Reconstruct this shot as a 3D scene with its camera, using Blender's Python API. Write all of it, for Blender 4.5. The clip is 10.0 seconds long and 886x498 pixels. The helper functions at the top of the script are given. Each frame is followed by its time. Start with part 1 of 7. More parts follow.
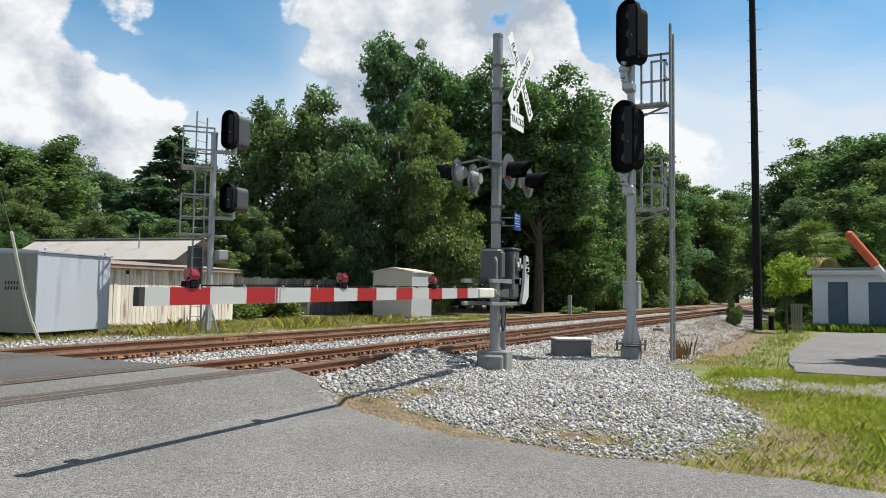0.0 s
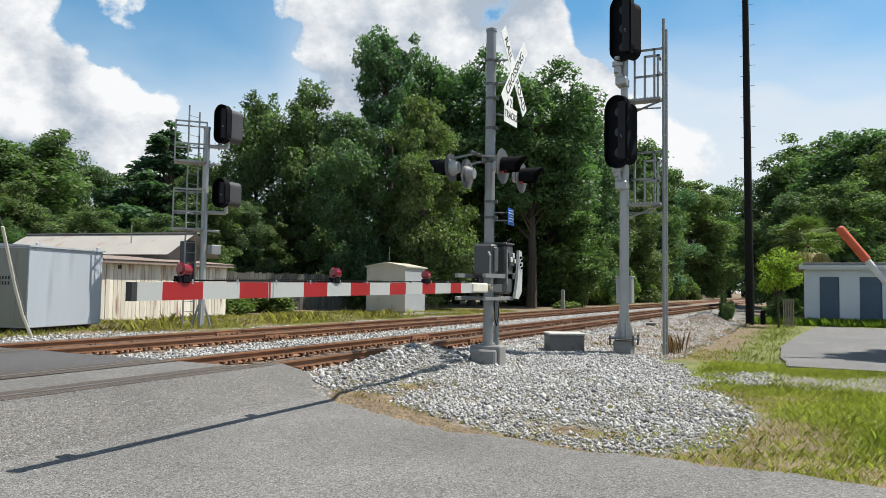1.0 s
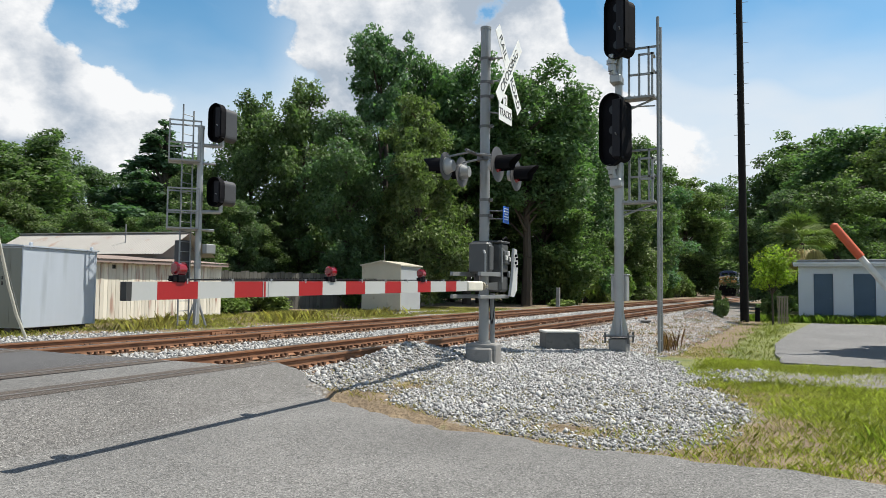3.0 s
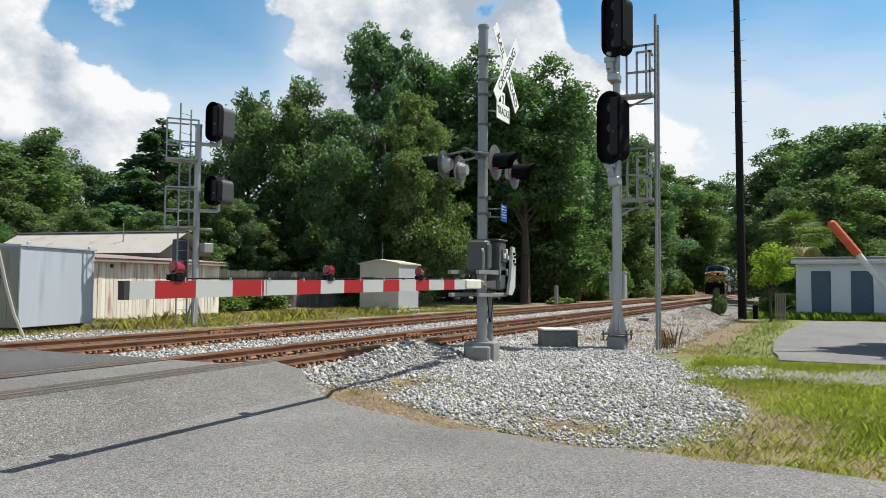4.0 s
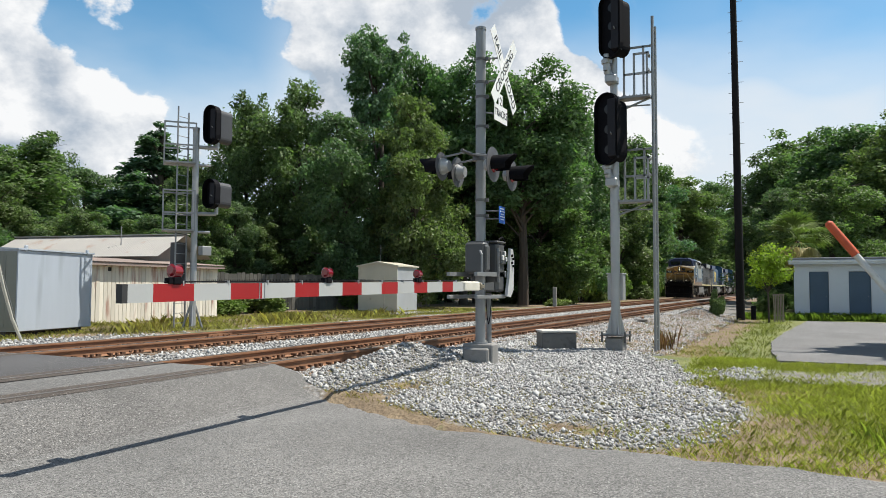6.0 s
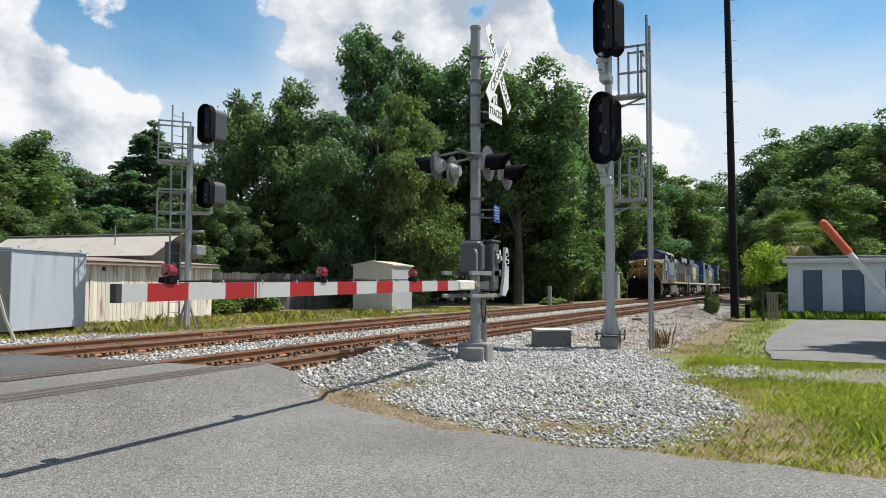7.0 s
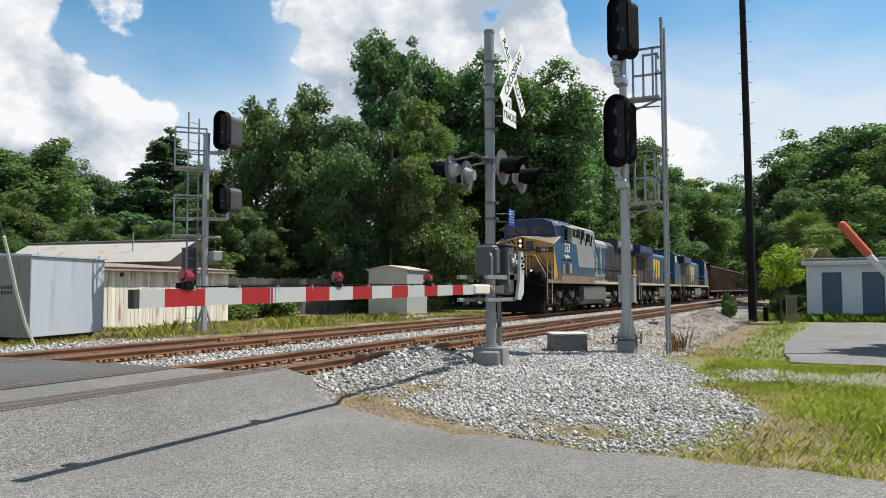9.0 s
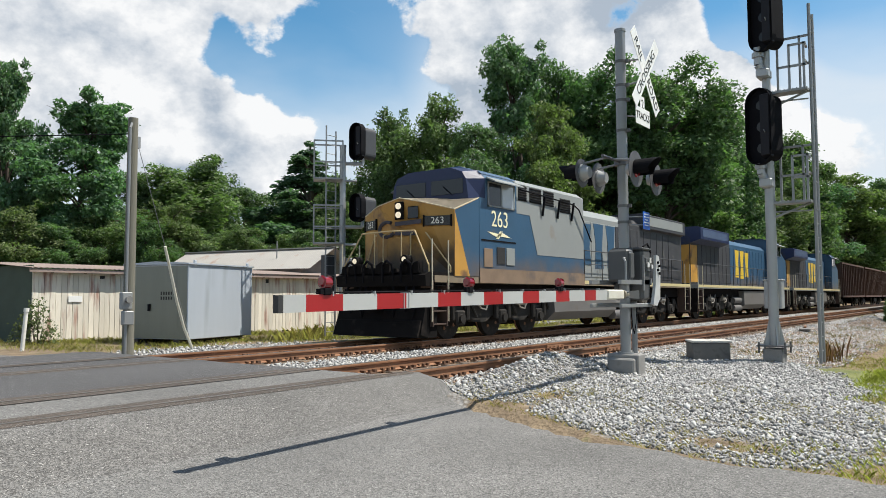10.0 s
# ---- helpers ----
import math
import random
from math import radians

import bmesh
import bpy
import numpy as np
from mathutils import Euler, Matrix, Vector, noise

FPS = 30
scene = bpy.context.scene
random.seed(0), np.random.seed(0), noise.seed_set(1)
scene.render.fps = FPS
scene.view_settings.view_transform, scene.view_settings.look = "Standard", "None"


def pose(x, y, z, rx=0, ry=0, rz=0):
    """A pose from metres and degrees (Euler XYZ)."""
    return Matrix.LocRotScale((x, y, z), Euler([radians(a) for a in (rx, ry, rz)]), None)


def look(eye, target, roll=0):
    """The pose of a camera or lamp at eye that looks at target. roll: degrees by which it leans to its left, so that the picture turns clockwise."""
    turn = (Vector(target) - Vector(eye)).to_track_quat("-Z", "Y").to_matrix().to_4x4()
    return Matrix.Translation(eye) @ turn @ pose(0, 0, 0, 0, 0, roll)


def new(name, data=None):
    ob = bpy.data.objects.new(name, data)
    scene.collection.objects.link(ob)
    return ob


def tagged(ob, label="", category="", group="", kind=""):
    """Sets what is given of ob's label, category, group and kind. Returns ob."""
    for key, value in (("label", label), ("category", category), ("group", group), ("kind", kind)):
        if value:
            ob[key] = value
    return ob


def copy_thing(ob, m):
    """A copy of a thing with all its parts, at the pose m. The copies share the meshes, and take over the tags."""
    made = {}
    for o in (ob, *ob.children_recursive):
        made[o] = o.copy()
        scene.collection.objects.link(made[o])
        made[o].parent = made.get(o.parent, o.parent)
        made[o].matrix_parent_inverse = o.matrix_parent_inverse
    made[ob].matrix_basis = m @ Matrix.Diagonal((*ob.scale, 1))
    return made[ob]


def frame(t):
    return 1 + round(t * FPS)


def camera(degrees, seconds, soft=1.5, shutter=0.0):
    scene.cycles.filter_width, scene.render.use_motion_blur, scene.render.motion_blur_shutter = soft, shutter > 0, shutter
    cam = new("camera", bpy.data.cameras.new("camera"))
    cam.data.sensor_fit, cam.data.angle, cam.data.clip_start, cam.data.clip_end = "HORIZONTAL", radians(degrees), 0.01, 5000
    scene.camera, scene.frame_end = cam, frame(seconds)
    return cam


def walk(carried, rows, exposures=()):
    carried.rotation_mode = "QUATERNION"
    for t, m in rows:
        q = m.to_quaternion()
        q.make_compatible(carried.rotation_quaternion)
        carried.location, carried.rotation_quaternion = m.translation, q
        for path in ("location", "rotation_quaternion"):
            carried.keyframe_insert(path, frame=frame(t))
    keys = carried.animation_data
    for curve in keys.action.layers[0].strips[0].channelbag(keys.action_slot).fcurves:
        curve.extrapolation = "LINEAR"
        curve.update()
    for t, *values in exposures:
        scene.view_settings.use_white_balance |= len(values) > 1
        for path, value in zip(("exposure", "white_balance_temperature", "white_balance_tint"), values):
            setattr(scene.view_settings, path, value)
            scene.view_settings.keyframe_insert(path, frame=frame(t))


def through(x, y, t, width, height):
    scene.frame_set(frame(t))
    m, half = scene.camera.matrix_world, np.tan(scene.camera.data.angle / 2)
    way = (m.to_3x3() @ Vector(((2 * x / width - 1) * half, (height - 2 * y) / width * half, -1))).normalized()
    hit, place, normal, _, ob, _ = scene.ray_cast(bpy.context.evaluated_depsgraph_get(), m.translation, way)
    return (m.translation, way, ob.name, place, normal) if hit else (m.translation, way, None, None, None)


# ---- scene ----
# World: x runs along the railway, y across it and away from the road side, z up; z = 0 at the top of the rails.
cam = camera(62.0, 10.0, soft=0.85)
EYE = (0.0, 0.0, 1.1)
AIM = -63.07
PATH = [  # seconds, turn to the left, tilt up, roll, in degrees
    (0.0, -0.000, 3.480, -0.850),
    (0.5, -0.129, 3.312, -0.831),
    (1.0, -0.510, 3.087, -0.833),
    (1.5, -0.782, 3.067, -0.743),
    (2.0, -0.841, 3.139, -0.715),
    (2.5, -0.827, 3.035, -0.666),
    (4.0, -1.015, 2.834, -0.454),
    (4.5, -1.026, 2.740, -0.356),
    (5.0, -1.031, 2.896, -0.327),
    (5.5, -1.082, 3.002, -0.243),
    (7.0, -1.528, 2.924, -0.122),
    (7.5, -1.839, 2.950, 0.001),
    (8.0, -1.698, 3.014, 0.000),
    (8.5, -1.338, 3.113, 0.057),
    (9.0, -0.350, 3.252, 0.154),
    (9.5, 2.077, 3.392, 0.169),
    (9.6, 3.08, 3.44, 0.17),
    (9.7, 4.27, 3.48, 0.175),
    (9.8, 5.68, 3.54, 0.18),
    (9.9, 7.45, 3.62, 0.187),
    (10.0, 9.788, 3.702, 0.193),
]
walk(cam, [(t, pose(*EYE, 90 + p, r, AIM + y)) for t, y, p, r in PATH])

# ---------------------------------------------------------------- light
TO_SUN = Vector((0.37, -0.42, 1.0)).normalized()
sun = new("sun", bpy.data.lights.new("sun", "SUN"))
sun.data.energy, sun.data.angle, sun.data.color = 5.0, radians(0.55), (1.0, 0.945, 0.845)
sun.matrix_world = look(TO_SUN * 100, (0, 0, 0))
scene.view_settings.exposure = 0.42


def build_world():
    world = bpy.data.worlds.new("sky")
    scene.world = world
    world.use_nodes = True
    nt = world.node_tree
    nt.nodes.clear()
    N, L = nt.nodes.new, nt.links.new
    sky = N("ShaderNodeTexSky")
    sky.sky_type, sky.sun_disc = "NISHITA", False
    sky.sun_elevation = math.asin(TO_SUN.z)
    sky.sun_rotation = math.atan2(TO_SUN.x, TO_SUN.y)
    sky.air_density, sky.dust_density, sky.ozone_density = 1.0, 0.3, 1.0
    co = N("ShaderNodeTexCoord")
    sep = N("ShaderNodeSeparateXYZ")
    L(co.outputs["Generated"], sep.inputs[0])

    def m(op, a, b=None, c=None, clamp=False):
        n = N("ShaderNodeMath")
        n.operation, n.use_clamp = op, clamp
        for i, v in enumerate((a, b, c)):
            if v is None:
                continue
            if isinstance(v, (int, float)):
                n.inputs[i].default_value = v
            else:
                L(v, n.inputs[i])
        return n.outputs[0]

    # cloud sheet: directions spread on a level plane
    den = m("ADD", m("MAXIMUM", sep.outputs[2], 0.0), 0.22)
    comb = N("ShaderNodeCombineXYZ")
    L(m("DIVIDE", sep.outputs[0], den), comb.inputs[0])
    L(m("DIVIDE", sep.outputs[1], den), comb.inputs[1])
    L(m("MULTIPLY", sep.outputs[2], 2.2), comb.inputs[2])

    def fbm(vec, scale, detail, rough=0.55, offset=0.0):
        n = N("ShaderNodeTexNoise")
        n.inputs["Scale"].default_value, n.inputs["Detail"].default_value = scale, detail
        n.inputs["Roughness"].default_value = rough
        mp = N("ShaderNodeMapping")
        mp.inputs["Location"].default_value = (offset, offset * 0.7, offset * 0.3)
        L(vec, mp.inputs[0])
        L(mp.outputs[0], n.inputs["Vector"])
        return n.outputs["Fac"]

    def heap(direction, inner, outer):
        dot = N("ShaderNodeVectorMath")
        dot.operation = "DOT_PRODUCT"
        L(co.outputs["Generated"], dot.inputs[0])
        dot.inputs[1].default_value = Vector(direction).normalized()
        r = N("ShaderNodeMapRange")
        r.interpolation_type = "SMOOTHERSTEP"
        r.inputs[1].default_value, r.inputs[2].default_value = math.cos(radians(outer)), math.cos(radians(inner))
        L(dot.outputs["Value"], r.inputs[0])
        return r.outputs[0]

    # cumulus heaps and the clear gaps between them
    cover = None
    for d, inner, outer, weight in (((0.505, 0.82, 0.275), 3, 7, 0.46), ((0.42, 0.865, 0.275), 3, 7, 0.40), ((0.604, 0.761, 0.225), 2, 6, 0.40),
                                    ((0.55, 0.81, 0.19), 3, 8, 0.36), ((0.613, 0.735, 0.297), 2, 6, -0.50), ((0.67, 0.67, 0.325), 2, 6, -0.42),
                                    ((0.575, 0.765, 0.305), 1, 4, -0.3), ((0.612, 0.708, 0.352), 2, 5, 0.62), ((0.575, 0.735, 0.362), 2, 5, 0.42), ((0.805, 0.484, 0.343), 3, 8, 0.40), ((0.79, 0.52, 0.28), 3, 7, 0.18),
                                    ((0.872, 0.353, 0.338), 3, 7, 0.46), ((0.905, 0.305, 0.29), 2, 6, 0.46), ((0.941, 0.253, 0.225), 2, 6, 0.44), ((0.905, 0.215, 0.355), 1, 5, -0.60),
                                    ((0.937, 0.085, 0.345), 3, 10, -0.55), ((0.949, -0.03, 0.32), 3, 10, -0.45), ((0.975, 0.02, 0.22), 3, 9, -0.30), ((0.973, 0.137, 0.185), 1, 5, 0.36),
                                    ((0.723, 0.644, 0.251), 2, 6, -0.10), ((0.765, 0.55, 0.34), 2, 6, 0.22), ((0.3, 0.93, 0.22), 3, 12, 0.3)):
        v = m("MULTIPLY", heap(d, inner, outer), weight)
        cover = v if cover is None else m("ADD", cover, v)
    low = N("ShaderNodeMapRange")
    low.inputs[1].default_value, low.inputs[2].default_value, low.inputs[3].default_value, low.inputs[4].default_value = 0.0, 0.26, 0.22, 0.0
    L(sep.outputs[2], low.inputs[0])
    def puff(shift):
        mp = N("ShaderNodeMapping")
        mp.inputs["Location"].default_value = TO_SUN * shift
        mp.inputs["Scale"].default_value = (1.0, 1.0, 1.35)
        L(co.outputs["Generated"], mp.inputs[0])
        return fbm(mp.outputs[0], 5.5, 12, 0.60, 3.1)

    big = puff(0.0)
    dens = m("ADD", m("MULTIPLY_ADD", big, 2.2, -0.62), m("MULTIPLY_ADD", cover, 0.9, low.outputs[0]))
    mask = N("ShaderNodeMapRange")
    mask.interpolation_type = "SMOOTHSTEP"
    mask.inputs[1].default_value, mask.inputs[2].default_value = 0.52, 0.70
    L(dens, mask.inputs[0])
    # thin streaks of high cloud
    mp = N("ShaderNodeMapping")
    mp.inputs["Scale"].default_value = (1.0, 4.5, 1.0)
    mp.inputs["Rotation"].default_value = (0, 0, 0.5)
    L(comb.outputs[0], mp.inputs[0])
    streak = N("ShaderNodeMapRange")
    streak.inputs[1].default_value, streak.inputs[2].default_value, streak.inputs[4].default_value = 0.50, 0.85, 0.35
    L(fbm(mp.outputs[0], 1.1, 6, 0.6, 1.7), streak.inputs[0])
    # pale haze thickens towards the horizon
    haze = N("ShaderNodeMapRange")
    haze.interpolation_type = "SMOOTHSTEP"
    for k, v in enumerate((0.36, 0.18, 0.0, 0.8)):
        haze.inputs[k + 1].default_value = v
    L(m("MULTIPLY_ADD", fbm(comb.outputs[0], 0.9, 5, 0.55, 4.4), 0.22, m("SUBTRACT", sep.outputs[2], 0.11)), haze.inputs[0])
    # broad sheets of thin white cloud
    thin = None
    for d, inner, outer, weight in (((0.723, 0.644, 0.245), 3, 10, 0.75), ((0.66, 0.72, 0.18), 4, 11, 0.8), ((0.80, 0.52, 0.24), 4, 10, 0.8), ((0.972, 0.06, 0.20), 6, 13, 0.9),
                                    ((0.96, -0.08, 0.2), 6, 13, 0.7), ((0.45, 0.87, 0.2), 5, 14, 0.8), ((0.70, 0.66, 0.36), 1, 5, 0.35)):
        v = m("MULTIPLY", heap(d, inner, outer), weight)
        thin = v if thin is None else m("MAXIMUM", thin, v)
    for d, inner, outer in (((0.60, 0.745, 0.295), 2, 10), ((0.67, 0.67, 0.335), 1, 9), ((0.937, 0.085, 0.37), 4, 8), ((0.94, -0.04, 0.345), 4, 8)):
        thin = m("MULTIPLY", thin, m("MULTIPLY_ADD", heap(d, inner, outer), -0.85, 1.0))
    thin = m("MULTIPLY", thin, m("MULTIPLY_ADD", fbm(comb.outputs[0], 1.6, 7, 0.6, 9.1), 0.7, 0.62))
    alpha = m("MAXIMUM", m("MAXIMUM", mask.outputs[0], m("MAXIMUM", thin, streak.outputs[0])), haze.outputs[0], clamp=True)
    # grey undersides and bright heads
    shade = N("ShaderNodeMapRange")
    shade.inputs[1].default_value, shade.inputs[2].default_value = -0.12, 0.10
    slow = m("MULTIPLY_ADD", fbm(co.outputs["Generated"], 3.2, 3, 0.5, 7.7), 0.9, -0.48)
    L(m("ADD", m("SUBTRACT", big, puff(0.055)), slow), shade.inputs[0])
    col = N("ShaderNodeMix")
    col.data_type = "RGBA"
    col.inputs[6].default_value = (0.43, 0.50, 0.59, 1)
    col.inputs[7].default_value = (0.93, 0.94, 0.95, 1)
    L(shade.outputs[0], col.inputs[0])
    b_sky, b_cloud, mix, out = N("ShaderNodeBackground"), N("ShaderNodeBackground"), N("ShaderNodeMixShader"), N("ShaderNodeOutputWorld")
    deep = N("ShaderNodeHueSaturation")
    deep.inputs["Saturation"].default_value, deep.inputs["Value"].default_value = 1.65, 1.0
    deep.inputs["Hue"].default_value = 0.486
    pale = N("ShaderNodeMapRange")
    for k, v in enumerate((0.42, 0.75, 1.30, 0.85)):
        pale.inputs[k + 1].default_value = v
    L(sep.outputs[2], pale.inputs[0])
    L(pale.outputs[0], deep.inputs["Saturation"])
    dim = N("ShaderNodeMapRange")
    for k, v in enumerate((0.42, 0.8, 1.0, 0.6)):
        dim.inputs[k + 1].default_value = v
    L(sep.outputs[2], dim.inputs[0])
    L(dim.outputs[0], deep.inputs["Value"])
    L(sky.outputs[0], deep.inputs["Color"])
    L(deep.outputs[0], b_sky.inputs[0])
    b_sky.inputs[1].default_value = 0.108
    veil = N("ShaderNodeMix")
    veil.data_type = "RGBA"
    veil.inputs[6].default_value = (0.74, 0.81, 0.88, 1)
    L(mask.outputs[0], veil.inputs[0])
    L(col.outputs[2], veil.inputs[7])
    L(veil.outputs[2], b_cloud.inputs[0])
    b_cloud.inputs[1].default_value = 0.76
    L(alpha, mix.inputs[0])
    L(b_sky.outputs[0], mix.inputs[1])
    L(b_cloud.outputs[0], mix.inputs[2])
    L(mix.outputs[0], out.inputs[0])


build_world()

# ---------------------------------------------------------------- materials
MATS = {}


def mat(name, color, rough=0.6, metal=0.0, vary=0.18, scale=3.0, fine=40.0, bump=0.15, stain=None, amount=0.0, stain_scale=2.0, stretch=(1, 1, 1),
        coat=0.0, island=0.0, each=0.0, glow=None, glow_strength=0.0, grime=None, shine=0.5):
    """Paint, metal, stone or wood: two scales of colour change, fine relief, and an optional layer of rust or dirt."""
    if name in MATS:
        return MATS[name]
    material = bpy.data.materials.new(name)
    MATS[name] = material
    material.use_nodes = True
    nt = material.node_tree
    N, L = nt.nodes.new, nt.links.new
    p = nt.nodes["Principled BSDF"]
    co = N("ShaderNodeTexCoord")
    mp = N("ShaderNodeMapping")
    mp.inputs["Scale"].default_value = stretch
    L(co.outputs["Object"], mp.inputs[0])

    def noise_node(s, detail):
        n = N("ShaderNodeTexNoise")
        n.inputs["Scale"].default_value, n.inputs["Detail"].default_value = s, detail
        L(mp.outputs[0], n.inputs["Vector"])
        return n.outputs["Fac"]

    def blend(fac, a, b):
        n = N("ShaderNodeMix")
        n.data_type = "RGBA"
        L(fac, n.inputs[0])
        for i, v in ((6, a), (7, b)):
            if isinstance(v, tuple):
                n.inputs[i].default_value = (*v, 1)
            else:
                L(v, n.inputs[i])
        return n.outputs[2]

    lo, hi = tuple(c * (1 - vary) for c in color), tuple(min(1, c * (1 + vary)) for c in color)
    ramp = N("ShaderNodeMapRange")
    ramp.inputs[1].default_value, ramp.inputs[2].default_value = 0.3, 0.7
    L(noise_node(scale, 5), ramp.inputs[0])
    shade = blend(ramp.outputs[0], lo, hi)
    small = noise_node(fine, 4)
    shade = blend(small, shade, blend(small, lo, hi))
    for source, width in (("Random Per Island", island), ("Random", each)):
        if width:
            n = N("ShaderNodeNewGeometry" if source != "Random" else "ShaderNodeObjectInfo")
            r = N("ShaderNodeMapRange")
            r.inputs[3].default_value, r.inputs[4].default_value = 1 - width, 1 + width
            L(n.outputs[source], r.inputs[0])
            h = N("ShaderNodeHueSaturation")
            L(r.outputs[0], h.inputs["Value"])
            L(shade, h.inputs["Color"])
            shade = h.outputs[0]
    if stain:
        r = N("ShaderNodeMapRange")
        r.inputs[1].default_value, r.inputs[2].default_value = 0.72 - amount * 0.5, 0.86 - amount * 0.5
        L(noise_node(stain_scale, 9), r.inputs[0])
        shade = blend(r.outputs[0], shade, stain)
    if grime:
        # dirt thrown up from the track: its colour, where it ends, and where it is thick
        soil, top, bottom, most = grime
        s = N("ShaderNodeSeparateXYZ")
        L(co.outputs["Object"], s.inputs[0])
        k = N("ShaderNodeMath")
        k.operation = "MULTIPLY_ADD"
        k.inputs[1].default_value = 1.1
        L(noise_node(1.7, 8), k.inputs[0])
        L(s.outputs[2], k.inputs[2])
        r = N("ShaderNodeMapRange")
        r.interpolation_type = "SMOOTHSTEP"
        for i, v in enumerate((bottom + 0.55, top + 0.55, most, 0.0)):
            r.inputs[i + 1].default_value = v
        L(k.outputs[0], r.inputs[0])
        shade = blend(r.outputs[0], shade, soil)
    L(shade, p.inputs["Base Color"])
    rr = N("ShaderNodeMapRange")
    rr.inputs[3].default_value, rr.inputs[4].default_value = max(0.05, rough - 0.12), min(1, rough + 0.12)
    L(small, rr.inputs[0])
    L(rr.outputs[0], p.inputs["Roughness"])
    p.inputs["Metallic"].default_value = metal
    p.inputs["Coat Weight"].default_value = coat
    p.inputs["Specular IOR Level"].default_value = shine
    if bump:
        b = N("ShaderNodeBump")
        b.inputs["Strength"].default_value, b.inputs["Distance"].default_value = bump, 0.02
        L(small, b.inputs["Height"])
        L(b.outputs[0], p.inputs["Normal"])
    if glow:
        p.inputs["Emission Color"].default_value = (*glow, 1)
        p.inputs["Emission Strength"].default_value = glow_strength
    return material


def leaf_mat(name, color, spread=0.35, through=0.35):
    if name in MATS:
        return MATS[name]
    material = bpy.data.materials.new(name)
    MATS[name] = material
    material.use_nodes = True
    nt = material.node_tree
    N, L = nt.nodes.new, nt.links.new
    p = nt.nodes["Principled BSDF"]
    out = nt.nodes["Material Output"]
    geo, info = N("ShaderNodeNewGeometry"), N("ShaderNodeObjectInfo")
    r = N("ShaderNodeMapRange")
    r.inputs[3].default_value, r.inputs[4].default_value = 1 - spread, 1 + spread
    L(geo.outputs["Random Per Island"], r.inputs[0])
    r2 = N("ShaderNodeMapRange")
    r2.inputs[3].default_value, r2.inputs[4].default_value = 0.478, 0.512
    L(info.outputs["Random"], r2.inputs[0])
    co, big = N("ShaderNodeTexCoord"), N("ShaderNodeTexNoise")
    big.inputs["Scale"].default_value = 0.5
    L(co.outputs["Object"], big.inputs["Vector"])
    r3 = N("ShaderNodeMapRange")
    r3.inputs[1].default_value, r3.inputs[2].default_value, r3.inputs[3].default_value, r3.inputs[4].default_value = 0.3, 0.7, 0.75, 1.25
    L(big.outputs["Fac"], r3.inputs[0])
    mul = N("ShaderNodeMath")
    mul.operation = "MULTIPLY"
    L(r.outputs[0], mul.inputs[0])
    L(r3.outputs[0], mul.inputs[1])
    h = N("ShaderNodeHueSaturation")
    h.inputs["Color"].default_value = (*color, 1)
    L(r2.outputs[0], h.inputs["Hue"])
    L(mul.outputs[0], h.inputs["Value"])
    L(h.outputs[0], p.inputs["Base Color"])
    p.inputs["Roughness"].default_value = 0.55
    p.inputs["Specular IOR Level"].default_value = 0.3
    tr, mix, warm = N("ShaderNodeBsdfTranslucent"), N("ShaderNodeMixShader"), N("ShaderNodeMix")
    warm.data_type, warm.blend_type = "RGBA", "MULTIPLY"
    warm.inputs[0].default_value = 1
    warm.inputs[7].default_value = (0.95, 1.3, 0.55, 1)
    L(h.outputs[0], warm.inputs[6])
    L(warm.outputs[2], tr.inputs[0])
    mix.inputs[0].default_value = through
    L(p.outputs[0], mix.inputs[1])
    L(tr.outputs[0], mix.inputs[2])
    L(mix.outputs[0], out.inputs[0])
    return material


STEEL = lambda: mat("galvanised steel", (0.27, 0.28, 0.285), 0.5, 0.45, 0.14, 2.5, 60, 0.06, (0.28, 0.27, 0.26), 0.12)
ALU = lambda: mat("weathered aluminium", (0.38, 0.39, 0.395), 0.45, 0.5, 0.12, 2.0, 50, 0.05, (0.34, 0.34, 0.33), 0.1)
BLACK = lambda: mat("black signal paint", (0.005, 0.005, 0.007), 0.75, 0.0, 0.3, 4, 40, 0.05, shine=0.12)
CONCRETE = lambda: mat("cast concrete", (0.25, 0.245, 0.235), 0.85, 0, 0.16, 3, 60, 0.35, (0.16, 0.15, 0.13), 0.22, 3)
WHITE = lambda: mat("white sign sheeting", (0.78, 0.79, 0.78), 0.5, 0, 0.05, 3, 30, 0.03)
DARKPRINT = lambda: mat("black print", (0.015, 0.015, 0.015), 0.6, 0, 0.1, 3, 30, 0)
RUST = lambda: mat("rusted rail steel", (0.26, 0.135, 0.075), 0.75, 0.15, 0.3, 5, 50, 0.3, (0.11, 0.055, 0.035), 0.3, 4, (0.3, 1, 1))
RAILTOP = lambda: mat("worn rail head", (0.20, 0.175, 0.155), 0.4, 0.6, 0.2, 3, 40, 0.05, (0.13, 0.09, 0.065), 0.3, 3, (0.2, 1, 1))
BARK = lambda: mat("bark", (0.07, 0.055, 0.042), 0.9, 0, 0.35, 3, 14, 0.6, None, 0, 2, (1, 1, 0.3))

# ---------------------------------------------------------------- mesh tools


def link_mesh(name, bm, material, smooth=False):
    me = bpy.data.meshes.new(name)
    bmesh.ops.recalc_face_normals(bm, faces=bm.faces)
    bm.to_mesh(me)
    bm.free()
    if material:
        me.materials.append(material)
    if smooth:
        for p in me.polygons:
            p.use_smooth = True
        me.set_sharp_from_angle(angle=radians(40))
    return new(name, me)


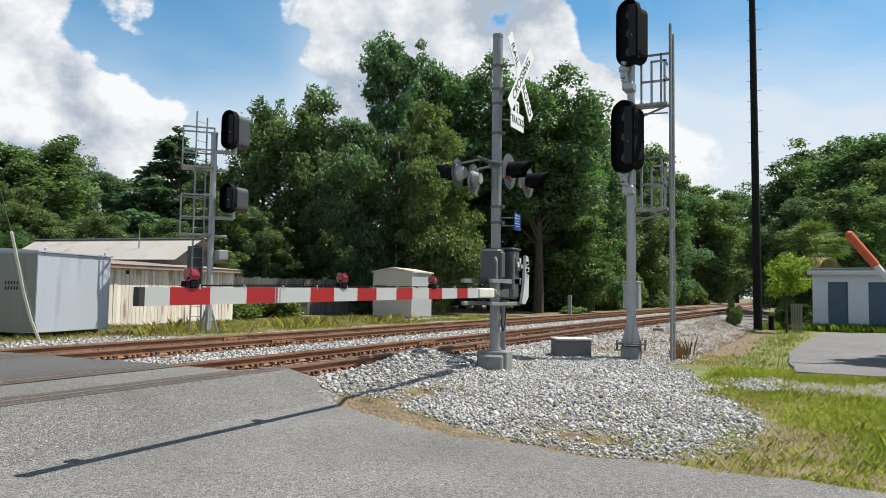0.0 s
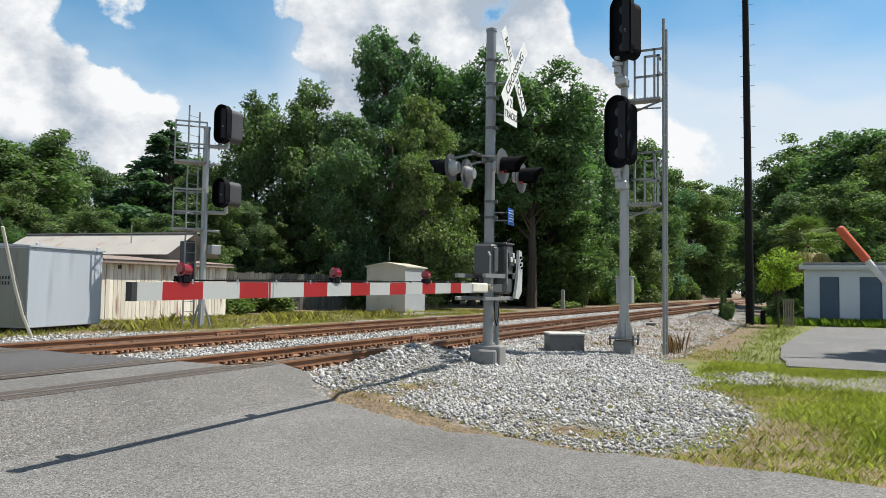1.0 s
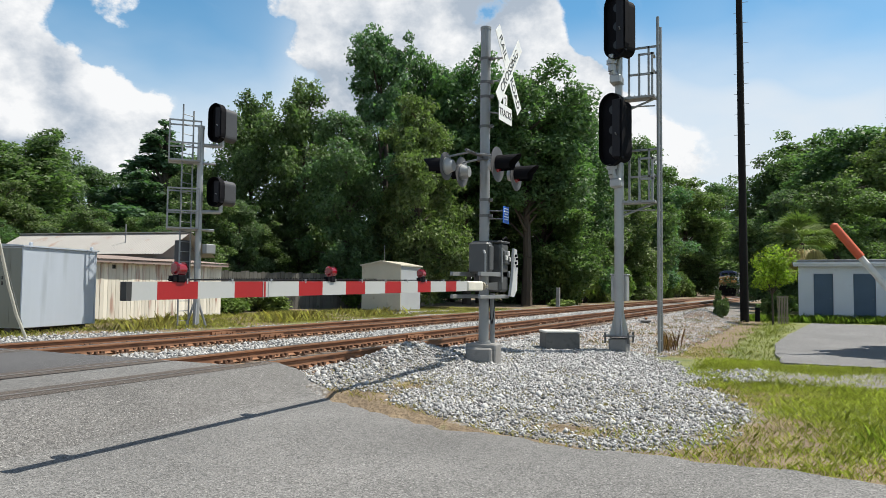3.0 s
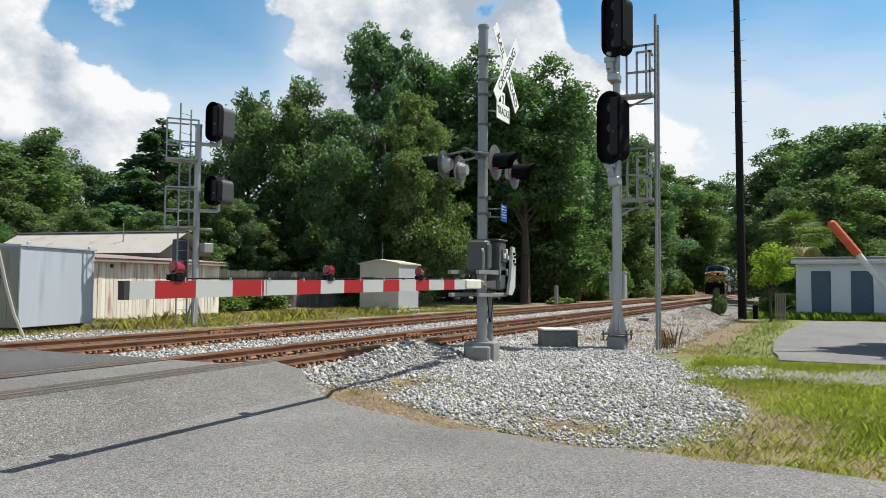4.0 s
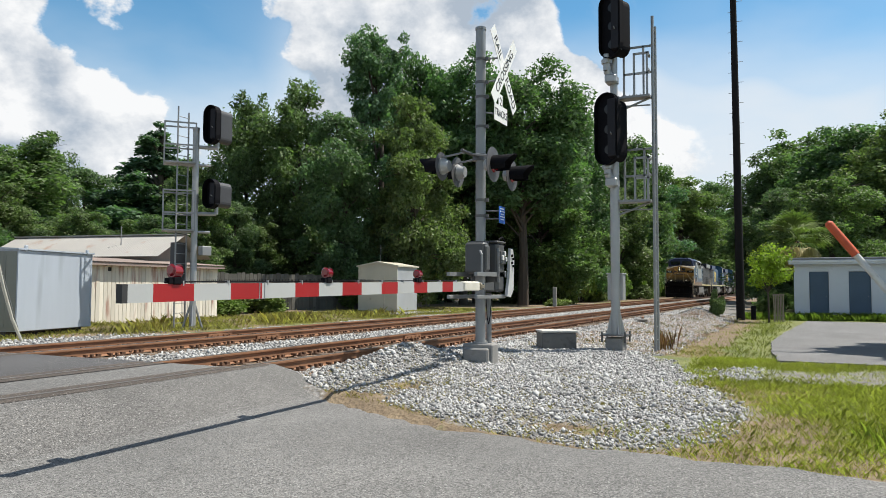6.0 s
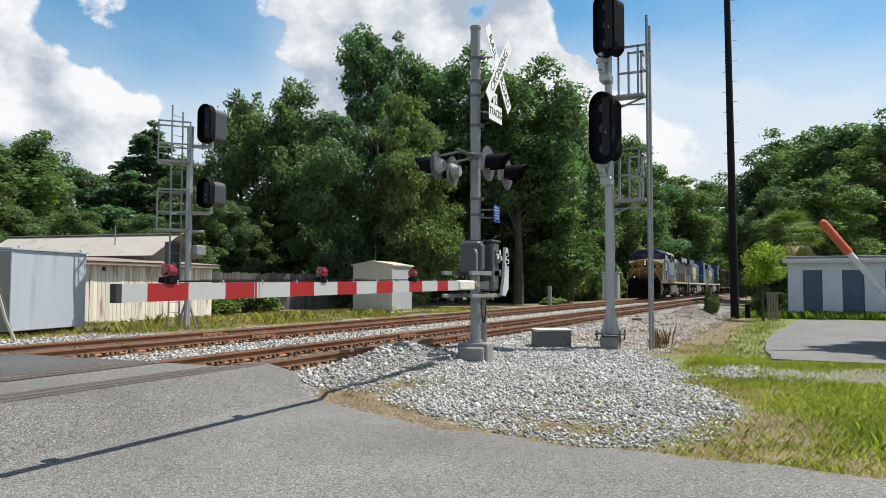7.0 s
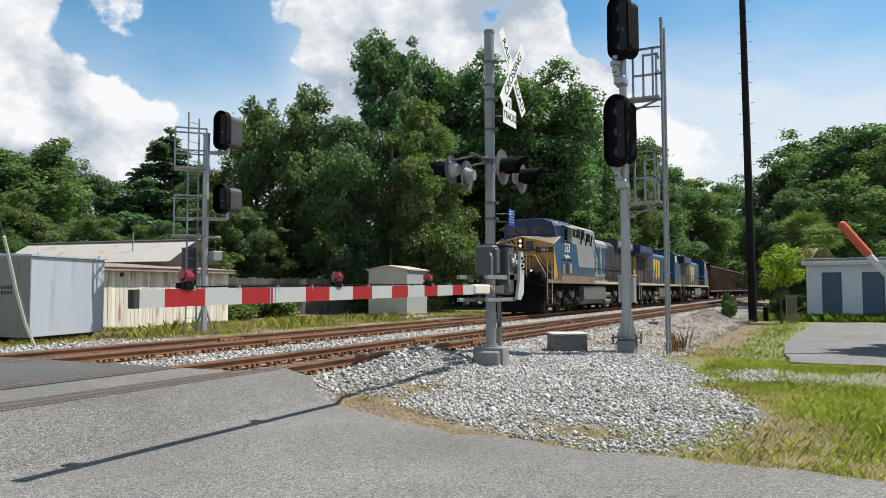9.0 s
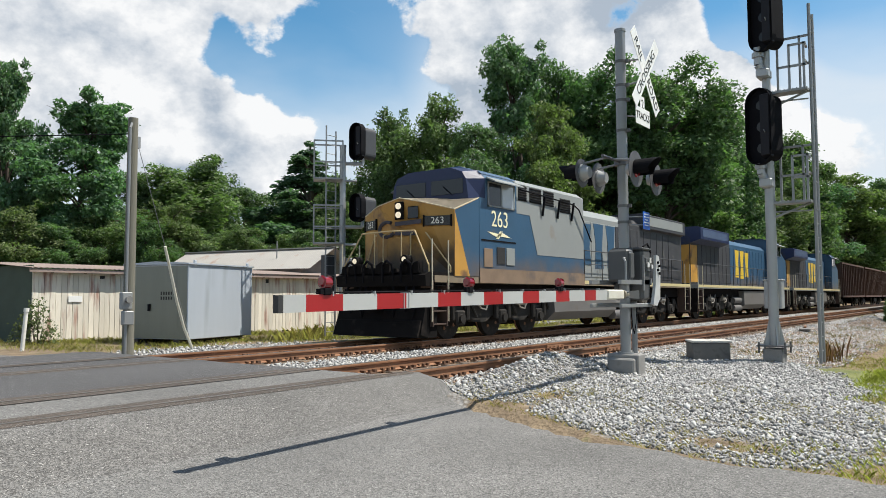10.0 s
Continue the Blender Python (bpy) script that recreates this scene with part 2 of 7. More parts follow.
def part(name, bm, material, parent, label="", smooth=False):
    ob = link_mesh(name, bm, material, smooth)
    ob.parent = parent
    if label:
        ob["label"] = label
    return ob


def thing(name, m, label, category, group="", kind=""):
    ob = new(name)
    ob.empty_display_size = 0.3
    ob.matrix_world = m
    return tagged(ob, label, category, group, kind)


def setting(name, bm, material, label, category, smooth=False):
    return tagged(link_mesh(name, bm, material, smooth), label, category, kind="structure")


def B(x0, x1, y0, y1, z0, z1, bm=None, bevel=0.0):
    bm = bm or bmesh.new()
    v = [bm.verts.new((x, y, z)) for x in (x0, x1) for y in (y0, y1) for z in (z0, z1)]
    fs = [bm.faces.new([v[i] for i in q]) for q in ((0, 1, 3, 2), (4, 6, 7, 5), (0, 4, 5, 1), (2, 3, 7, 6), (0, 2, 6, 4), (1, 5, 7, 3))]
    if bevel:
        bmesh.ops.bevel(bm, geom=list({e for f in fs for e in f.edges}), offset=bevel, segments=1, affect="EDGES")
    return bm


def C(p, q, r, bm=None, seg=12, r2=None):
    """A round bar from p to q."""
    bm = bm or bmesh.new()
    p, q = Vector(p), Vector(q)
    turn = (q - p).to_track_quat("Z", "Y").to_matrix()
    rings = []
    for c, rad in ((p, r), (q, r if r2 is None else r2)):
        rings.append([bm.verts.new(c + turn @ Vector((rad * math.cos(2 * math.pi * i / seg), rad * math.sin(2 * math.pi * i / seg), 0))) for i in range(seg)])
    for i in range(seg):
        j = (i + 1) % seg
        bm.faces.new((rings[0][i], rings[0][j], rings[1][j], rings[1][i]))
    bm.faces.new(rings[0][::-1])
    bm.faces.new(rings[1])
    return bm


def prism(pts, axis, a, b, bm=None):
    """A polygon in the plane across an axis, drawn out from a to b along it. Points: the other two axes in xyz order."""
    bm = bm or bmesh.new()

    def v(p, c):
        co = list(p)
        co.insert("xyz".index(axis), c)
        return bm.verts.new(co)

    r0, r1 = [v(p, a) for p in pts], [v(p, b) for p in pts]
    n = len(pts)
    for i in range(n):
        j = (i + 1) % n
        bm.faces.new((r0[i], r0[j], r1[j], r1[i]))
    bm.faces.new(r0[::-1])
    bm.faces.new(r1)
    return bm


def sweep(points, r, bm=None, seg=8):
    bm = bm or bmesh.new()
    for p, q in zip(points, points[1:]):
        C(p, q, r, bm, seg)
    return bm


def oval(w, h, n=10):
    """Outline of an upright oval with half-round ends."""
    r = w / 2
    pts = [(r * math.cos(a), h / 2 - r + r * math.sin(a)) for a in np.linspace(0, math.pi, n)]
    return pts + [(-x, -z) for x, z in pts]


def lettering(name, text, size, material, parent, m, squeeze=1.0):
    cu = bpy.data.curves.new(name, "FONT")
    cu.body, cu.size, cu.align_x, cu.align_y, cu.extrude = text, size, "CENTER", "CENTER", 0.002
    tmp = bpy.data.objects.new(name, cu)
    scene.collection.objects.link(tmp)
    me = bpy.data.meshes.new_from_object(tmp.evaluated_get(bpy.context.evaluated_depsgraph_get()))
    bpy.data.objects.remove(tmp)
    me.materials.clear()
    me.materials.append(material)
    for v in me.vertices:
        v.co.x *= squeeze
    ob = new(name, me)
    ob.parent = parent
    ob.matrix_local = m
    return ob


def raw_mesh(name, verts, faces, material):
    """Fast mesh from arrays of corners and equal-sized faces."""
    me = bpy.data.meshes.new(name)
    k = faces.shape[1]
    me.vertices.add(len(verts))
    me.vertices.foreach_set("co", np.ascontiguousarray(verts, dtype=np.float32).ravel())
    me.loops.add(faces.size)
    me.loops.foreach_set("vertex_index", np.ascontiguousarray(faces, dtype=np.int32).ravel())
    me.polygons.add(len(faces))
    me.polygons.foreach_set("loop_start", np.arange(0, faces.size, k, dtype=np.int32))
    me.update(calc_edges=True)
    me.validate()
    me.materials.append(material)
    return me


# ---------------------------------------------------------------- ground
ROAD_X0, ROAD_X1 = -4.5, 7.05


def ramp(v, a, b):
    t = np.clip((v - a) / (b - a), 0, 1)
    return t * t * (3 - 2 * t)


def wave(x, y, s, seed):
    """Smooth value noise in about -1..1, on arrays."""
    a = np.sin(x * s + seed) * np.cos(y * s * 1.13 + seed * 2.1)
    b = np.sin((x * 0.8 + y * 0.6) * s * 2.3 + seed * 1.7) * np.cos((y * 0.8 - x * 0.6) * s * 1.9 + seed)
    c = np.sin((x * 0.5 - y * 0.87) * s * 4.7 + seed * 0.6) * np.cos((x * 0.87 + y * 0.5) * s * 4.1 + seed * 3)
    return (a + 0.6 * b + 0.35 * c) / 1.6


def road_edge(y):
    """The asphalt's edge widens towards the tracks."""
    return np.interp(y, [-1.0, 0.7, 2.0, 3.35, 4.16, 5.4, 5.7, 6.5, 6.9, 7.0, 7.4], [6.75, 6.68, 6.84, 7.0, 7.4, 8.02, 8.1, 8.5, 8.62, 8.62, 7.9])


def road_z(y):
    return -0.37 + 0.364 * ramp(y, 5.5, 6.9) - 0.16 * ramp(y, 14.6, 17.5)


def ground_z(x, y):
    z = -0.40 + 0.10 * ramp(y, 2.0, 4.6) + 0.10 * ramp(y, 5.3, 6.6) - 0.03 * ramp(y, 15, 18)
    z = z + 0.012 * wave(x, y, 1.3, 2.0) + 0.03 * wave(x, y, 0.35, 5.0) * ramp(np.abs(y - 10.5), 5, 9)
    heap = 0.34 * np.exp(-((x - 11.3) / 1.4) ** 2 - ((y - 6.12) / 0.5) ** 2)
    far_heap = 0.5 * np.exp(-((x - 37.5) / 3.2) ** 2 - ((y - 4.4) / 0.8) ** 2)
    z = z + heap + far_heap
    on_road = (x > ROAD_X0) & (x < road_edge(y) - 0.05)
    return np.where(on_road, np.minimum(z, road_z(y) - 0.05), z)


def lot(x, y):
    """Inside the paved yard by the shed."""
    return (y < 0.75 - 0.10 * np.abs(x - 22) ** 1.25 / 3 + 0.03 * wave(x, y, 1.5, 1)) & (x > 16.2) & (x < 37.5) & (y > -24)


def gravel(x, y):
    """Share of loose stone, 0 to 1."""
    w = 0.45 * wave(x, y, 1.1, 3.0) + 0.25 * wave(x, y, 3.1, 8.0)
    track = ramp(y + w, 5.5, 6.1) * (1 - ramp(y + w, 14.7, 15.6))
    pad = ramp(x - road_edge(y) + 0.5 * w, -0.15, 0.75) * (1 - ramp(x + 2 * w, 17.5, 20.5)) * ramp(y + 0.8 * w - 0.27 * np.abs(x - 9), 0.05, 0.95) * (0.86 + 0.5 * w) * (1 - ramp(y, 6.0, 6.6))
    pad = pad * (1 - 0.85 * np.exp(-((x - 9.3) / 0.75) ** 2 - ((y - 5.05) / 0.5) ** 2)) * (1 - 0.85 * np.exp(-((x - 7.75) / 0.4) ** 2 - ((y - 2.2) / 0.8) ** 2))
    strip = ramp(x + w, 12.6, 13.4) * (1 - ramp(x + w, 15.0, 15.8)) * (1 - ramp(y + w, 1.0, 1.8)) * 0.75
    mound = np.exp(-((x - 37.5) / 3.4) ** 2 - ((y - 4.4) / 1.0) ** 2)
    yard = np.exp(-((x - 34.0) / 4.0) ** 2 - ((y - 18.2) / 1.0) ** 2) + np.exp(-((x - 11.0) / 4.5) ** 2 - ((y - 16.2) / 1.2) ** 2)
    rough = 0.9 * ramp(x, 17, 19) * (1 - ramp(x, 60, 90)) * ramp(y + w, 2.7, 3.6) * (1 - ramp(y, 6.0, 6.6)) * (0.75 + 0.8 * w)
    return np.clip(np.maximum.reduce([track, pad, strip, mound, yard, rough]), 0, 1)


def dryness(x, y):
    """Share of dead, straw-coloured grass."""
    w = wave(x, y, 1.7, 6.0)
    verge = np.exp(-((x - road_edge(y) - 0.3) / 0.75) ** 2) * (0.95 + 0.5 * w)
    rail_side = np.exp(-((y - 5.6) / 0.5) ** 2) * 0.9
    middle = np.exp(-((x - 11.2) / 1.6) ** 2 - ((y - 1.3) / 0.7) ** 2) + np.exp(-((x - 9.2) / 0.7) ** 2 - ((y - 5.1) / 0.4) ** 2)
    beyond = (0.95 + 0.3 * w) * ramp(x, 16, 18.5) * ramp(y, 1.4, 2.2) * (1 - ramp(y, 5.5, 7))
    far = (0.6 + 0.5 * w) * ramp(y, 15.2, 16.5)
    front = (0.72 + 0.45 * w) * ramp(y, -0.7, 0.5) * ramp(x, 6, 6.5) * (1 - ramp(x, 11, 13))
    return np.clip(np.maximum.reduce([verge, rail_side, middle, beyond, far, front]) + 0.2 * w + 0.16, 0, 1)


def ground_material():
    material = bpy.data.materials.new("ground of stone, soil and grass")
    material.use_nodes = True
    nt = material.node_tree
    N, L = nt.nodes.new, nt.links.new
    p = nt.nodes["Principled BSDF"]
    at = N("ShaderNodeAttribute")
    at.attribute_name = "cover"
    sep = N("ShaderNodeSeparateColor")
    L(at.outputs["Color"], sep.inputs[0])
    co = N("ShaderNodeTexCoord")

    def tex(s, detail=6):
        n = N("ShaderNodeTexNoise")
        n.inputs["Scale"].default_value, n.inputs["Detail"].default_value = s, detail
        L(co.outputs["Object"], n.inputs["Vector"])
        return n.outputs["Fac"]

    def mixc(fac, a, b):
        n = N("ShaderNodeMix")
        n.data_type = "RGBA"
        L(fac, n.inputs[0])
        for i, v in ((6, a), (7, b)):
            if isinstance(v, tuple):
                n.inputs[i].default_value = (*v, 1)
            else:
                L(v, n.inputs[i])
        return n.outputs[2]

    def sharp(v, a, b):
        n = N("ShaderNodeMapRange")
        n.inputs[1].default_value, n.inputs[2].default_value = a, b
        L(v, n.inputs[0])
        return n.outputs[0]

    def add(a, b, k):
        n = N("ShaderNodeMath")
        n.operation = "MULTIPLY_ADD"
        L(b, n.inputs[0])
        n.inputs[1].default_value = k
        L(a, n.inputs[2])
        return n.outputs[0]

    grass = mixc(sharp(tex(1.2), 0.35, 0.65), (0.11, 0.13, 0.04), (0.20, 0.21, 0.07))
    straw = mixc(sharp(tex(3.0), 0.3, 0.7), (0.12, 0.085, 0.055), (0.25, 0.19, 0.12))
    v = N("ShaderNodeTexVoronoi")
    v.inputs["Scale"].default_value = 17
    L(co.outputs["Object"], v.inputs["Vector"])
    sv = N("ShaderNodeSeparateColor")
    L(v.outputs["Color"], sv.inputs[0])
    stone = mixc(sv.outputs[0], (0.12, 0.115, 0.11), (0.34, 0.33, 0.32))
    stone = mixc(sharp(v.outputs["Distance"], 0.35, 0.75), stone, (0.15, 0.135, 0.115))
    rusty = mixc(sharp(tex(0.8), 0.4, 0.7), (0.21, 0.135, 0.085), (0.36, 0.265, 0.17))
    c = mixc(sharp(add(sep.outputs[2], tex(9), 0.5), 0.55, 0.85), grass, straw)
    c = mixc(sharp(add(sep.outputs[0], tex(7), 0.5), 0.62, 0.82), c, stone)
    c = mixc(sharp(add(sep.outputs[1], tex(5), 0.6), 0.75, 1.15), c, rusty)
    L(c, p.inputs["Base Color"])
    p.inputs["Roughness"].default_value = 0.95
    b = N("ShaderNodeBump")
    b.inputs["Strength"].default_value, b.inputs["Distance"].default_value = 0.7, 0.03
    L(add(v.outputs["Distance"], tex(60), 0.5), b.inputs["Height"])
    L(b.outputs[0], p.inputs["Normal"])
    return material


def axis(lo, hi, step, reach):
    mid = list(np.arange(lo, hi + 1e-6, step))
    up, down, d = [], [], step
    a = b = 0.0
    while a < reach:
        d *= 1.35
        a += d
        up.append(hi + a)
        down.append(lo - a)
    return np.array(down[::-1] + mid + up)


def build_ground():
    xs, ys = axis(2, 46, 0.2, 2600), axis(-7, 24, 0.2, 2600)
    X, Y = np.meshgrid(xs, ys, indexing="ij")
    Z = ground_z(X, Y)
    far = ramp(np.hypot(X - 20, Y - 5), 60, 200)
    Z = Z * (1 - far) - 0.3 * far
    nx, ny = X.shape
    verts = np.stack([X, Y, Z], -1).reshape(-1, 3)
    i = np.arange(nx * ny).reshape(nx, ny)
    faces = np.stack([i[:-1, :-1], i[1:, :-1], i[1:, 1:], i[:-1, 1:]], -1).reshape(-1, 4)
    me = raw_mesh("ground", verts, faces, ground_material())
    g = gravel(X, Y).ravel()
    rust = (2 - ramp(np.abs(Y - 7.78), 1.15, 1.7) - ramp(np.abs(Y - 12.3), 1.0, 1.5)).ravel() * 0.9
    d = dryness(X, Y).ravel()
    col = np.stack([g, np.clip(rust, 0, 1), d, np.ones_like(g)], 1).astype(np.float32)
    at = me.color_attributes.new("cover", "FLOAT_COLOR", "POINT")
    at.data.foreach_set("color", col.ravel())
    for p in me.polygons:
        p.use_smooth = True
    tagged(new("ground", me), "grassy ground with grey ballast stone along the tracks", "ground", kind="structure")


build_ground()


def asphalt_material(name, tone, patch):
    material = bpy.data.materials.new(name)
    material.use_nodes = True
    nt = material.node_tree
    N, L = nt.nodes.new, nt.links.new
    p = nt.nodes["Principled BSDF"]
    co = N("ShaderNodeTexCoord")

    def tex(s, detail=6, stretch=None):
        n = N("ShaderNodeTexNoise")
        n.inputs["Scale"].default_value, n.inputs["Detail"].default_value = s, detail
        n.inputs["Roughness"].default_value = 0.6
        src = co.outputs["Object"]
        if stretch:
            mp = N("ShaderNodeMapping")
            mp.inputs["Scale"].default_value = stretch
            L(src, mp.inputs[0])
            src = mp.outputs[0]
        L(src, n.inputs["Vector"])
        return n.outputs["Fac"]

    def mixc(fac, a, b, blend="MIX"):
        n = N("ShaderNodeMix")
        n.data_type, n.blend_type = "RGBA", blend
        if isinstance(fac, float):
            n.inputs[0].default_value = fac
        else:
            L(fac, n.inputs[0])
        for i, v in ((6, a), (7, b)):
            if isinstance(v, tuple):
                n.inputs[i].default_value = (*v, 1)
            else:
                L(v, n.inputs[i])
        return n.outputs[2]

    def sharp(v, a, b, lo=0.0, hi=1.0):
        n = N("ShaderNodeMapRange")
        for k, q in enumerate((a, b, lo, hi)):
            n.inputs[k + 1].default_value = q
        L(v, n.inputs[0])
        return n.outputs[0]

    c = mixc(sharp(tex(0.45, 5), 0.35, 0.65), tuple(t * 0.82 for t in tone), tuple(t * 1.12 for t in tone))
    c = mixc(sharp(tex(1.4, 5, (0.35, 1, 1)), 0.5, 0.8, 0, 0.5), c, patch)
    v = N("ShaderNodeTexVoronoi")
    v.inputs["Scale"].default_value = 95
    L(co.outputs["Object"], v.inputs["Vector"])
    sv = N("ShaderNodeSeparateColor")
    L(v.outputs["Color"], sv.inputs[0])
    grain = sharp(sv.outputs[0], 0.0, 1.0, 0.30, 1.80)
    g = N("ShaderNodeCombineColor")
    for k in range(3):
        L(grain, g.inputs[k])
    c = mixc(0.85, c, g.outputs[0], "MULTIPLY")
    c = mixc(sharp(tex(26, 3), 0.58, 0.70, 0, 0.7), c, (0.03, 0.03, 0.03))
    c = mixc(sharp(tex(48, 2), 0.62, 0.70, 0, 0.75), c, (0.46, 0.45, 0.43))
    L(c, p.inputs["Base Color"])
    p.inputs["Roughness"].default_value = 0.85
    b = N("ShaderNodeBump")
    b.inputs["Strength"].default_value, b.inputs["Distance"].default_value = 0.35, 0.012
    L(v.outputs["Distance"], b.inputs["Height"])
    L(b.outputs[0], p.inputs["Normal"])
    return material


ASPHALT = asphalt_material("worn grey asphalt", (0.143, 0.141, 0.137), (0.094, 0.091, 0.088))
NEW_ASPHALT = asphalt_material("dark patched asphalt", (0.068, 0.067, 0.070), (0.045, 0.045, 0.046))


def strip_mesh(name, xs_of_y, ys, z_of_y, material, label, thick=0.06):
    """A paved strip: left and right edges for each y, with side faces."""
    bm = bmesh.new()
    rows = []
    for y in ys:
        x0, x1 = xs_of_y(y)
        n = 7
        rows.append([bm.verts.new((x0 + (x1 - x0) * k / n, y, z_of_y(y))) for k in range(n + 1)])
    low = [[bm.verts.new((r[0].co.x - 0.02, r[0].co.y, r[0].co.z - thick)), bm.verts.new((r[-1].co.x + 0.02, r[-1].co.y, r[-1].co.z - thick))] for r in rows]
    for a, b, la, lb in zip(rows, rows[1:], low, low[1:]):
        for k in range(len(a) - 1):
            bm.faces.new((a[k], a[k + 1], b[k + 1], b[k]))
        bm.faces.new((a[-1], la[1], lb[1], b[-1]))
        bm.faces.new((la[0], a[0], b[0], lb[0]))
    return setting(name, bm, material, label, "road")


def edge_wobble(y):
    return 0.07 * math.sin(y * 2.3) + 0.05 * math.sin(y * 5.1 + 1) + 0.03 * math.sin(y * 13)


YS = sorted(set([-30, -20, -12, 5.8] + [round(v, 2) for v in np.arange(-8, 5.75, 0.15)]))
strip_mesh("road", lambda y: (ROAD_X0, float(road_edge(y)) + edge_wobble(y)), YS, lambda y: float(road_z(np.float64(y))),
           ASPHALT, "worn grey asphalt road rising to the tracks")
strip_mesh("road_ramp", lambda y: (ROAD_X0, float(road_edge(y)) + edge_wobble(y)), [round(5.8 + 0.1 * k, 2) for k in range(12)] + [6.98], lambda y: float(road_z(np.float64(y))),
           asphalt_material("darker ramp asphalt", (0.122, 0.119, 0.115), (0.066, 0.063, 0.059)), "darker asphalt ramp up to the rails")
for name, a, b in (("road_crossing_between", 8.62, 11.47), ("road_crossing_far", 13.14, 16.5)):
    strip_mesh(name, lambda y: (ROAD_X0, (float(road_edge(y)) if y < 7 else 7.95) + 0.3 * edge_wobble(y)), list(np.linspace(a, b, 14)), lambda y: float(road_z(np.float64(y))) + 0.002,
               NEW_ASPHALT, "dark asphalt of the level crossing")
for name, a, b in (("crossing_panel_near", 7.09, 8.45), ("crossing_panel_far", 11.62, 12.98)):
    strip_mesh(name, lambda y: (ROAD_X0, 8.0), list(np.linspace(a, b, 5)), lambda y: -0.012, ASPHALT if "near" in name else NEW_ASPHALT,
               "asphalt between the rails of the crossing")
TAR = asphalt_material("rust-brown tar along the rails", (0.070, 0.056, 0.046), (0.13, 0.105, 0.085))
for a, b, z in ((6.80, 6.985, 0.004), (7.069, 7.30, -0.003), (8.26, 8.491, -0.003), (8.575, 8.80, 0.004), (11.30, 11.506, 0.004), (11.589, 11.85, -0.003), (12.76, 13.011, -0.003)):
    strip_mesh("tar_strip", lambda y: (ROAD_X0, (float(road_edge(y)) - 0.15 if y < 7 else 7.9) - 0.1 * math.sin(y * 40)), list(np.linspace(a, b, 4)),
               (lambda y: float(road_z(np.float64(y))) + z) if z > 0 else (lambda y: z), TAR, "black tar strip along the rail", 0.01)
strip_mesh("road_beyond", lambda y: (ROAD_X0, ROAD_X1 + 0.3 + edge_wobble(y)), [16.5, 17, 18, 20, 24, 30, 50, 90], lambda y: float(road_z(np.float64(y))), ASPHALT,
           "asphalt road beyond the tracks")


def build_lot():
    bm = bmesh.new()
    xs = np.linspace(16.2, 37.4, 60)
    edge = []
    for x in xs:
        c = np.linspace(-24, 2, 900)
        ok = c[lot(np.full_like(c, x), c)]
        edge.append(ok.max() if len(ok) else -8)
    top = [bm.verts.new((x, e, -0.355)) for x, e in zip(xs, edge)]
    bot = [bm.verts.new((x, -24, -0.355)) for x in xs]
    low = [bm.verts.new((x, e + 0.02, -0.5)) for x, e in zip(xs, edge)]
    for k in range(len(xs) - 1):
        bm.faces.new((bot[k], bot[k + 1], top[k + 1], top[k]))
        bm.faces.new((top[k], top[k + 1], low[k + 1], low[k]))
    bm.faces.new((bot[0], top[0], low[0], bm.verts.new((16.2, -24, -0.5))))
    setting("pavement", bm, asphalt_material("pale yard asphalt", (0.145, 0.144, 0.145), (0.105, 0.105, 0.107)), "pale grey paved yard in front of the shed", "pavement")


build_lot()

# ---------------------------------------------------------------- railway tracks
GAUGE_C = 0.7525


def rail_profile():
    half = [(0.0, 0.0), (0.034, -0.003), (0.037, -0.012), (0.036, -0.036), (0.009, -0.05), (0.009, -0.145), (0.045, -0.158), (0.068, -0.163), (0.068, -0.172)]
    return half + [(-x, z) for x, z in half[::-1][:-1]]


def build_track(y0, label, group):
    track = thing("railway_track", pose(0, y0, 0), label, "railway", group, "structure")
    for side in (-1, 1):
        pts = [(side * GAUGE_C + y, z - 0.003) for y, z in rail_profile()]
        rail = part("rail", prism(pts, "x", -90, 420), RUST(), track, "rusty brown steel rail")
        cap = part("rail_head", prism([(side * GAUGE_C + y, z) for y, z in ((-0.03, -0.004), (0.03, -0.004), (0.03, 0.001), (-0.03, 0.001))], "x", -90, 420), RAILTOP(), rail, "worn running surface")
    return track


NEAR_TRACK = build_track(7.78, "near railway track of rusty rails on wooden ties", "parallel tracks")
FAR_TRACK = build_track(12.30, "far railway track of rusty rails on wooden ties", "parallel tracks")

# ---------------------------------------------------------------- trees and shrubs
FOLIAGE = {"a": (0.134, 0.188, 0.082), "b": (0.110, 0.171, 0.084), "c": (0.088, 0.150, 0.094), "d": (0.115, 0.205, 0.116), "e": (0.110, 0.186, 0.086)}


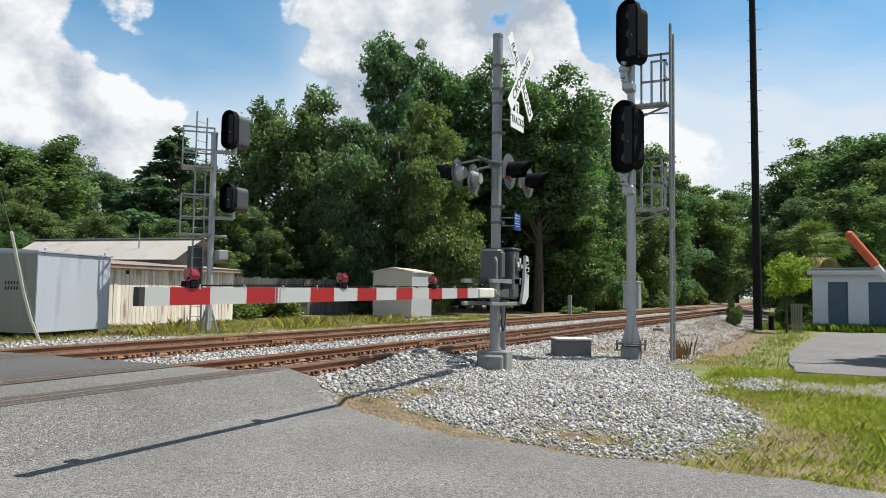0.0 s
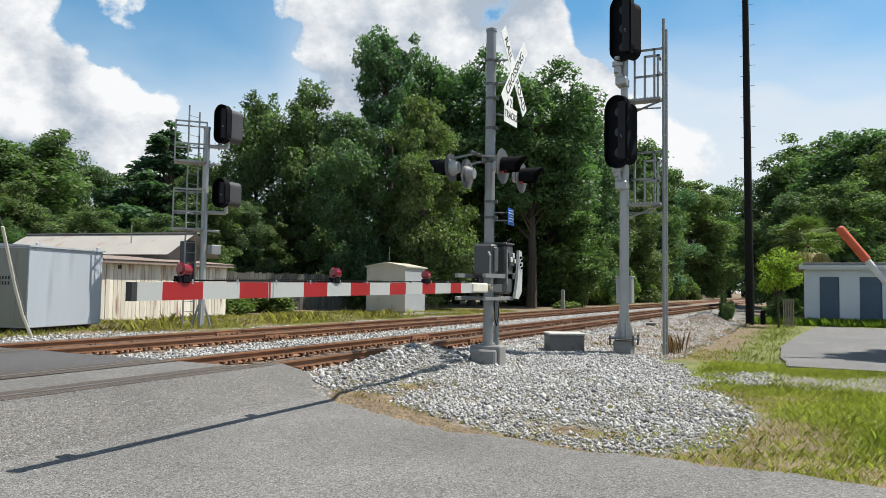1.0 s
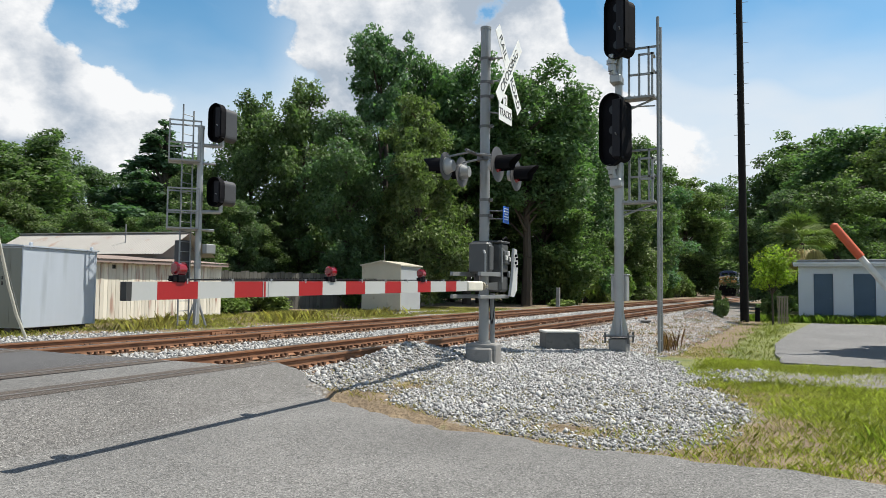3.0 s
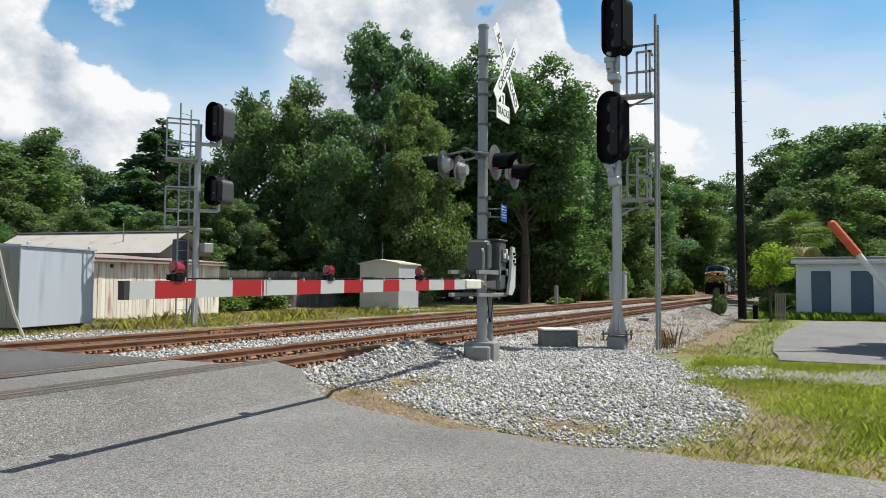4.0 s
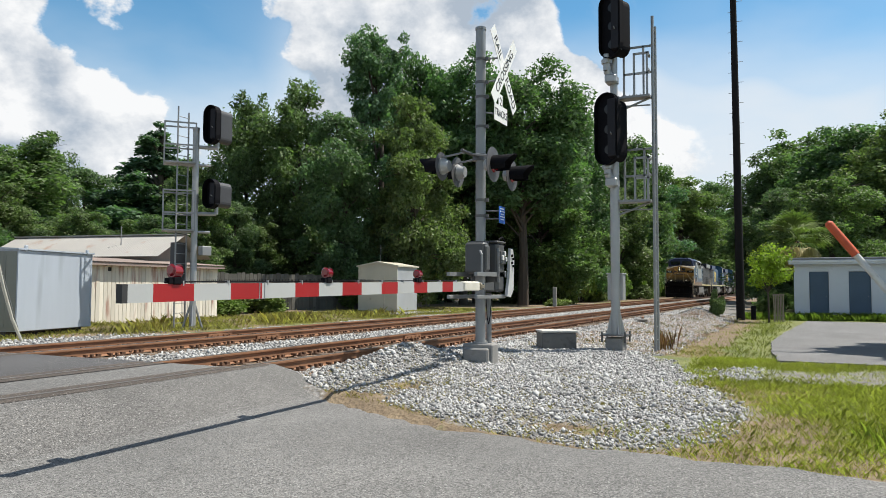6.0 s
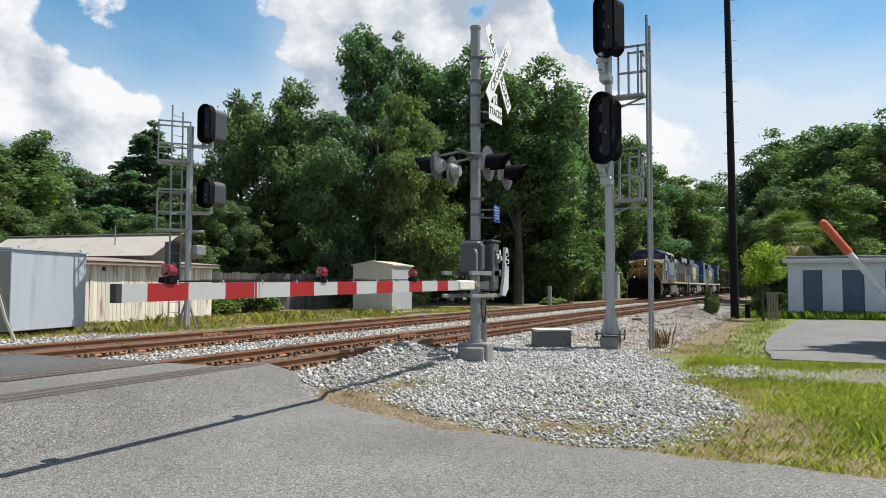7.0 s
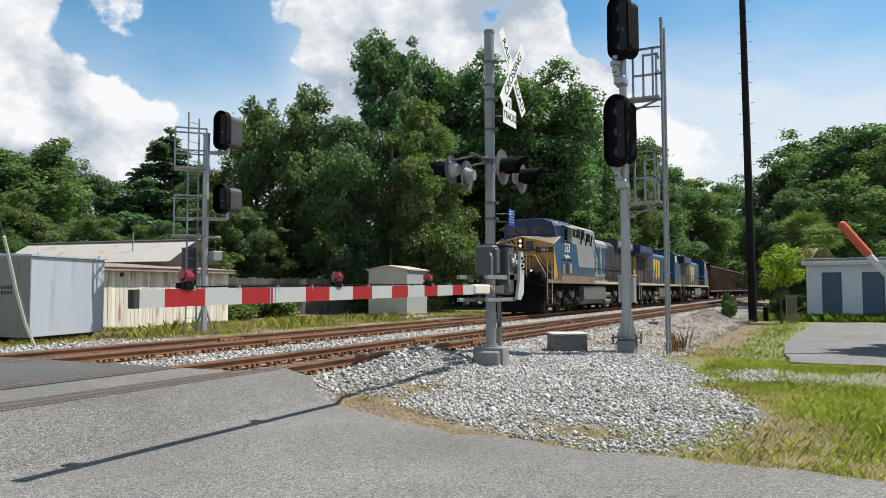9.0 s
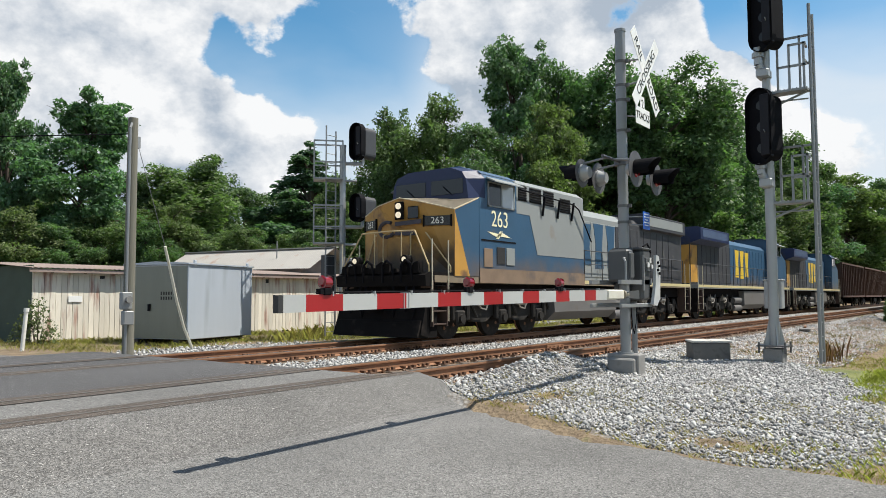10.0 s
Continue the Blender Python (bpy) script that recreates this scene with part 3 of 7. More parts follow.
def leaves_mesh(name, centres, radii, count, size, material, rng, flat=0.75):
    """Leaf sprays: small bent diamonds strewn through soft-edged clumps."""
    k = rng.choice(len(centres), count, p=radii ** 2 / (radii ** 2).sum())
    d = rng.normal(size=(count, 3))
    d /= np.linalg.norm(d, axis=1)[:, None]
    r = radii[k] * (rng.uniform(0.3, 1.0, count) ** 0.6 + 0.22 * np.abs(rng.normal(size=count)))
    c = centres[k] + d * r[:, None] * np.array([1, 1, flat])
    n = d * 0.5 + rng.normal(size=(count, 3)) * 0.7 + np.array([0.15, -0.2, 0.85])
    n /= np.linalg.norm(n, axis=1)[:, None]
    a = np.cross(n, rng.normal(size=(count, 3)))
    a /= np.linalg.norm(a, axis=1)[:, None]
    b = np.cross(n, a)
    s = size * rng.uniform(0.55, 1.4, count)[:, None]
    v = np.stack([c + a * s, c + b * s * 0.7 - a * s * 0.3 + n * s * 0.2, c - b * s * 0.7 - a * s * 0.4 - n * s * 0.1], 1)
    return raw_mesh(name, v.reshape(-1, 3), np.arange(count * 3).reshape(-1, 3), material)


def tree_model(kind, seed, count, size=0.15):
    """A tree 10 m high and about 5 m across: tapered trunk, limbs, lobes of smaller clumps, leaf sprays."""
    rng = np.random.default_rng(seed)
    tree = new("tree")
    n = {"a": 34, "b": 36, "c": 74, "d": 32, "e": 34}[kind]
    lobes, sizes = [], []
    for i in range(n):
        h = (i + 0.5) / n
        if kind == "c":
            z, spread = 0.6 + 8.7 * h, 2.5 * (1 - h) ** 0.75 + 0.12
        elif kind == "d":
            z, spread = 1.6 + 7.6 * h, 2.2 * math.sin(math.pi * (0.16 + 0.76 * h)) ** 0.8
        elif kind == "e":
            z, spread = 3.9 + 5.4 * h, 2.5 * math.sin(math.pi * (0.2 + 0.7 * h)) ** 0.7
        else:
            z, spread = 0.7 + 8.4 * h, 2.35 * math.sin(math.pi * (0.24 + 0.68 * h)) ** 0.7
        a = i * 2.399 + rng.uniform(-0.6, 0.6)
        q = spread * rng.uniform(0.2, 1.0)
        lobes.append((q * math.cos(a), q * math.sin(a), z + rng.uniform(-0.4, 0.4)))
        sizes.append(rng.uniform(0.65, 1.2) * ({"c": 0.75 - 0.45 * h, "d": 0.85}.get(kind, 1.0)) * (0.7 if h > 0.85 and kind != "c" else 1))
    lobes, sizes = np.array(lobes), np.array(sizes)
    per = 9
    d = rng.normal(size=(n * per, 3))
    d /= np.linalg.norm(d, axis=1)[:, None]
    big = np.repeat(sizes, per)
    centres = np.repeat(lobes, per, 0) + d * (big * rng.uniform(0.35, 1.0, n * per))[:, None]
    radii = big * rng.uniform(0.3, 0.6, n * per)
    bm = bmesh.new()
    lean = [(0, 0, -0.4), (0.05, 0.03, 2.0), (rng.uniform(-0.3, 0.3), rng.uniform(-0.3, 0.3), 5.0), (rng.uniform(-0.4, 0.4), rng.uniform(-0.4, 0.4), 8.6)]
    rad = (0.24, 0.17, 0.11, 0.03)
    for k in range(3):
        C(lean[k], lean[k + 1], rad[k], bm, 9, rad[k + 1])
    for c, r in zip(lobes, sizes):
        root = Vector(lean[1]).lerp(Vector(lean[3]), max(0.02, min(0.9, (c[2] - 3.2) / 6.6)))
        mid = root.lerp(Vector(c), 0.5) + Vector((0, 0, 0.2))
        C(root, mid, 0.055, bm, 6, 0.035)
        C(mid, c, 0.035, bm, 6, 0.012)
        for e in range(3):
            C(c, Vector(c) + Vector(rng.normal(size=3)) * float(r) * 0.5, 0.014, bm, 4, 0.005)
    part("trunk", bm, BARK(), tree, "grey-brown trunk and limbs")
    me = leaves_mesh("crown", centres, radii, count, size, leaf_mat("leaves " + kind, FOLIAGE[kind], 0.4, 0.45), rng)
    crown = new("crown", me)
    crown.parent = tree
    return tree


TREES = [
    ('a', 31.0, 46.6, 10.9, 8.6),
    ('b', 38.2, 53.8, 13.5, 4.6),
    ('b', 43.2, 55.1, 11.8, 7.0),
    ('c', 40.6, 43.9, 13.6, 11.5),
    ('a', 40.1, 39.1, 10.7, 4.7),
    ('b', 44.5, 50.5, 10.6, 8.0),
    ('b', 43.5, 43.0, 11.0, 7.5),
    ('b', 40.8, 35.3, 15.0, 5.0),
    ('a', 41.5, 31.3, 15.5, 5.6),
    ('d', 46.4, 27.7, 19.7, 6.6),
    ('b', 38.3, 25.5, 12.5, 4.9),
    ('b', 51.3, 27.1, 20.0, 5.8),
    ('e', 52.9, 23.8, 19.0, 6.9),
    ('a', 40.6, 21.6, 13.5, 4.9),
    ('e', 52.8, 18.8, 17.6, 8.2),
    ('b', 67.2, 19.7, 19.5, 7.0),
    ('b', 61.0, 29.0, 12.0, 7.0),
    ('e', 64.0, 22.8, 16.5, 9.0),
    ('e', 58.0, 24.8, 16.0, 8.0),
    ('b', 69.5, 26.5, 12.5, 8.0),
    ('a', 64.5, 24.0, 8.5, 6.0),
    ('a', 58.9, 19.4, 12.4, 7.1),
    ('a', 73.4, 19.7, 14.3, 7.6),
    ('b', 109.8, 21.9, 23.9, 10.3),
    ('a', 89.8, 19.9, 14.1, 8.5),
    ('a', 163.5, 22.5, 25.3, 16.4),
    ('b', 234.0, 21.8, 33.4, 19.8),
    ('d', 118.2, 20.5, 17.0, 10.1),
    ('a', 170.6, 21.8, 17.2, 13.2),
    ('b', 78.0, 2.2, 14.4, 7.2),
    ('a', 84.0, -0.8, 17.3, 10.9),
    ('b', 73.9, -4.5, 16.0, 10.2),
    ('a', 65.7, -6.8, 14.0, 8.1),
    ('a', 56.0, -1.9, 9.0, 5.6),
    ('b', 64.0, 1.4, 9.6, 4.9),
    ('d', 17.9, 43.5, 14.3, 4.0),
    ('d', 21.1, 40.9, 12.5, 6.0),
    ('a', 21.2, 47.5, 8.3, 5.6),
    ('b', 29.4, 50.0, 10.8, 5.8),
    ('b', 16.6, 47.2, 12.6, 5.7),
    ('a', 16.5, 38.6, 5.8, 3.5),
]


def plant_trees():
    models = {}
    for kind, label in (("a", "broad leafy green tree at the edge of the wood"), ("b", "dense dark green tree at the edge of the wood"),
                        ("c", "broad dark conifer behind the sheds"), ("d", "tall tree with open airy green crown"),
                        ("e", "large tree with overhanging crown and dark shade below")):
        for v in range(2 if kind in "ab" else 1):
            m = tree_model(kind, 11 + ord(kind) + 7 * v, 44000 if kind != "c" else 40000, 0.090)
            tagged(m, label, "tree", "trees along the railway")
            models[kind, v] = m
    used = set()
    rng = random.Random(5)
    low = random.Random(9)
    # low growth behind the sheds
    for i in range(17):
        TREES.append(("ab"[i % 2], 12 + i * 2.1, 37.5 + low.uniform(-1, 2), low.uniform(5.2, 7.0), low.uniform(3.0, 3.9)))
    for i in range(11):
        TREES.append(("ba"[i % 2], 31 + i * 2.4, 33.0 + low.uniform(-2, 2) - i * 0.4, low.uniform(5.6, 7.6), low.uniform(3.2, 4.2)))
    for i, (kind, x, y, top, width) in enumerate(TREES):
        key = (kind, i % 2 if kind in "ab" else 0)
        m = models[key]
        place = pose(x, y, -0.35, 0, 0, rng.uniform(0, 360))
        ob = m if key not in used else copy_thing(m, place)
        used.add(key)
        ob.matrix_basis = place
        ob.scale = (width / 4.2, width / 4.2, top / (9.0 if kind == "d" else 9.4))


plant_trees()


def bush_model(seed, count, color, name="bush", size=0.092):
    rng = np.random.default_rng(seed)
    bush = new(name)
    n = 14
    a, q = rng.uniform(0, 6.28, n), rng.uniform(0, 0.75, n) ** 0.7
    centres = np.stack([q * np.cos(a), q * np.sin(a), rng.uniform(0.3, 1.55, n) * (1.1 - 0.5 * q)], 1)
    radii = rng.uniform(0.28, 0.5, n)
    bm = bmesh.new()
    for c in centres:
        C((c[0] * 0.15, c[1] * 0.15, -0.15), c, 0.03, bm, 5, 0.008)
    part("stems", bm, BARK(), bush)
    foliage = new("foliage", leaves_mesh("foliage", centres, radii, count, size, leaf_mat(name + " leaves %d" % seed, color), rng))
    foliage.parent = bush
    return bush


def plant_bushes():
    """Undergrowth under the trees across the tracks: each model 2 m across and 1.8 m high before scaling."""
    models = [tagged(bush_model(s, 4600, c), "leafy green undergrowth at the foot of the wood", "bush", "undergrowth")
              for s, c in ((3, (0.14, 0.20, 0.06)), (4, (0.11, 0.165, 0.055)), (6, (0.17, 0.24, 0.065)))]
    rng = random.Random(9)
    spots = []
    for i in range(26):
        x = 42 + i * 4.4 + rng.uniform(-1.2, 1.2)
        spots.append((x, 18.3 + rng.uniform(-0.8, 1.8) + 0.02 * (x - 42), rng.uniform(1.3, 2.0), rng.uniform(1.6, 3.2)))
    spots = [p for p in spots if p[0] > 57]
    for i in range(5):
        spots.append((38 + i * 2.6, 24.5 + rng.uniform(-1, 2), rng.uniform(1.2, 1.7), rng.uniform(0.8, 1.6)))
    for i in range(8):
        spots.append((46 + i * 4.0, 1.2 + rng.uniform(-1.2, 0.4), rng.uniform(0.8, 1.2), rng.uniform(0.5, 0.9)))
    spots += [(52, 15.9, 0.9, 0.4), (30, 24.5, 1.3, 0.8), (37, 3.55, 0.36, 0.8), (26, 23.8, 1.0, 0.7)]
    for i, (x, y, w, h) in enumerate(spots):
        m = models[i % 3]
        place = pose(x, y, -0.3, 0, 0, rng.uniform(0, 360))
        ob = m if i < 3 else copy_thing(m, place)
        ob.matrix_basis = place
        ob.scale = (w, w, h)


plant_bushes()
shrub = tagged(bush_model(8, 750, (0.10, 0.125, 0.05), "shrub", 0.075), "sparse half-bare shrub beside the board shed", "bush")
shrub.matrix_basis = pose(9.9, 21.6, -0.3)
shrub.scale = (0.65, 0.65, 0.8)


def build_sapling():
    rng = np.random.default_rng(21)
    tree = thing("sapling", pose(36, 1.25, -0.38), "young bright green sapling with a thin stem", "tree")
    bm = bmesh.new()
    C((0, 0, -0.1), (0.02, 0.03, 1.5), 0.05, bm, 8, 0.035)
    n = 15
    a, q = rng.uniform(0, 6.28, n), rng.uniform(0.15, 0.85, n)
    centres = np.stack([q * np.cos(a), q * np.sin(a), 1.6 + rng.uniform(0, 1.5, n) + 0.4 * q], 1)
    for c in centres:
        C((0.02, 0.03, 1.3), c, 0.022, bm, 5, 0.006)
    part("trunk", bm, BARK(), tree)
    crown = new("crown", leaves_mesh("crown", centres, np.full(n, 0.42), 3600, 0.065, leaf_mat("sapling leaves", (0.26, 0.36, 0.05), 0.3, 0.5), rng))
    crown.parent = tree


build_sapling()


def build_palm():
    rng = np.random.default_rng(2)
    palm = thing("palm_tree", pose(47, 0.05, -0.4), "fan palm with drooping green fronds and dead straw skirt", "palm")
    bm = bmesh.new()
    for k in range(8):
        C((0, 0, -0.2 + 0.55 * k), (0, 0, 0.4 + 0.55 * k), 0.23 - 0.008 * k, bm, 10, 0.2 - 0.008 * k)
    part("trunk", bm, BARK(), palm)

    def fronds(count, up0, up1, length, name, color, droop):
        v, f = [], []
        for i in range(count):
            a, e = rng.uniform(0, 6.283), rng.uniform(up0, up1)
            d = np.array([math.cos(a) * math.cos(e), math.sin(a) * math.cos(e), math.sin(e)])
            side = np.cross(d, [0, 0, 1.0])
            side /= np.linalg.norm(side)
            upv = np.cross(side, d)
            base = np.array([0, 0, 4.3])
            hub = base + d * length * 0.5
            for j in range(15):
                s = (j / 14 - 0.5) * 2.3
                blade = d * math.cos(s) + side * math.sin(s)
                tip = hub + blade * length * rng.uniform(0.5, 0.7) - np.array([0, 0, droop * rng.uniform(0.4, 1.0)])
                mid = hub + blade * length * 0.33 + upv * 0.04
                w = np.cross(blade, upv) * 0.04
                k = len(v)
                v += [hub, mid + w, tip, mid - w]
                f.append((k, k + 1, k + 2, k + 3))
            k = len(v)
            v += [base + side * 0.02, base - side * 0.02, hub - side * 0.015, hub + side * 0.015]
            f.append((k, k + 1, k + 2, k + 3))
        ob = new(name, raw_mesh(name, np.array(v), np.array(f), leaf_mat(name + " leaf", color, 0.3, 0.3)))
        ob.parent = palm
        return ob

    fronds(46, -0.25, 1.35, 1.9, "fronds", (0.14, 0.21, 0.06), 0.35)
    fronds(30, -1.2, -0.5, 1.5, "dead_fronds", (0.36, 0.27, 0.11), 0.5)["label"] = "dead straw-coloured fronds"


build_palm()

# ---------------------------------------------------------------- crossing signal with gate
YMAST, XMAST = 5.35, 12.82


def flasher(parent, x, y, z, face, size=0.32):
    """One flashing light: round backing plate, deep hood and red lens. face: -1 towards the road users on this side, 1 away."""
    light = part("flashing_light", C((x, y, z), (x, y + face * 0.012, z), size, None, 28), mat("dull black backing", (0.09, 0.09, 0.095), 0.45, 0, 0.3, 5), parent, "round black backing plate of a flashing light")
    part("housing", C((x, y - face * 0.15, z), (x, y, z), 0.10, C((x, y - face * 0.03, z), (x, y, z), 0.16, None, 20), 20, 0.155), ALU(), light, "pale metal lamp housing", True)
    part("lens", C((x, y + face * 0.014, z), (x, y + face * 0.05, z), 0.15, None, 24, 0.12), mat("dark red lens", (0.22, 0.01, 0.015), 0.15, 0, 0.1, 5, 30, 0, coat=0.5), light, "unlit dark red lens")
    # open-bottomed hood
    bm = bmesh.new()
    n, L0 = 18, 0.44
    inner, outer = [], []
    for i in range(n + 1):
        a = radians(-40 + 260 * i / n)
        ring = []
        for rr, k in ((0.165, 0), (0.165, 1), (0.155, 1), (0.155, 0)):
            ring.append(bm.verts.new((x + rr * math.cos(a), y + face * (0.014 + L0 * k * (0.62 + 0.38 * max(0, math.sin(a)))), z + rr * math.sin(a))))
        outer.append(ring)
    for r0, r1 in zip(outer, outer[1:]):
        for k in range(4):
            bm.faces.new((r0[k], r0[(k + 1) % 4], r1[(k + 1) % 4], r1[k]))
    part("hood", bm, BLACK(), light, "black hood")
    return light


def build_crossing():
    g = thing("crossing_signal", pose(-0.025, 0.05, 0), "grey railway crossing signal mast with lowered striped gate", "crossing signal")
    x, y = XMAST, YMAST
    bm = B(x - 0.27, x + 0.27, y - 0.25, y + 0.25, -0.5, -0.01, None, 0.03)
    B(x - 0.16, x + 0.16, y - 0.30, y + 0.30, -0.5, 0.06, bm, 0.02)
    part("foundation", bm, CONCRETE(), g, "grey cast foundation block")
    mast = part("mast", C((x, y, -0.02), (x, y, 6.02), 0.095, C((x, y, 6.02), (x, y, 6.07), 0.104, C((x, y, 0.0), (x, y, 0.09), 0.14, None, 16), 20), 20), STEEL(), g, "round grey steel mast", True)
    for z in (5.45, 5.0, 4.72, 4.15, 3.55, 2.75, 2.45, 1.95):
        bm = C((x, y, z - 0.025), (x, y, z + 0.025), 0.107, None, 18)
        B(x - 0.03, x + 0.03, y - 0.16, y - 0.09, z - 0.03, z + 0.03, bm)
        part("clamp", bm, mat("dark clamp steel", (0.13, 0.13, 0.13), 0.5, 0.6), mast, "dark steel band clamp")
    # crossbuck
    cx, cy, cz = 12.985, 4.94, 5.22
    part("upper_bracket", sweep([(x, y - 0.1, 5.45), (x + 0.05, cy + 0.05, 5.45), (cx, cy + 0.03, cz + 0.12)], 0.018), STEEL(), g)
    part("lower_bracket", sweep([(x, y - 0.1, 5.0), (cx, cy + 0.03, cz - 0.15)], 0.018), STEEL(), g)
    half, wid = 0.88, 0.135
    for k, (ang, words) in enumerate(((-49, ("RAIL", "ROAD")), (49, ("CROSSING",)))):
        bm = B(-half, half, -0.004, 0.004, -wid, wid)
        blade = part("crossbuck_blade", bm, WHITE(), g, "white crossbuck blade with black letters")
        blade.matrix_local = pose(cx, cy - 0.01 * k, cz, 0, -ang, 0)
        for w, word in enumerate(words):
            off = 0.0 if len(words) == 1 else (-0.48 if w == 0 else 0.48)
            lettering("lettering", word, 0.235, DARKPRINT(), blade, pose(off, -0.0065, 0, 90, 0, 0), 1.12 if len(words) == 1 else 1.0)
    sign = part("tracks_sign", B(-0.33, 0.33, -0.004, 0.004, -0.16, 0.16), WHITE(), g, "small white sign with black letters")
    sign.matrix_local = pose(12.93, 4.985, 4.38)
    lettering("lettering", "TRACKS", 0.2, DARKPRINT(), sign, pose(0, -0.0065, 0, 90, 0, 0), 0.85)
    lug = part("sign_tab", B(-0.10, 0.10, -0.004, 0.004, -0.15, 0.15), WHITE(), g, "white tab with a black figure")
    lug.matrix_local = pose(12.93, 4.99, 4.61)
    lettering("lettering", "2", 0.24, DARKPRINT(), lug, pose(0, -0.0065, 0.0, 90, 0, 0))
    part("sign_arm", sweep([(x, y - 0.1, 4.42), (12.93, 4.995, 4.38)], 0.016), STEEL(), g)
    # lights
    arm = part("crossarm", C((11.95, y, 3.56), (13.55, y, 3.56), 0.028, C((x, y, 3.5), (x, y, 3.62), 0.15, None, 16), 10), mat("dark clamp steel", (0.13, 0.13, 0.13), 0.5, 0.6), g, "dark horizontal light arm")
    for lx, ly in ((12.36, 4.98), (13.32, 4.98), (12.16, 5.82), (12.86, 5.82)):
        part("light_bracket", sweep([(lx, y, 3.56), (lx, ly, 3.5), (lx, ly, 3.3)], 0.02), STEEL(), arm)
    flasher(g, 12.40, 4.93, 3.34, -1, 0.32)
    flasher(g, 13.36, 4.93, 3.28, -1, 0.31)
    flasher(g, 12.16, 5.84, 3.33, 1, 0.26)
    flasher(g, 12.86, 5.84, 3.32, 1, 0.29)
    # blue notice
    blue = part("blue_notice", B(-0.15, 0.15, -0.004, 0.004, -0.16, 0.16), mat("blue sheeting", (0.012, 0.11, 0.50), 0.45, 0, 0.1, 4, 30, 0.02), g, "small blue notice with white bars of writing")
    blue.matrix_local = pose(12.98, 4.98, 2.47)
    bm = bmesh.new()
    for k, w in enumerate((0.10, 0.12, 0.08, 0.12, 0.09)):
        B(-w, w, -0.007, -0.004, 0.105 - 0.05 * k, 0.125 - 0.05 * k, bm)
    part("bars", bm, WHITE(), blue)
    part("notice_arms", sweep([(x, y, 2.55), (12.98, 4.99, 2.55)], 0.012, sweep([(x, y, 2.40), (12.98, 4.99, 2.40)], 0.012)), STEEL(), g)
    # gate mechanism on both sides of the mast
    bm = B(x - 0.34, x - 0.10, y - 0.22, y + 0.18, 1.36, 1.94, None, 0.04)
    B(x - 0.32, x - 0.13, y - 0.25, y - 0.21, 1.42, 1.88, bm, 0.02)
    mech = part("gate_mechanism", bm, mat("grey enamel", (0.085, 0.088, 0.09), 0.5, 0.2, 0.15, 3, 40, 0.08, (0.09, 0.08, 0.07), 0.2), g, "grey mechanism case")
    part("grab_bar", sweep([(x - 0.56, y - 0.26, 1.30), (x - 0.56, y - 0.26, 1.70), (x - 0.50, y - 0.2, 1.77), (x - 0.32, y - 0.15, 1.77)], 0.02), STEEL(), mech)
    bm = B(x + 0.12, x + 0.50, y - 0.30, y + 0.28, 1.02, 1.96, None, 0.05)
    B(x + 0.10, x + 0.52, y - 0.32, y + 0.30, 1.94, 1.99, bm, 0.02)
    B(x + 0.18, x + 0.46, y - 0.34, y - 0.30, 1.55, 1.8, bm, 0.01)
    box = part("gate_motor_case", bm, mat("grey enamel", (0.085, 0.088, 0.09), 0.5, 0.2), g, "tall grey motor case")
    for dx, dz, w, h in ((0.20, 1.62, 0.09, 0.09), (0.31, 1.70, 0.07, 0.10), (0.39, 1.60, 0.06, 0.08)):
        part("terminal_cover", B(x + dx, x + dx + w, y - 0.37, y - 0.34, dz, dz + h, None, 0.008), mat("white cast cover", (0.6, 0.6, 0.58), 0.5), box, "small white terminal cover")
    part("case_hinge", B(x + 0.1, x + 0.13, y - 0.33, y - 0.30, 1.2, 1.85), STEEL(), box)
    part("case_latch", B(x + 0.42, x + 0.47, y - 0.34, y - 0.30, 1.3, 1.42, None, 0.008), STEEL(), box)
    part("case_cable", sweep([(x + 0.15, y - 0.3, 2.0), (x + 0.3, y - 0.32, 2.06), (x + 0.42, y - 0.3, 2.02), (x + 0.52, y - 0.3, 1.9)], 0.018), BLACK(), box)
    for side in (-1, 1):
        yy = y + side * 0.27
        pts = [(x - 0.85, 1.31), (x + 0.50, 1.31), (x + 0.56, 1.36), (x + 0.56, 1.40), (x - 0.85, 1.38)]
        part("upper_gate_bar", prism(pts, "y", yy - 0.03, yy + 0.03), STEEL(), g, "flat grey steel bar")
        part("lower_gate_bar", B(x - 0.85, x + 0.54, yy - 0.03, yy + 0.03, 0.90, 0.97, None, 0.01), STEEL(), g, "flat grey steel bar")
    pts = [(x + 0.36, 0.95), (x + 0.54, 0.92), (x + 0.70, 1.06), (x + 0.74, 1.62), (x + 0.68, 1.84), (x + 0.55, 1.86), (x + 0.48, 1.3)]
    weight = part("counterweight", prism(pts, "y", y - 0.40, y - 0.345), mat("pale cast weight", (0.56, 0.57, 0.57), 0.5, 0.3), g, "pale curved counterweight plate")
    bm = bmesh.new()
    for bx, bz in ((0.59, 1.72), (0.65, 1.66), (0.59, 1.58), (0.65, 1.52)):
        C((x + bx, y - 0.40, bz), (x + bx, y - 0.43, bz), 0.025, bm, 8)
    part("bolts", bm, BLACK(), weight)
    part("conduit", sweep([(x + 0.30, y - 0.05, 1.0), (x + 0.30, y - 0.05, -0.05)], 0.05, None, 12), STEEL(), g, "vertical cable conduit")
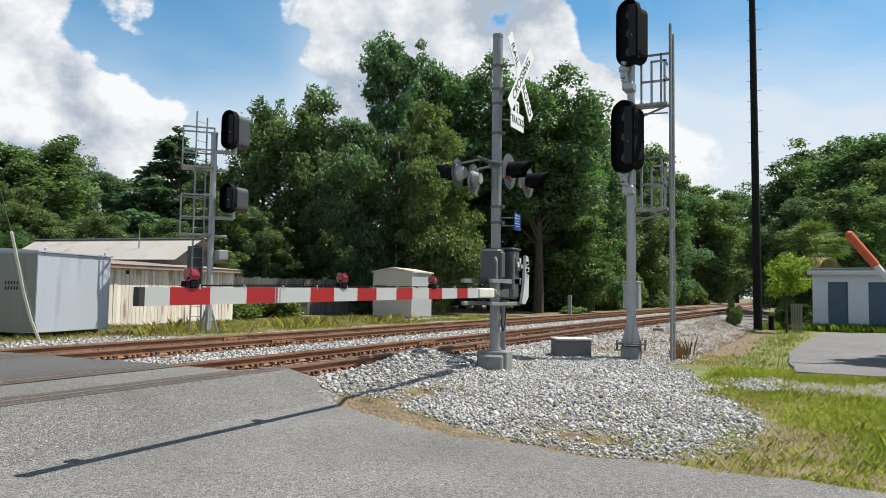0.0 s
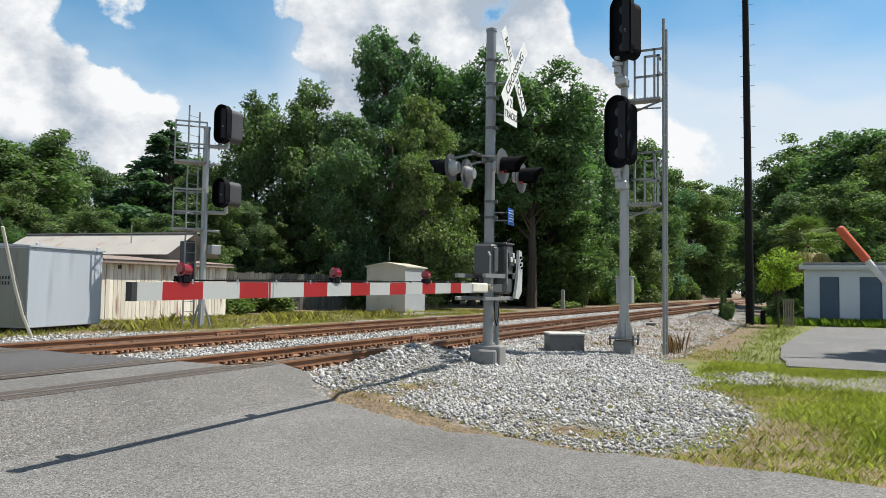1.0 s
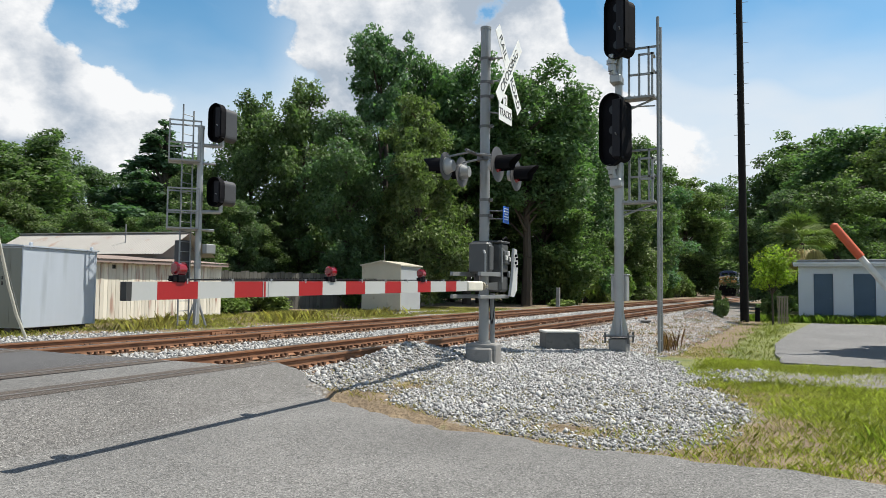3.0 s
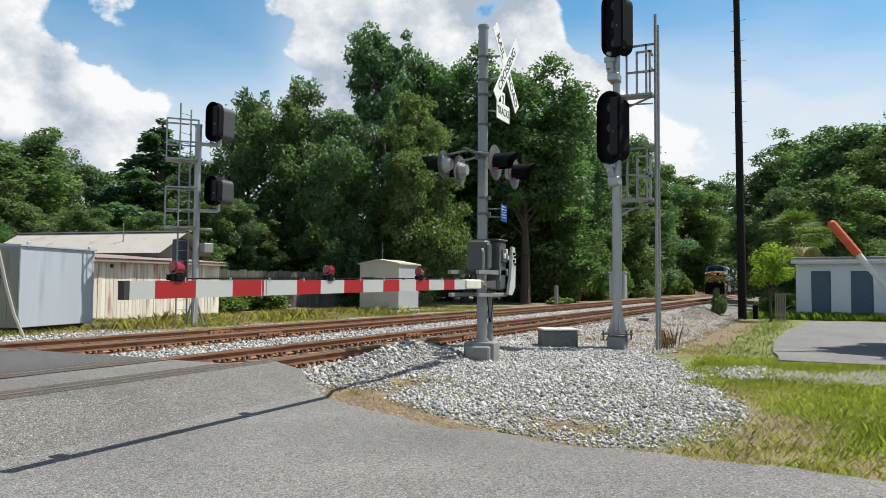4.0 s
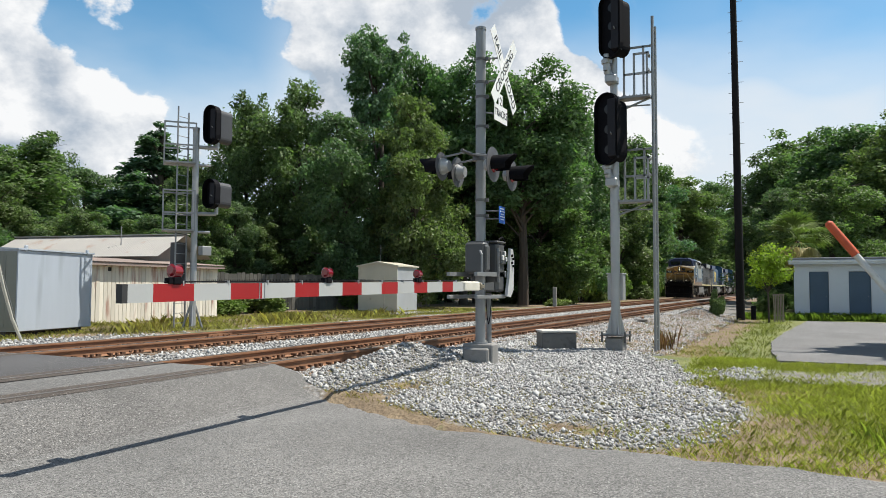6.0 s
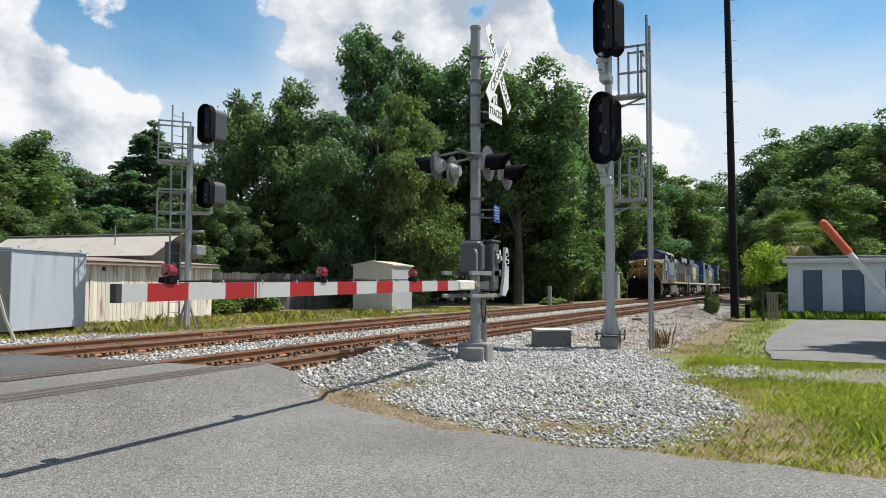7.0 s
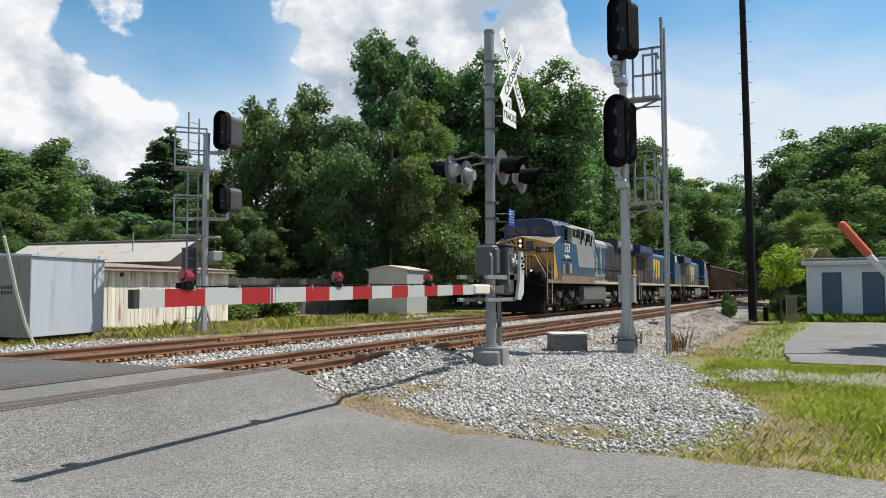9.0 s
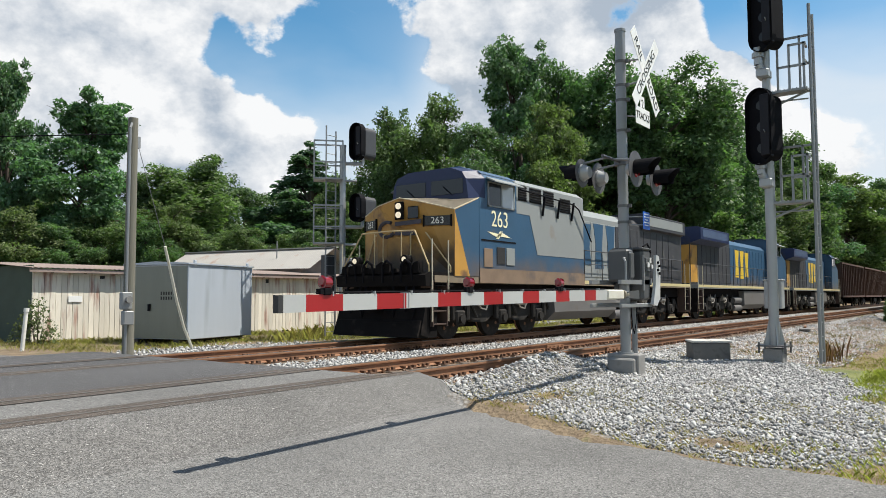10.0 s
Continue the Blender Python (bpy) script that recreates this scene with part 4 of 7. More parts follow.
    part("drip_cable", sweep([(x - 0.12, y - 0.16, 0.95), (x - 0.06, y - 0.16, 0.55), (x + 0.02, y - 0.16, 0.42), (x + 0.1, y - 0.16, 0.6), (x + 0.16, y - 0.16, 0.95)], 0.009), BLACK(), g)
    # gate arm: red and white fields end to end, slightly drooping to the tip
    arm_y = 4.98
    gate = part("gate_arm", B(4.23, 4.285, arm_y - 0.035, arm_y + 0.035, 0.962, 1.118), mat("dark end cap", (0.03, 0.03, 0.03), 0.6), g, "dark end cap of the gate arm")
    gate.matrix_local = pose(0.035, -0.07, 0)
    cuts = (4.285, 4.56, 5.03, 5.51, 5.97, 6.52, 6.96, 7.44, 7.87, 8.36, 8.79, 9.27, 9.68, 10.19, 10.57, 10.98)
    red = mat("red reflective", (0.32, 0.012, 0.014), 0.42, 0, 0.12, 2, 50, 0.04)
    white = mat("grey-white reflective", (0.43, 0.44, 0.43), 0.45, 0, 0.08, 2, 40, 0.04, (0.35, 0.34, 0.31), 0.1)

    def mid(px):
        return 1.04 + (px - 4.23) / 7.1 * 0.085

    for k, (a, b) in enumerate(zip(cuts, cuts[1:])):
        pts = [(a, mid(a) - 0.078), (b, mid(b) - 0.078), (b, mid(b) + 0.078), (a, mid(a) + 0.078)]
        part("stripe", prism(pts, "y", arm_y - 0.022, arm_y + 0.022), red if k % 2 else white, gate, "red reflective field" if k % 2 else "grey-white reflective field")
    part("arm_root", B(10.98, 11.62, arm_y - 0.045, arm_y + 0.045, 1.045, 1.205, None, 0.02), mat("cream arm root", (0.62, 0.6, 0.52), 0.5), gate, "cream coloured arm socket")
    socket = part("arm_socket", C((11.62, arm_y, 1.125), (11.80, arm_y, 1.125), 0.075, None, 14, 0.06), mat("worn brass bolt steel", (0.28, 0.25, 0.19), 0.5, 0.5), gate, "dull metal shear-bolt socket")
    for dz in (-0.04, 0.04):
        part("socket_bolt", C((11.7, arm_y - 0.09, 1.125 + dz), (11.7, arm_y + 0.09, 1.125 + dz), 0.016, None, 8), STEEL(), socket)
    part("arm_yoke", prism([(11.78, 1.085), (12.62, 1.05), (12.62, 1.20), (11.78, 1.165)], "y", arm_y + 0.10, arm_y + 0.15), mat("grey enamel", (0.085, 0.088, 0.09), 0.5, 0.2), gate, "dark steel yoke of the gate arm")
    bm = bmesh.new()
    a = np.linspace(4.7, 10.9, 15)
    for p0, p1 in zip(a, a[1:]):
        C((p0, arm_y, mid(p0) + 0.095), (p1, arm_y, mid(p1) + 0.095), 0.008, bm, 6)
    for k in range(120):
        px = 5.2 + k * 0.025
        C((px, arm_y, mid(px) + 0.085), (px, arm_y, mid(px) + 0.115), 0.004, bm, 4)
    part("arm_cable", bm, BLACK(), gate)
    for px in np.arange(4.9, 10.9, 0.58):
        part("arm_clip", B(px - 0.008, px + 0.008, arm_y - 0.025, arm_y + 0.025, mid(px) + 0.06, mid(px) + 0.105), ALU(), gate)
    for px in (5.93, 6.01):
        part("arm_band", B(px - 0.006, px + 0.006, arm_y - 0.026, arm_y + 0.026, mid(px) - 0.085, mid(px) + 0.085), ALU(), gate)
    for px in (4.82, 7.15, 9.42):
        z = mid(px) + 0.10
        lamp = part("gate_lamp", C((px - 0.045, arm_y, z + 0.085), (px + 0.045, arm_y, z + 0.085), 0.055, C((px - 0.06, arm_y, z + 0.10), (px - 0.045, arm_y, z + 0.10), 0.038, C((px + 0.045, arm_y, z + 0.1), (px + 0.06, arm_y, z + 0.1), 0.055, None, 20, 0.038), 20, 0.055), 20),
                    mat("ruby lamp glass", (0.20, 0.006, 0.013), 0.12, 0, 0.1, 5, 30, 0, coat=0.6), gate, "red gate lamp", True)
        part("lamp_foot", B(px - 0.05, px + 0.05, arm_y - 0.04, arm_y + 0.04, z - 0.03, z + 0.04, B(px - 0.09, px - 0.04, arm_y - 0.03, arm_y + 0.03, z - 0.02, z + 0.03), 0.01), BLACK(), lamp)


build_crossing()


# ---------------------------------------------------------------- railway signals
def signal_head(parent, px, py, z0, z1, width, name="signal_head", deep=0.42, hoods=3, turn=0, rim=0.2):
    """Oval black background facing along the track, hooded lamps on its face and a case behind."""
    zc, h, x, y = (z0 + z1) / 2, z1 - z0, 0.0, 0.0
    pts = [(y + a, zc + b) for a, b in oval(width, h)]
    head = part(name, prism(pts, "x", x - 0.012, x + 0.012), BLACK(), parent, "black oval signal background")
    head.matrix_local = pose(px, py, 0, 0, 0, turn)
    bm = bmesh.new()
    outer, inner = oval(width, h), oval(width - 0.03, h - 0.03)
    rows = [[bm.verts.new((x + dx, y + p[0], zc + p[1])) for p in ring] for ring, dx in ((outer, 0.0), (outer, -rim), (inner, -rim), (inner, 0.0))]
    m = len(outer)
    for r0, r1 in zip(rows, rows[1:]):
        for i in range(m):
            bm.faces.new((r0[i], r0[(i + 1) % m], r1[(i + 1) % m], r1[i]))
    part("shroud", bm, BLACK(), head, "deep black oval shroud")
    # folded hood plate over the lamps, with a sharp upright crease
    bm = bmesh.new()
    tall = h / 2 - width * 0.22
    fold = [(-0.02, -0.06), (-rim - 0.06, -width * 0.16), (-rim - 0.02, -width * 0.43), (-0.02, -width * 0.46)]
    low, high = ([bm.verts.new((a, b, zc + q * tall * (1.0 if i in (0, 3) else 0.93))) for i, (a, b) in enumerate(fold)] for q in (-1, 1))
    for i in range(4):
        bm.faces.new((low[i], low[(i + 1) % 4], high[(i + 1) % 4], high[i]))
    bm.faces.new(low[::-1])
    bm.faces.new(high)
    part("visor", bm, mat("dark blue-black visor", (0.010, 0.010, 0.014), 0.6, 0, 0.3, 4, 40, 0.05, shine=0.3), head, "folded dark visor plate")
    part("latch", C((-rim - 0.03, -width * 0.3, zc - h * 0.1), (-rim - 0.12, -width * 0.36, zc - h * 0.08), 0.012, None, 6), STEEL(), head)
    for k in range(hoods):
        zz = zc + (k - (hoods - 1) / 2) * h * 0.28
        part("lens", C((x - 0.012, y, zz), (x - 0.03, y, zz), 0.10, None, 16), mat("dark signal glass", (0.004, 0.003, 0.003), 0.35, 0, 0.1, 3, 10, 0), head)
    pts = [(y + a, zc + b) for a, b in oval(width * 0.62, h * 0.86)]
    part("case", prism(pts, "x", x + 0.012, x + deep), mat("dark grey signal case", (0.055, 0.056, 0.06), 0.5, 0.1) if deep > 0.5 else BLACK(), head, "dark grey case behind the background")
    return head


def ladder(parent, ax, ay, bx, by, z0, z1, r=0.022, step=0.3):
    lad = part("ladder", C((ax, ay, z0), (ax, ay, z1), r, C((bx, by, z0), (bx, by, z1 - 0.12), r, None, 8), 8), STEEL(), parent, "grey steel ladder")
    for z in np.arange(z0 + 0.25, z1 - 0.2, step):
        part("rung", C((ax, ay, z), (bx, by, z), 0.012, None, 6), STEEL(), lad)
    return lad


def cage(parent, x0, x1, y0, y1, z, h):
    """A small platform with guard rails."""
    bm = B(x0, x1, y0, y1, z, z + 0.05)
    bars = []
    for k in range(9):
        yy = y0 + (y1 - y0) * (k + 0.5) / 9
        bars.append(B(x0, x1, yy - 0.008, yy + 0.008, z + 0.05, z + 0.07))
    plat = part("platform", bm, STEEL(), parent, "grey grated platform")
    for bar in bars:
        part("grating_bar", bar, STEEL(), plat)
    t = 0.022
    for px in (x0, x1):
        low = 0.0 if px == x1 else 0.26
        for py in (y0 + 0.05 + 0.14 * (px == x1), y1 - 0.30 * (px == x0) - 0.1):
            part("guard_post", B(px - t, px + t, py - t, py + t, z, z + h - low), STEEL(), plat)
        for zz in (z + h * 0.5 - low * 0.4, z + h - low - t):
            part("guard_bar", B(px - t, px + t, y0, y1 - 0.1 - 0.30 * (px == x0), zz - t, zz + t), STEEL(), plat)
    for zz in (z + h * 0.5, z + h - 0.26 - t):
        part("guard_bar", B(x0, x1, y0 + 0.05 - t, y0 + 0.05 + t, zz - t, zz + t), STEEL(), plat)
    return plat


def build_signal():
    s = thing("railway_signal", pose(0, 0, 0), "tall grey signal mast with two black oval heads", "railway signal", "railway signals")
    x, y = 16.95, 3.80
    part("foundation", B(x - 0.2, x + 0.2, y - 0.2, y + 0.2, -0.5, -0.02, None, 0.02), CONCRETE(), s, "dark concrete foundation")
    bm = B(x - 0.3, x + 0.3, y - 0.3, y + 0.3, 0.02, 0.05)
    for a in range(4):
        dx, dy = ((0.26, 0.26), (-0.26, 0.26), (0.26, -0.26), (-0.26, -0.26))[a]
        C((x + dx, y + dy, -0.12), (x + dx, y + dy, 0.12), 0.022, bm, 8)
    part("base_plate", bm, mat("dark clamp steel", (0.13, 0.13, 0.13), 0.5, 0.6), s)
    bm = C((x, y, 0.05), (x, y, 4.0), 0.105, None, 18)
    C((x, y, 4.0), (x, y, 6.62), 0.085, bm, 18)
    for a in range(4):
        c, q = math.cos(a * math.pi / 2 + 0.785), math.sin(a * math.pi / 2 + 0.785)
        prism([(0.09, 0.05), (0.22, 0.05), (0.21, 0.10), (0.10, 0.6)], "y", -0.01, 0.01, bm)
        fresh = list(bm.verts)[-8:]
        bmesh.ops.rotate(bm, verts=fresh, cent=(0, 0, 0), matrix=Matrix.Rotation(a * math.pi / 2 + 0.5, 3, "Z"))
        bmesh.ops.translate(bm, verts=fresh, vec=(x, y, 0))
    part("pole", bm, ALU(), s, "pale metal pole with gusseted foot", True)
    # offset brackets carry the heads beside the pole
    for z, zt in ((3.72, 4.05), (6.12, 6.5)):
        bm = sweep([(x, y, z - 0.2), (x - 0.1, y + 0.02, z - 0.2), (x - 0.18, y + 0.12, z), (x - 0.18, y + 0.12, zt)], 0.085, None, 12)
        C((x - 0.18, y + 0.12, zt - 0.22), (x - 0.18, y + 0.12, zt - 0.12), 0.12, bm, 14)
        B(x - 0.26, x + 0.1, y - 0.1, y + 0.16, z - 0.3, z - 0.1, bm, 0.03)
        part("head_bracket", bm, ALU(), s, "stepped metal head bracket")
    signal_head(s, x - 0.29, y + 0.06, 3.89, 5.56, 0.64, hoods=3, turn=-24, rim=0.12)
    signal_head(s, x - 0.25, y - 0.03, 6.36, 7.90, 0.60, hoods=3, turn=-24, rim=0.12)
    ladder(s, 17.15, 2.95, 17.55, 2.96, -0.32, 7.38, 0.035)
    case = part("pole_case", B(x + 0.10, x + 0.38, y - 0.15, y + 0.21, 0.82, 1.42, None, 0.015), ALU(), s, "pale metal case bolted to the pole")
    part("case_hood", B(x + 0.08, x + 0.40, y - 0.17, y + 0.23, 1.42, 1.45, None, 0.008), ALU(), case)
    part("case_seam", B(x + 0.094, x + 0.1, y - 0.02, y + 0.0, 0.85, 1.40), STEEL(), case)
    for z in (5.46, 3.06):
        cage(s, 16.88, 17.22, 2.98, 3.72, z, 1.28)
        part("brace", sweep([(17.1, 3.02, z), (16.98, 3.72, z - 0.28)], 0.025), STEEL(), s)
    bm = bmesh.new()
    for z in (2.9, 5.3):
        C((17.1, 3.0, z), (x, y, z), 0.018, bm, 6)
    part("ladder_ties", bm, STEEL(), s)


build_signal()


def build_far_signal():
    s = thing("railway_signal", pose(0, 0, 0), "far grey signal tower with cages and two black heads", "railway signal", "railway signals")
    x, y = 17.05, 16.75
    bm = bmesh.new()
    for a in range(4):
        dx, dy = ((0.24, 0.2), (-0.24, 0.2), (0.24, -0.2), (-0.24, -0.2))[a]
        C((x + dx, y + dy, -0.25), (x, y, 0.75), 0.035, bm, 8)
    B(x - 0.3, x + 0.3, y - 0.3, y + 0.3, -0.35, -0.2, bm)
    part("foot", bm, STEEL(), s)
    part("pole", C((x, y, -0.2), (x, y, 5.95), 0.098, C((x, y, 5.95), (x, y, 6.02), 0.11, None, 16), 18), ALU(), s, "pale metal pole", True)
    ladder(s, 16.50, 16.95, 16.93, 16.95, -0.25, 6.6, 0.025)
    for z in (4.85, 2.78):
        p = part("cage", B(-0.45, 0.45, -0.35, 0.35, z, z + 0.05), STEEL(), s, "platform cage of grey bars")
        p.matrix_local = pose(16.70, 17.06, 0, 0, 0, -43)
        t = 0.022
        for px in (-0.45, 0.45):
            for py in (-0.35, 0.35):
                part("guard_post", B(px - t, px + t, py - t, py + t, z, z + 1.25), STEEL(), p)
        for zz in (z + 0.55, z + 1.23):
            for py in (-0.35, 0.35):
                part("guard_bar", B(-0.45, 0.45, py - t, py + t, zz - t, zz + t), STEEL(), p)
            part("guard_bar", B(-0.45 - t, -0.45 + t, -0.35, 0.35, zz - t, zz + t), STEEL(), p)
        part("cage_arm", sweep([(16.5, 17.3, z), (17.35, 16.4, z)], 0.04), ALU(), s)
    part("relay_case", B(16.62, 17.0, 17.0, 17.3, 0.9, 2.45, None, 0.02), mat("dark grey signal case", (0.055, 0.056, 0.06), 0.5, 0.1), s, "dark grey relay case with shelves")
    part("small_case", B(17.1, 17.5, 16.45, 16.65, 2.05, 2.35, None, 0.02), STEEL(), s)
    for z in (5.42, 3.35):
        part("head_arm", sweep([(x, y, z), (x + 0.45, y - 0.45, z), (x + 0.45, y - 0.45, z + 0.35)], 0.06, None, 10), ALU(), s, "pale bent head arm")
    signal_head(s, 17.34, 16.30, 5.50, 6.72, 0.54, deep=0.62)
    signal_head(s, 17.34, 16.28, 3.50, 4.42, 0.54, deep=0.62, hoods=2)


build_far_signal()


def build_battery_box():
    b = thing("concrete_box", pose(16.75, 5.15, -0.35, 0, 0, -60), "grey concrete battery vault with a split lid", "box")
    # Vault sides have a darker concrete tone than the lid.
    part("vault", B(-0.40, 0.40, -0.34, 0.34, 0, 0.42, None, 0.02), mat("dark stained concrete", (0.15, 0.145, 0.135), 0.9, 0, 0.2, 3, 50, 0.35, (0.07, 0.065, 0.06), 0.3, 3), b)
    for k in (-1, 1):
        part("lid", B(min(0, k * 0.42) + 0.006, max(0, k * 0.42) - 0.006, -0.36, 0.36, 0.425, 0.475, None, 0.012), mat("pale concrete lid", (0.5, 0.49, 0.46), 0.85, 0, 0.15, 4, 50, 0.3), b, "pale concrete lid half")


build_battery_box()


def build_poles():
    p = thing("utility_pole", pose(38.0, 2.56, -0.4), "tall blackened wooden pole with climbing pegs", "utility pole")
    part("pole", C((0, 0, -0.2), (0, 0.12, 17.5), 0.20, None, 14, 0.14), mat("creosoted wood", (0.012, 0.011, 0.011), 0.85, 0, 0.35, 2, 30, 0.4, None, 0, 2, (1, 1, 0.1), shine=0.2), p, "dark tarred pole", True)
    for k in range(24):
        z, side = 5.0 + 0.5 * k, (-1 if k % 2 else 1)
        part("climbing_peg", C((0, 0.03, z), (0.0, 0.04 + side * 0.34, z), 0.012, None, 6), STEEL(), p)
    q = thing("service_pole", pose(8.78, 15.05, -0.2), "weathered grey-green wooden service pole", "utility pole")
    part("pole", C((0, 0, -0.2), (0, 0, 5.25), 0.125, None, 14, 0.105), mat("weathered pole wood", (0.16, 0.155, 0.125), 0.85, 0, 0.25, 2, 30, 0.4, (0.08, 0.09, 0.06), 0.2, 2, (1, 1, 0.1)), q, "", True)
    part("conduit", sweep([(-0.12, -0.10, -0.1), (-0.12, -0.10, 5.0), (-0.06, -0.06, 5.12)], 0.03, None, 8), STEEL(), q, "thin metal conduit")
    part("meter_box", B(-0.30, -0.06, -0.26, -0.12, 1.05, 1.42, None, 0.02), mat("meter box enamel", (0.26, 0.27, 0.27), 0.5, 0.2), q, "grey meter box")
    part("switch_box", B(-0.26, -0.02, -0.26, -0.12, 0.72, 1.02, None, 0.02), STEEL(), q, "grey switch box")
    part("meter", C((-0.17, -0.26, 1.26), (-0.17, -0.33, 1.26), 0.075, None, 14), mat("meter glass", (0.2, 0.2, 0.2), 0.1, 0, 0.1, 3, 10, 0, coat=1), q)
    part("insulator", B(0.08, 0.16, -0.05, 0.05, 4.6, 4.85), STEEL(), q)
    a, b = Vector((11.45, 16.6, -0.2)), Vector((8.85, 15.1, 4.75))
    g = thing("guy_wire", pose(0, 0, 0), "steel guy wire with a pale plastic guard", "wire")
    part("wire", C(a, b, 0.008, None, 6), STEEL(), g)
    part("guard", sweep([a, a.lerp(b, 0.12) + Vector((-0.06, 0, -0.06)), a.lerp(b, 0.26) + Vector((-0.06, 0, -0.06)), a.lerp(b, 0.40) + Vector((-0.02, 0, -0.04)), a.lerp(b, 0.51)], 0.034, None, 10), mat("pale plastic", (0.62, 0.61, 0.52), 0.55, 0, 0.1), g, "pale yellowish plastic guard")
    w = thing("overhead_cable", pose(0, 0, 0), "thin dark overhead cable to the service pole", "cable")
    pts = [Vector((8.78, 15.05, 4.7)).lerp(Vector((-14, 34, 5.4)), k / 10) - Vector((0, 0, 0.9 * math.sin(math.pi * k / 10))) for k in range(11)]
    part("strand", sweep(pts, 0.012, None, 5), BLACK(), w)
    v = thing("vent_pipe", pose(8.6, 19.6, -0.2), "leaning white plastic pipe stub in the grass", "pipe")
    part("pipe", C((0, 0, -0.1), (0.08, 0.0, 0.95), 0.05, C((0.08, 0, 0.95), (0.088, 0, 1.05), 0.065, None, 12), 12), mat("white plastic pipe", (0.66, 0.66, 0.62), 0.5), v, "", True)
    for x, y, h, name, label in ((45.9, 14.2, 1.45, "white_post", "short white concrete post beside the track"), (36.2, 1.9, 0.62, "bollard", "short black stump in the grass")):
        t = thing(name, pose(x, y, -0.3), label, "post")
        if name == "white_post":
            part("shaft", B(-0.09, 0.09, -0.11, 0.11, 0, h, None, 0.02), CONCRETE(), t)
        else:
            part("shaft", C((0, 0, 0), (0, 0, h), 0.11, None, 12), BLACK(), t)
    k = thing("switch_stand", pose(30.5, 5.75, -0.2, 0, 0, 10), "low pale rail hardware lying on the ballast", "rail hardware")
    part("plate", B(-0.5, 0.5, -0.2, 0.2, 0.0, 0.08, None, 0.02), CONCRETE(), k)
    part("lever", B(-0.2, 0.6, -0.05, 0.05, 0.08, 0.16, None, 0.02), RUST(), k)


build_poles()


def build_barrier():
    """Raised barrier arm with an orange tip, on a post beside the yard."""
    b = thing("raised_barrier_arm", pose(0, 0, 0), "raised white barrier arm with worn orange tip", "barrier")
    tip, low = Vector((19.9, -0.66, 2.66)), Vector((19.86, -2.15, 0.62))
    knee = tip.lerp(low, 0.37)
    part("tip", C(knee, tip, 0.10, C(tip, tip + (tip - low).normalized() * 0.06, 0.10, None, 14, 0.05), 14, 0.10), mat("faded orange paint", (0.52, 0.09, 0.035), 0.6, 0, 0.2, 4, 40, 0.15, (0.35, 0.2, 0.15), 0.15), b, "worn orange-red tip", True)
    part("shaft", C(low, knee, 0.075, None, 12), mat("chipped white paint", (0.62, 0.62, 0.6), 0.6, 0, 0.15, 5, 40, 0.1, (0.15, 0.15, 0.14), 0.25, 6), b, "chipped white shaft", True)
    part("post", B(19.7, 20.0, -2.4, -2.1, -0.45, 0.85, None, 0.02), STEEL(), b)


build_barrier()


# ---------------------------------------------------------------- sheds
def build_cabinet():
    m = pose(12.35, 18.15, -0.18, 0, 0, 15)
    c = thing("equipment_cabinet", m, "large silvery aluminium equipment cabinet on skids", "cabinet")
    W, D, H = 2.92, 2.3, 2.22
    alu = mat("brushed aluminium sheet", (0.43, 0.48, 0.545), 0.45, 0.15, 0.08, 1.2, 30, 0.05, (0.36, 0.40, 0.45), 0.26, 1.0, (2, 2, 0.25))
    part("body", B(0, W, 0, D, 0.1, H, None, 0.015), alu, c)
    part("roof", prism([(-0.05, H), (D + 0.05, H), (D + 0.05, H + 0.04), (D / 2, H + 0.1), (-0.05, H + 0.04)], "x", -0.05, W + 0.05), alu, c)
    for y in (0.3, D - 0.5):
        part("skid", B(0.02, W - 0.02, y, y + 0.2, -0.05, 0.1), mat("dark skid", (0.05, 0.045, 0.04), 0.8), c)
    for x in (0.22, W - 0.28):
        part("lifting_lug", B(x, x + 0.10, -0.03, 0.03, H - 0.05, H + 0.13, None, 0.015), alu, c)
    for x in (0.03, W - 0.03):
        part("corner_trim", B(x - 0.03, x + 0.03, -0.008, 0.0, 0.1, H), alu, c)
    # Shade of this end is put into the colour of panel and door.
    shaded_sheet = mat("sheet metal in shade tone", (0.20, 0.215, 0.19), 0.4, 0.55, 0.12, 1.2, 30, 0.05, (0.17, 0.18, 0.16), 0.3, 1.0, (2, 2, 0.25))
    part("end_panel", B(-0.006, 0.0, 0.03, D - 0.03, 0.12, H - 0.04), shaded_sheet, c, "end panel with shade in its darker colour")
    part("door", B(-0.012, -0.006, 0.35, 1.5, 0.2, H - 0.15), shaded_sheet, c, "flush metal door")
    part("door_handle", B(-0.05, -0.012, 1.32, 1.40, 0.9, 1.1), BLACK(), c)
    for k, z in enumerate((1.36, 1.22)):
        for i in range(5):
            part("stencil_bar", B(-0.016, -0.012, 0.55 + i * 0.09, 0.60 + i * 0.09, z, z + 0.09), DARKPRINT(), c, "dark stencilled bar of writing")


build_cabinet()

PLANK = lambda: mat("peeling white boards", (0.68, 0.64, 0.55), 0.85, 0, 0.12, 1.5, 30, 0.35, (0.38, 0.23, 0.18), 0.36, 2.2, (2.2, 1, 0.3), each=0.14)
TIN = lambda: mat("pale metal roofing", (0.374, 0.360, 0.338), 0.55, 0.3, 0.12, 0.7, 20, 0.1, (0.30, 0.18, 0.12), 0.16, 1.2)
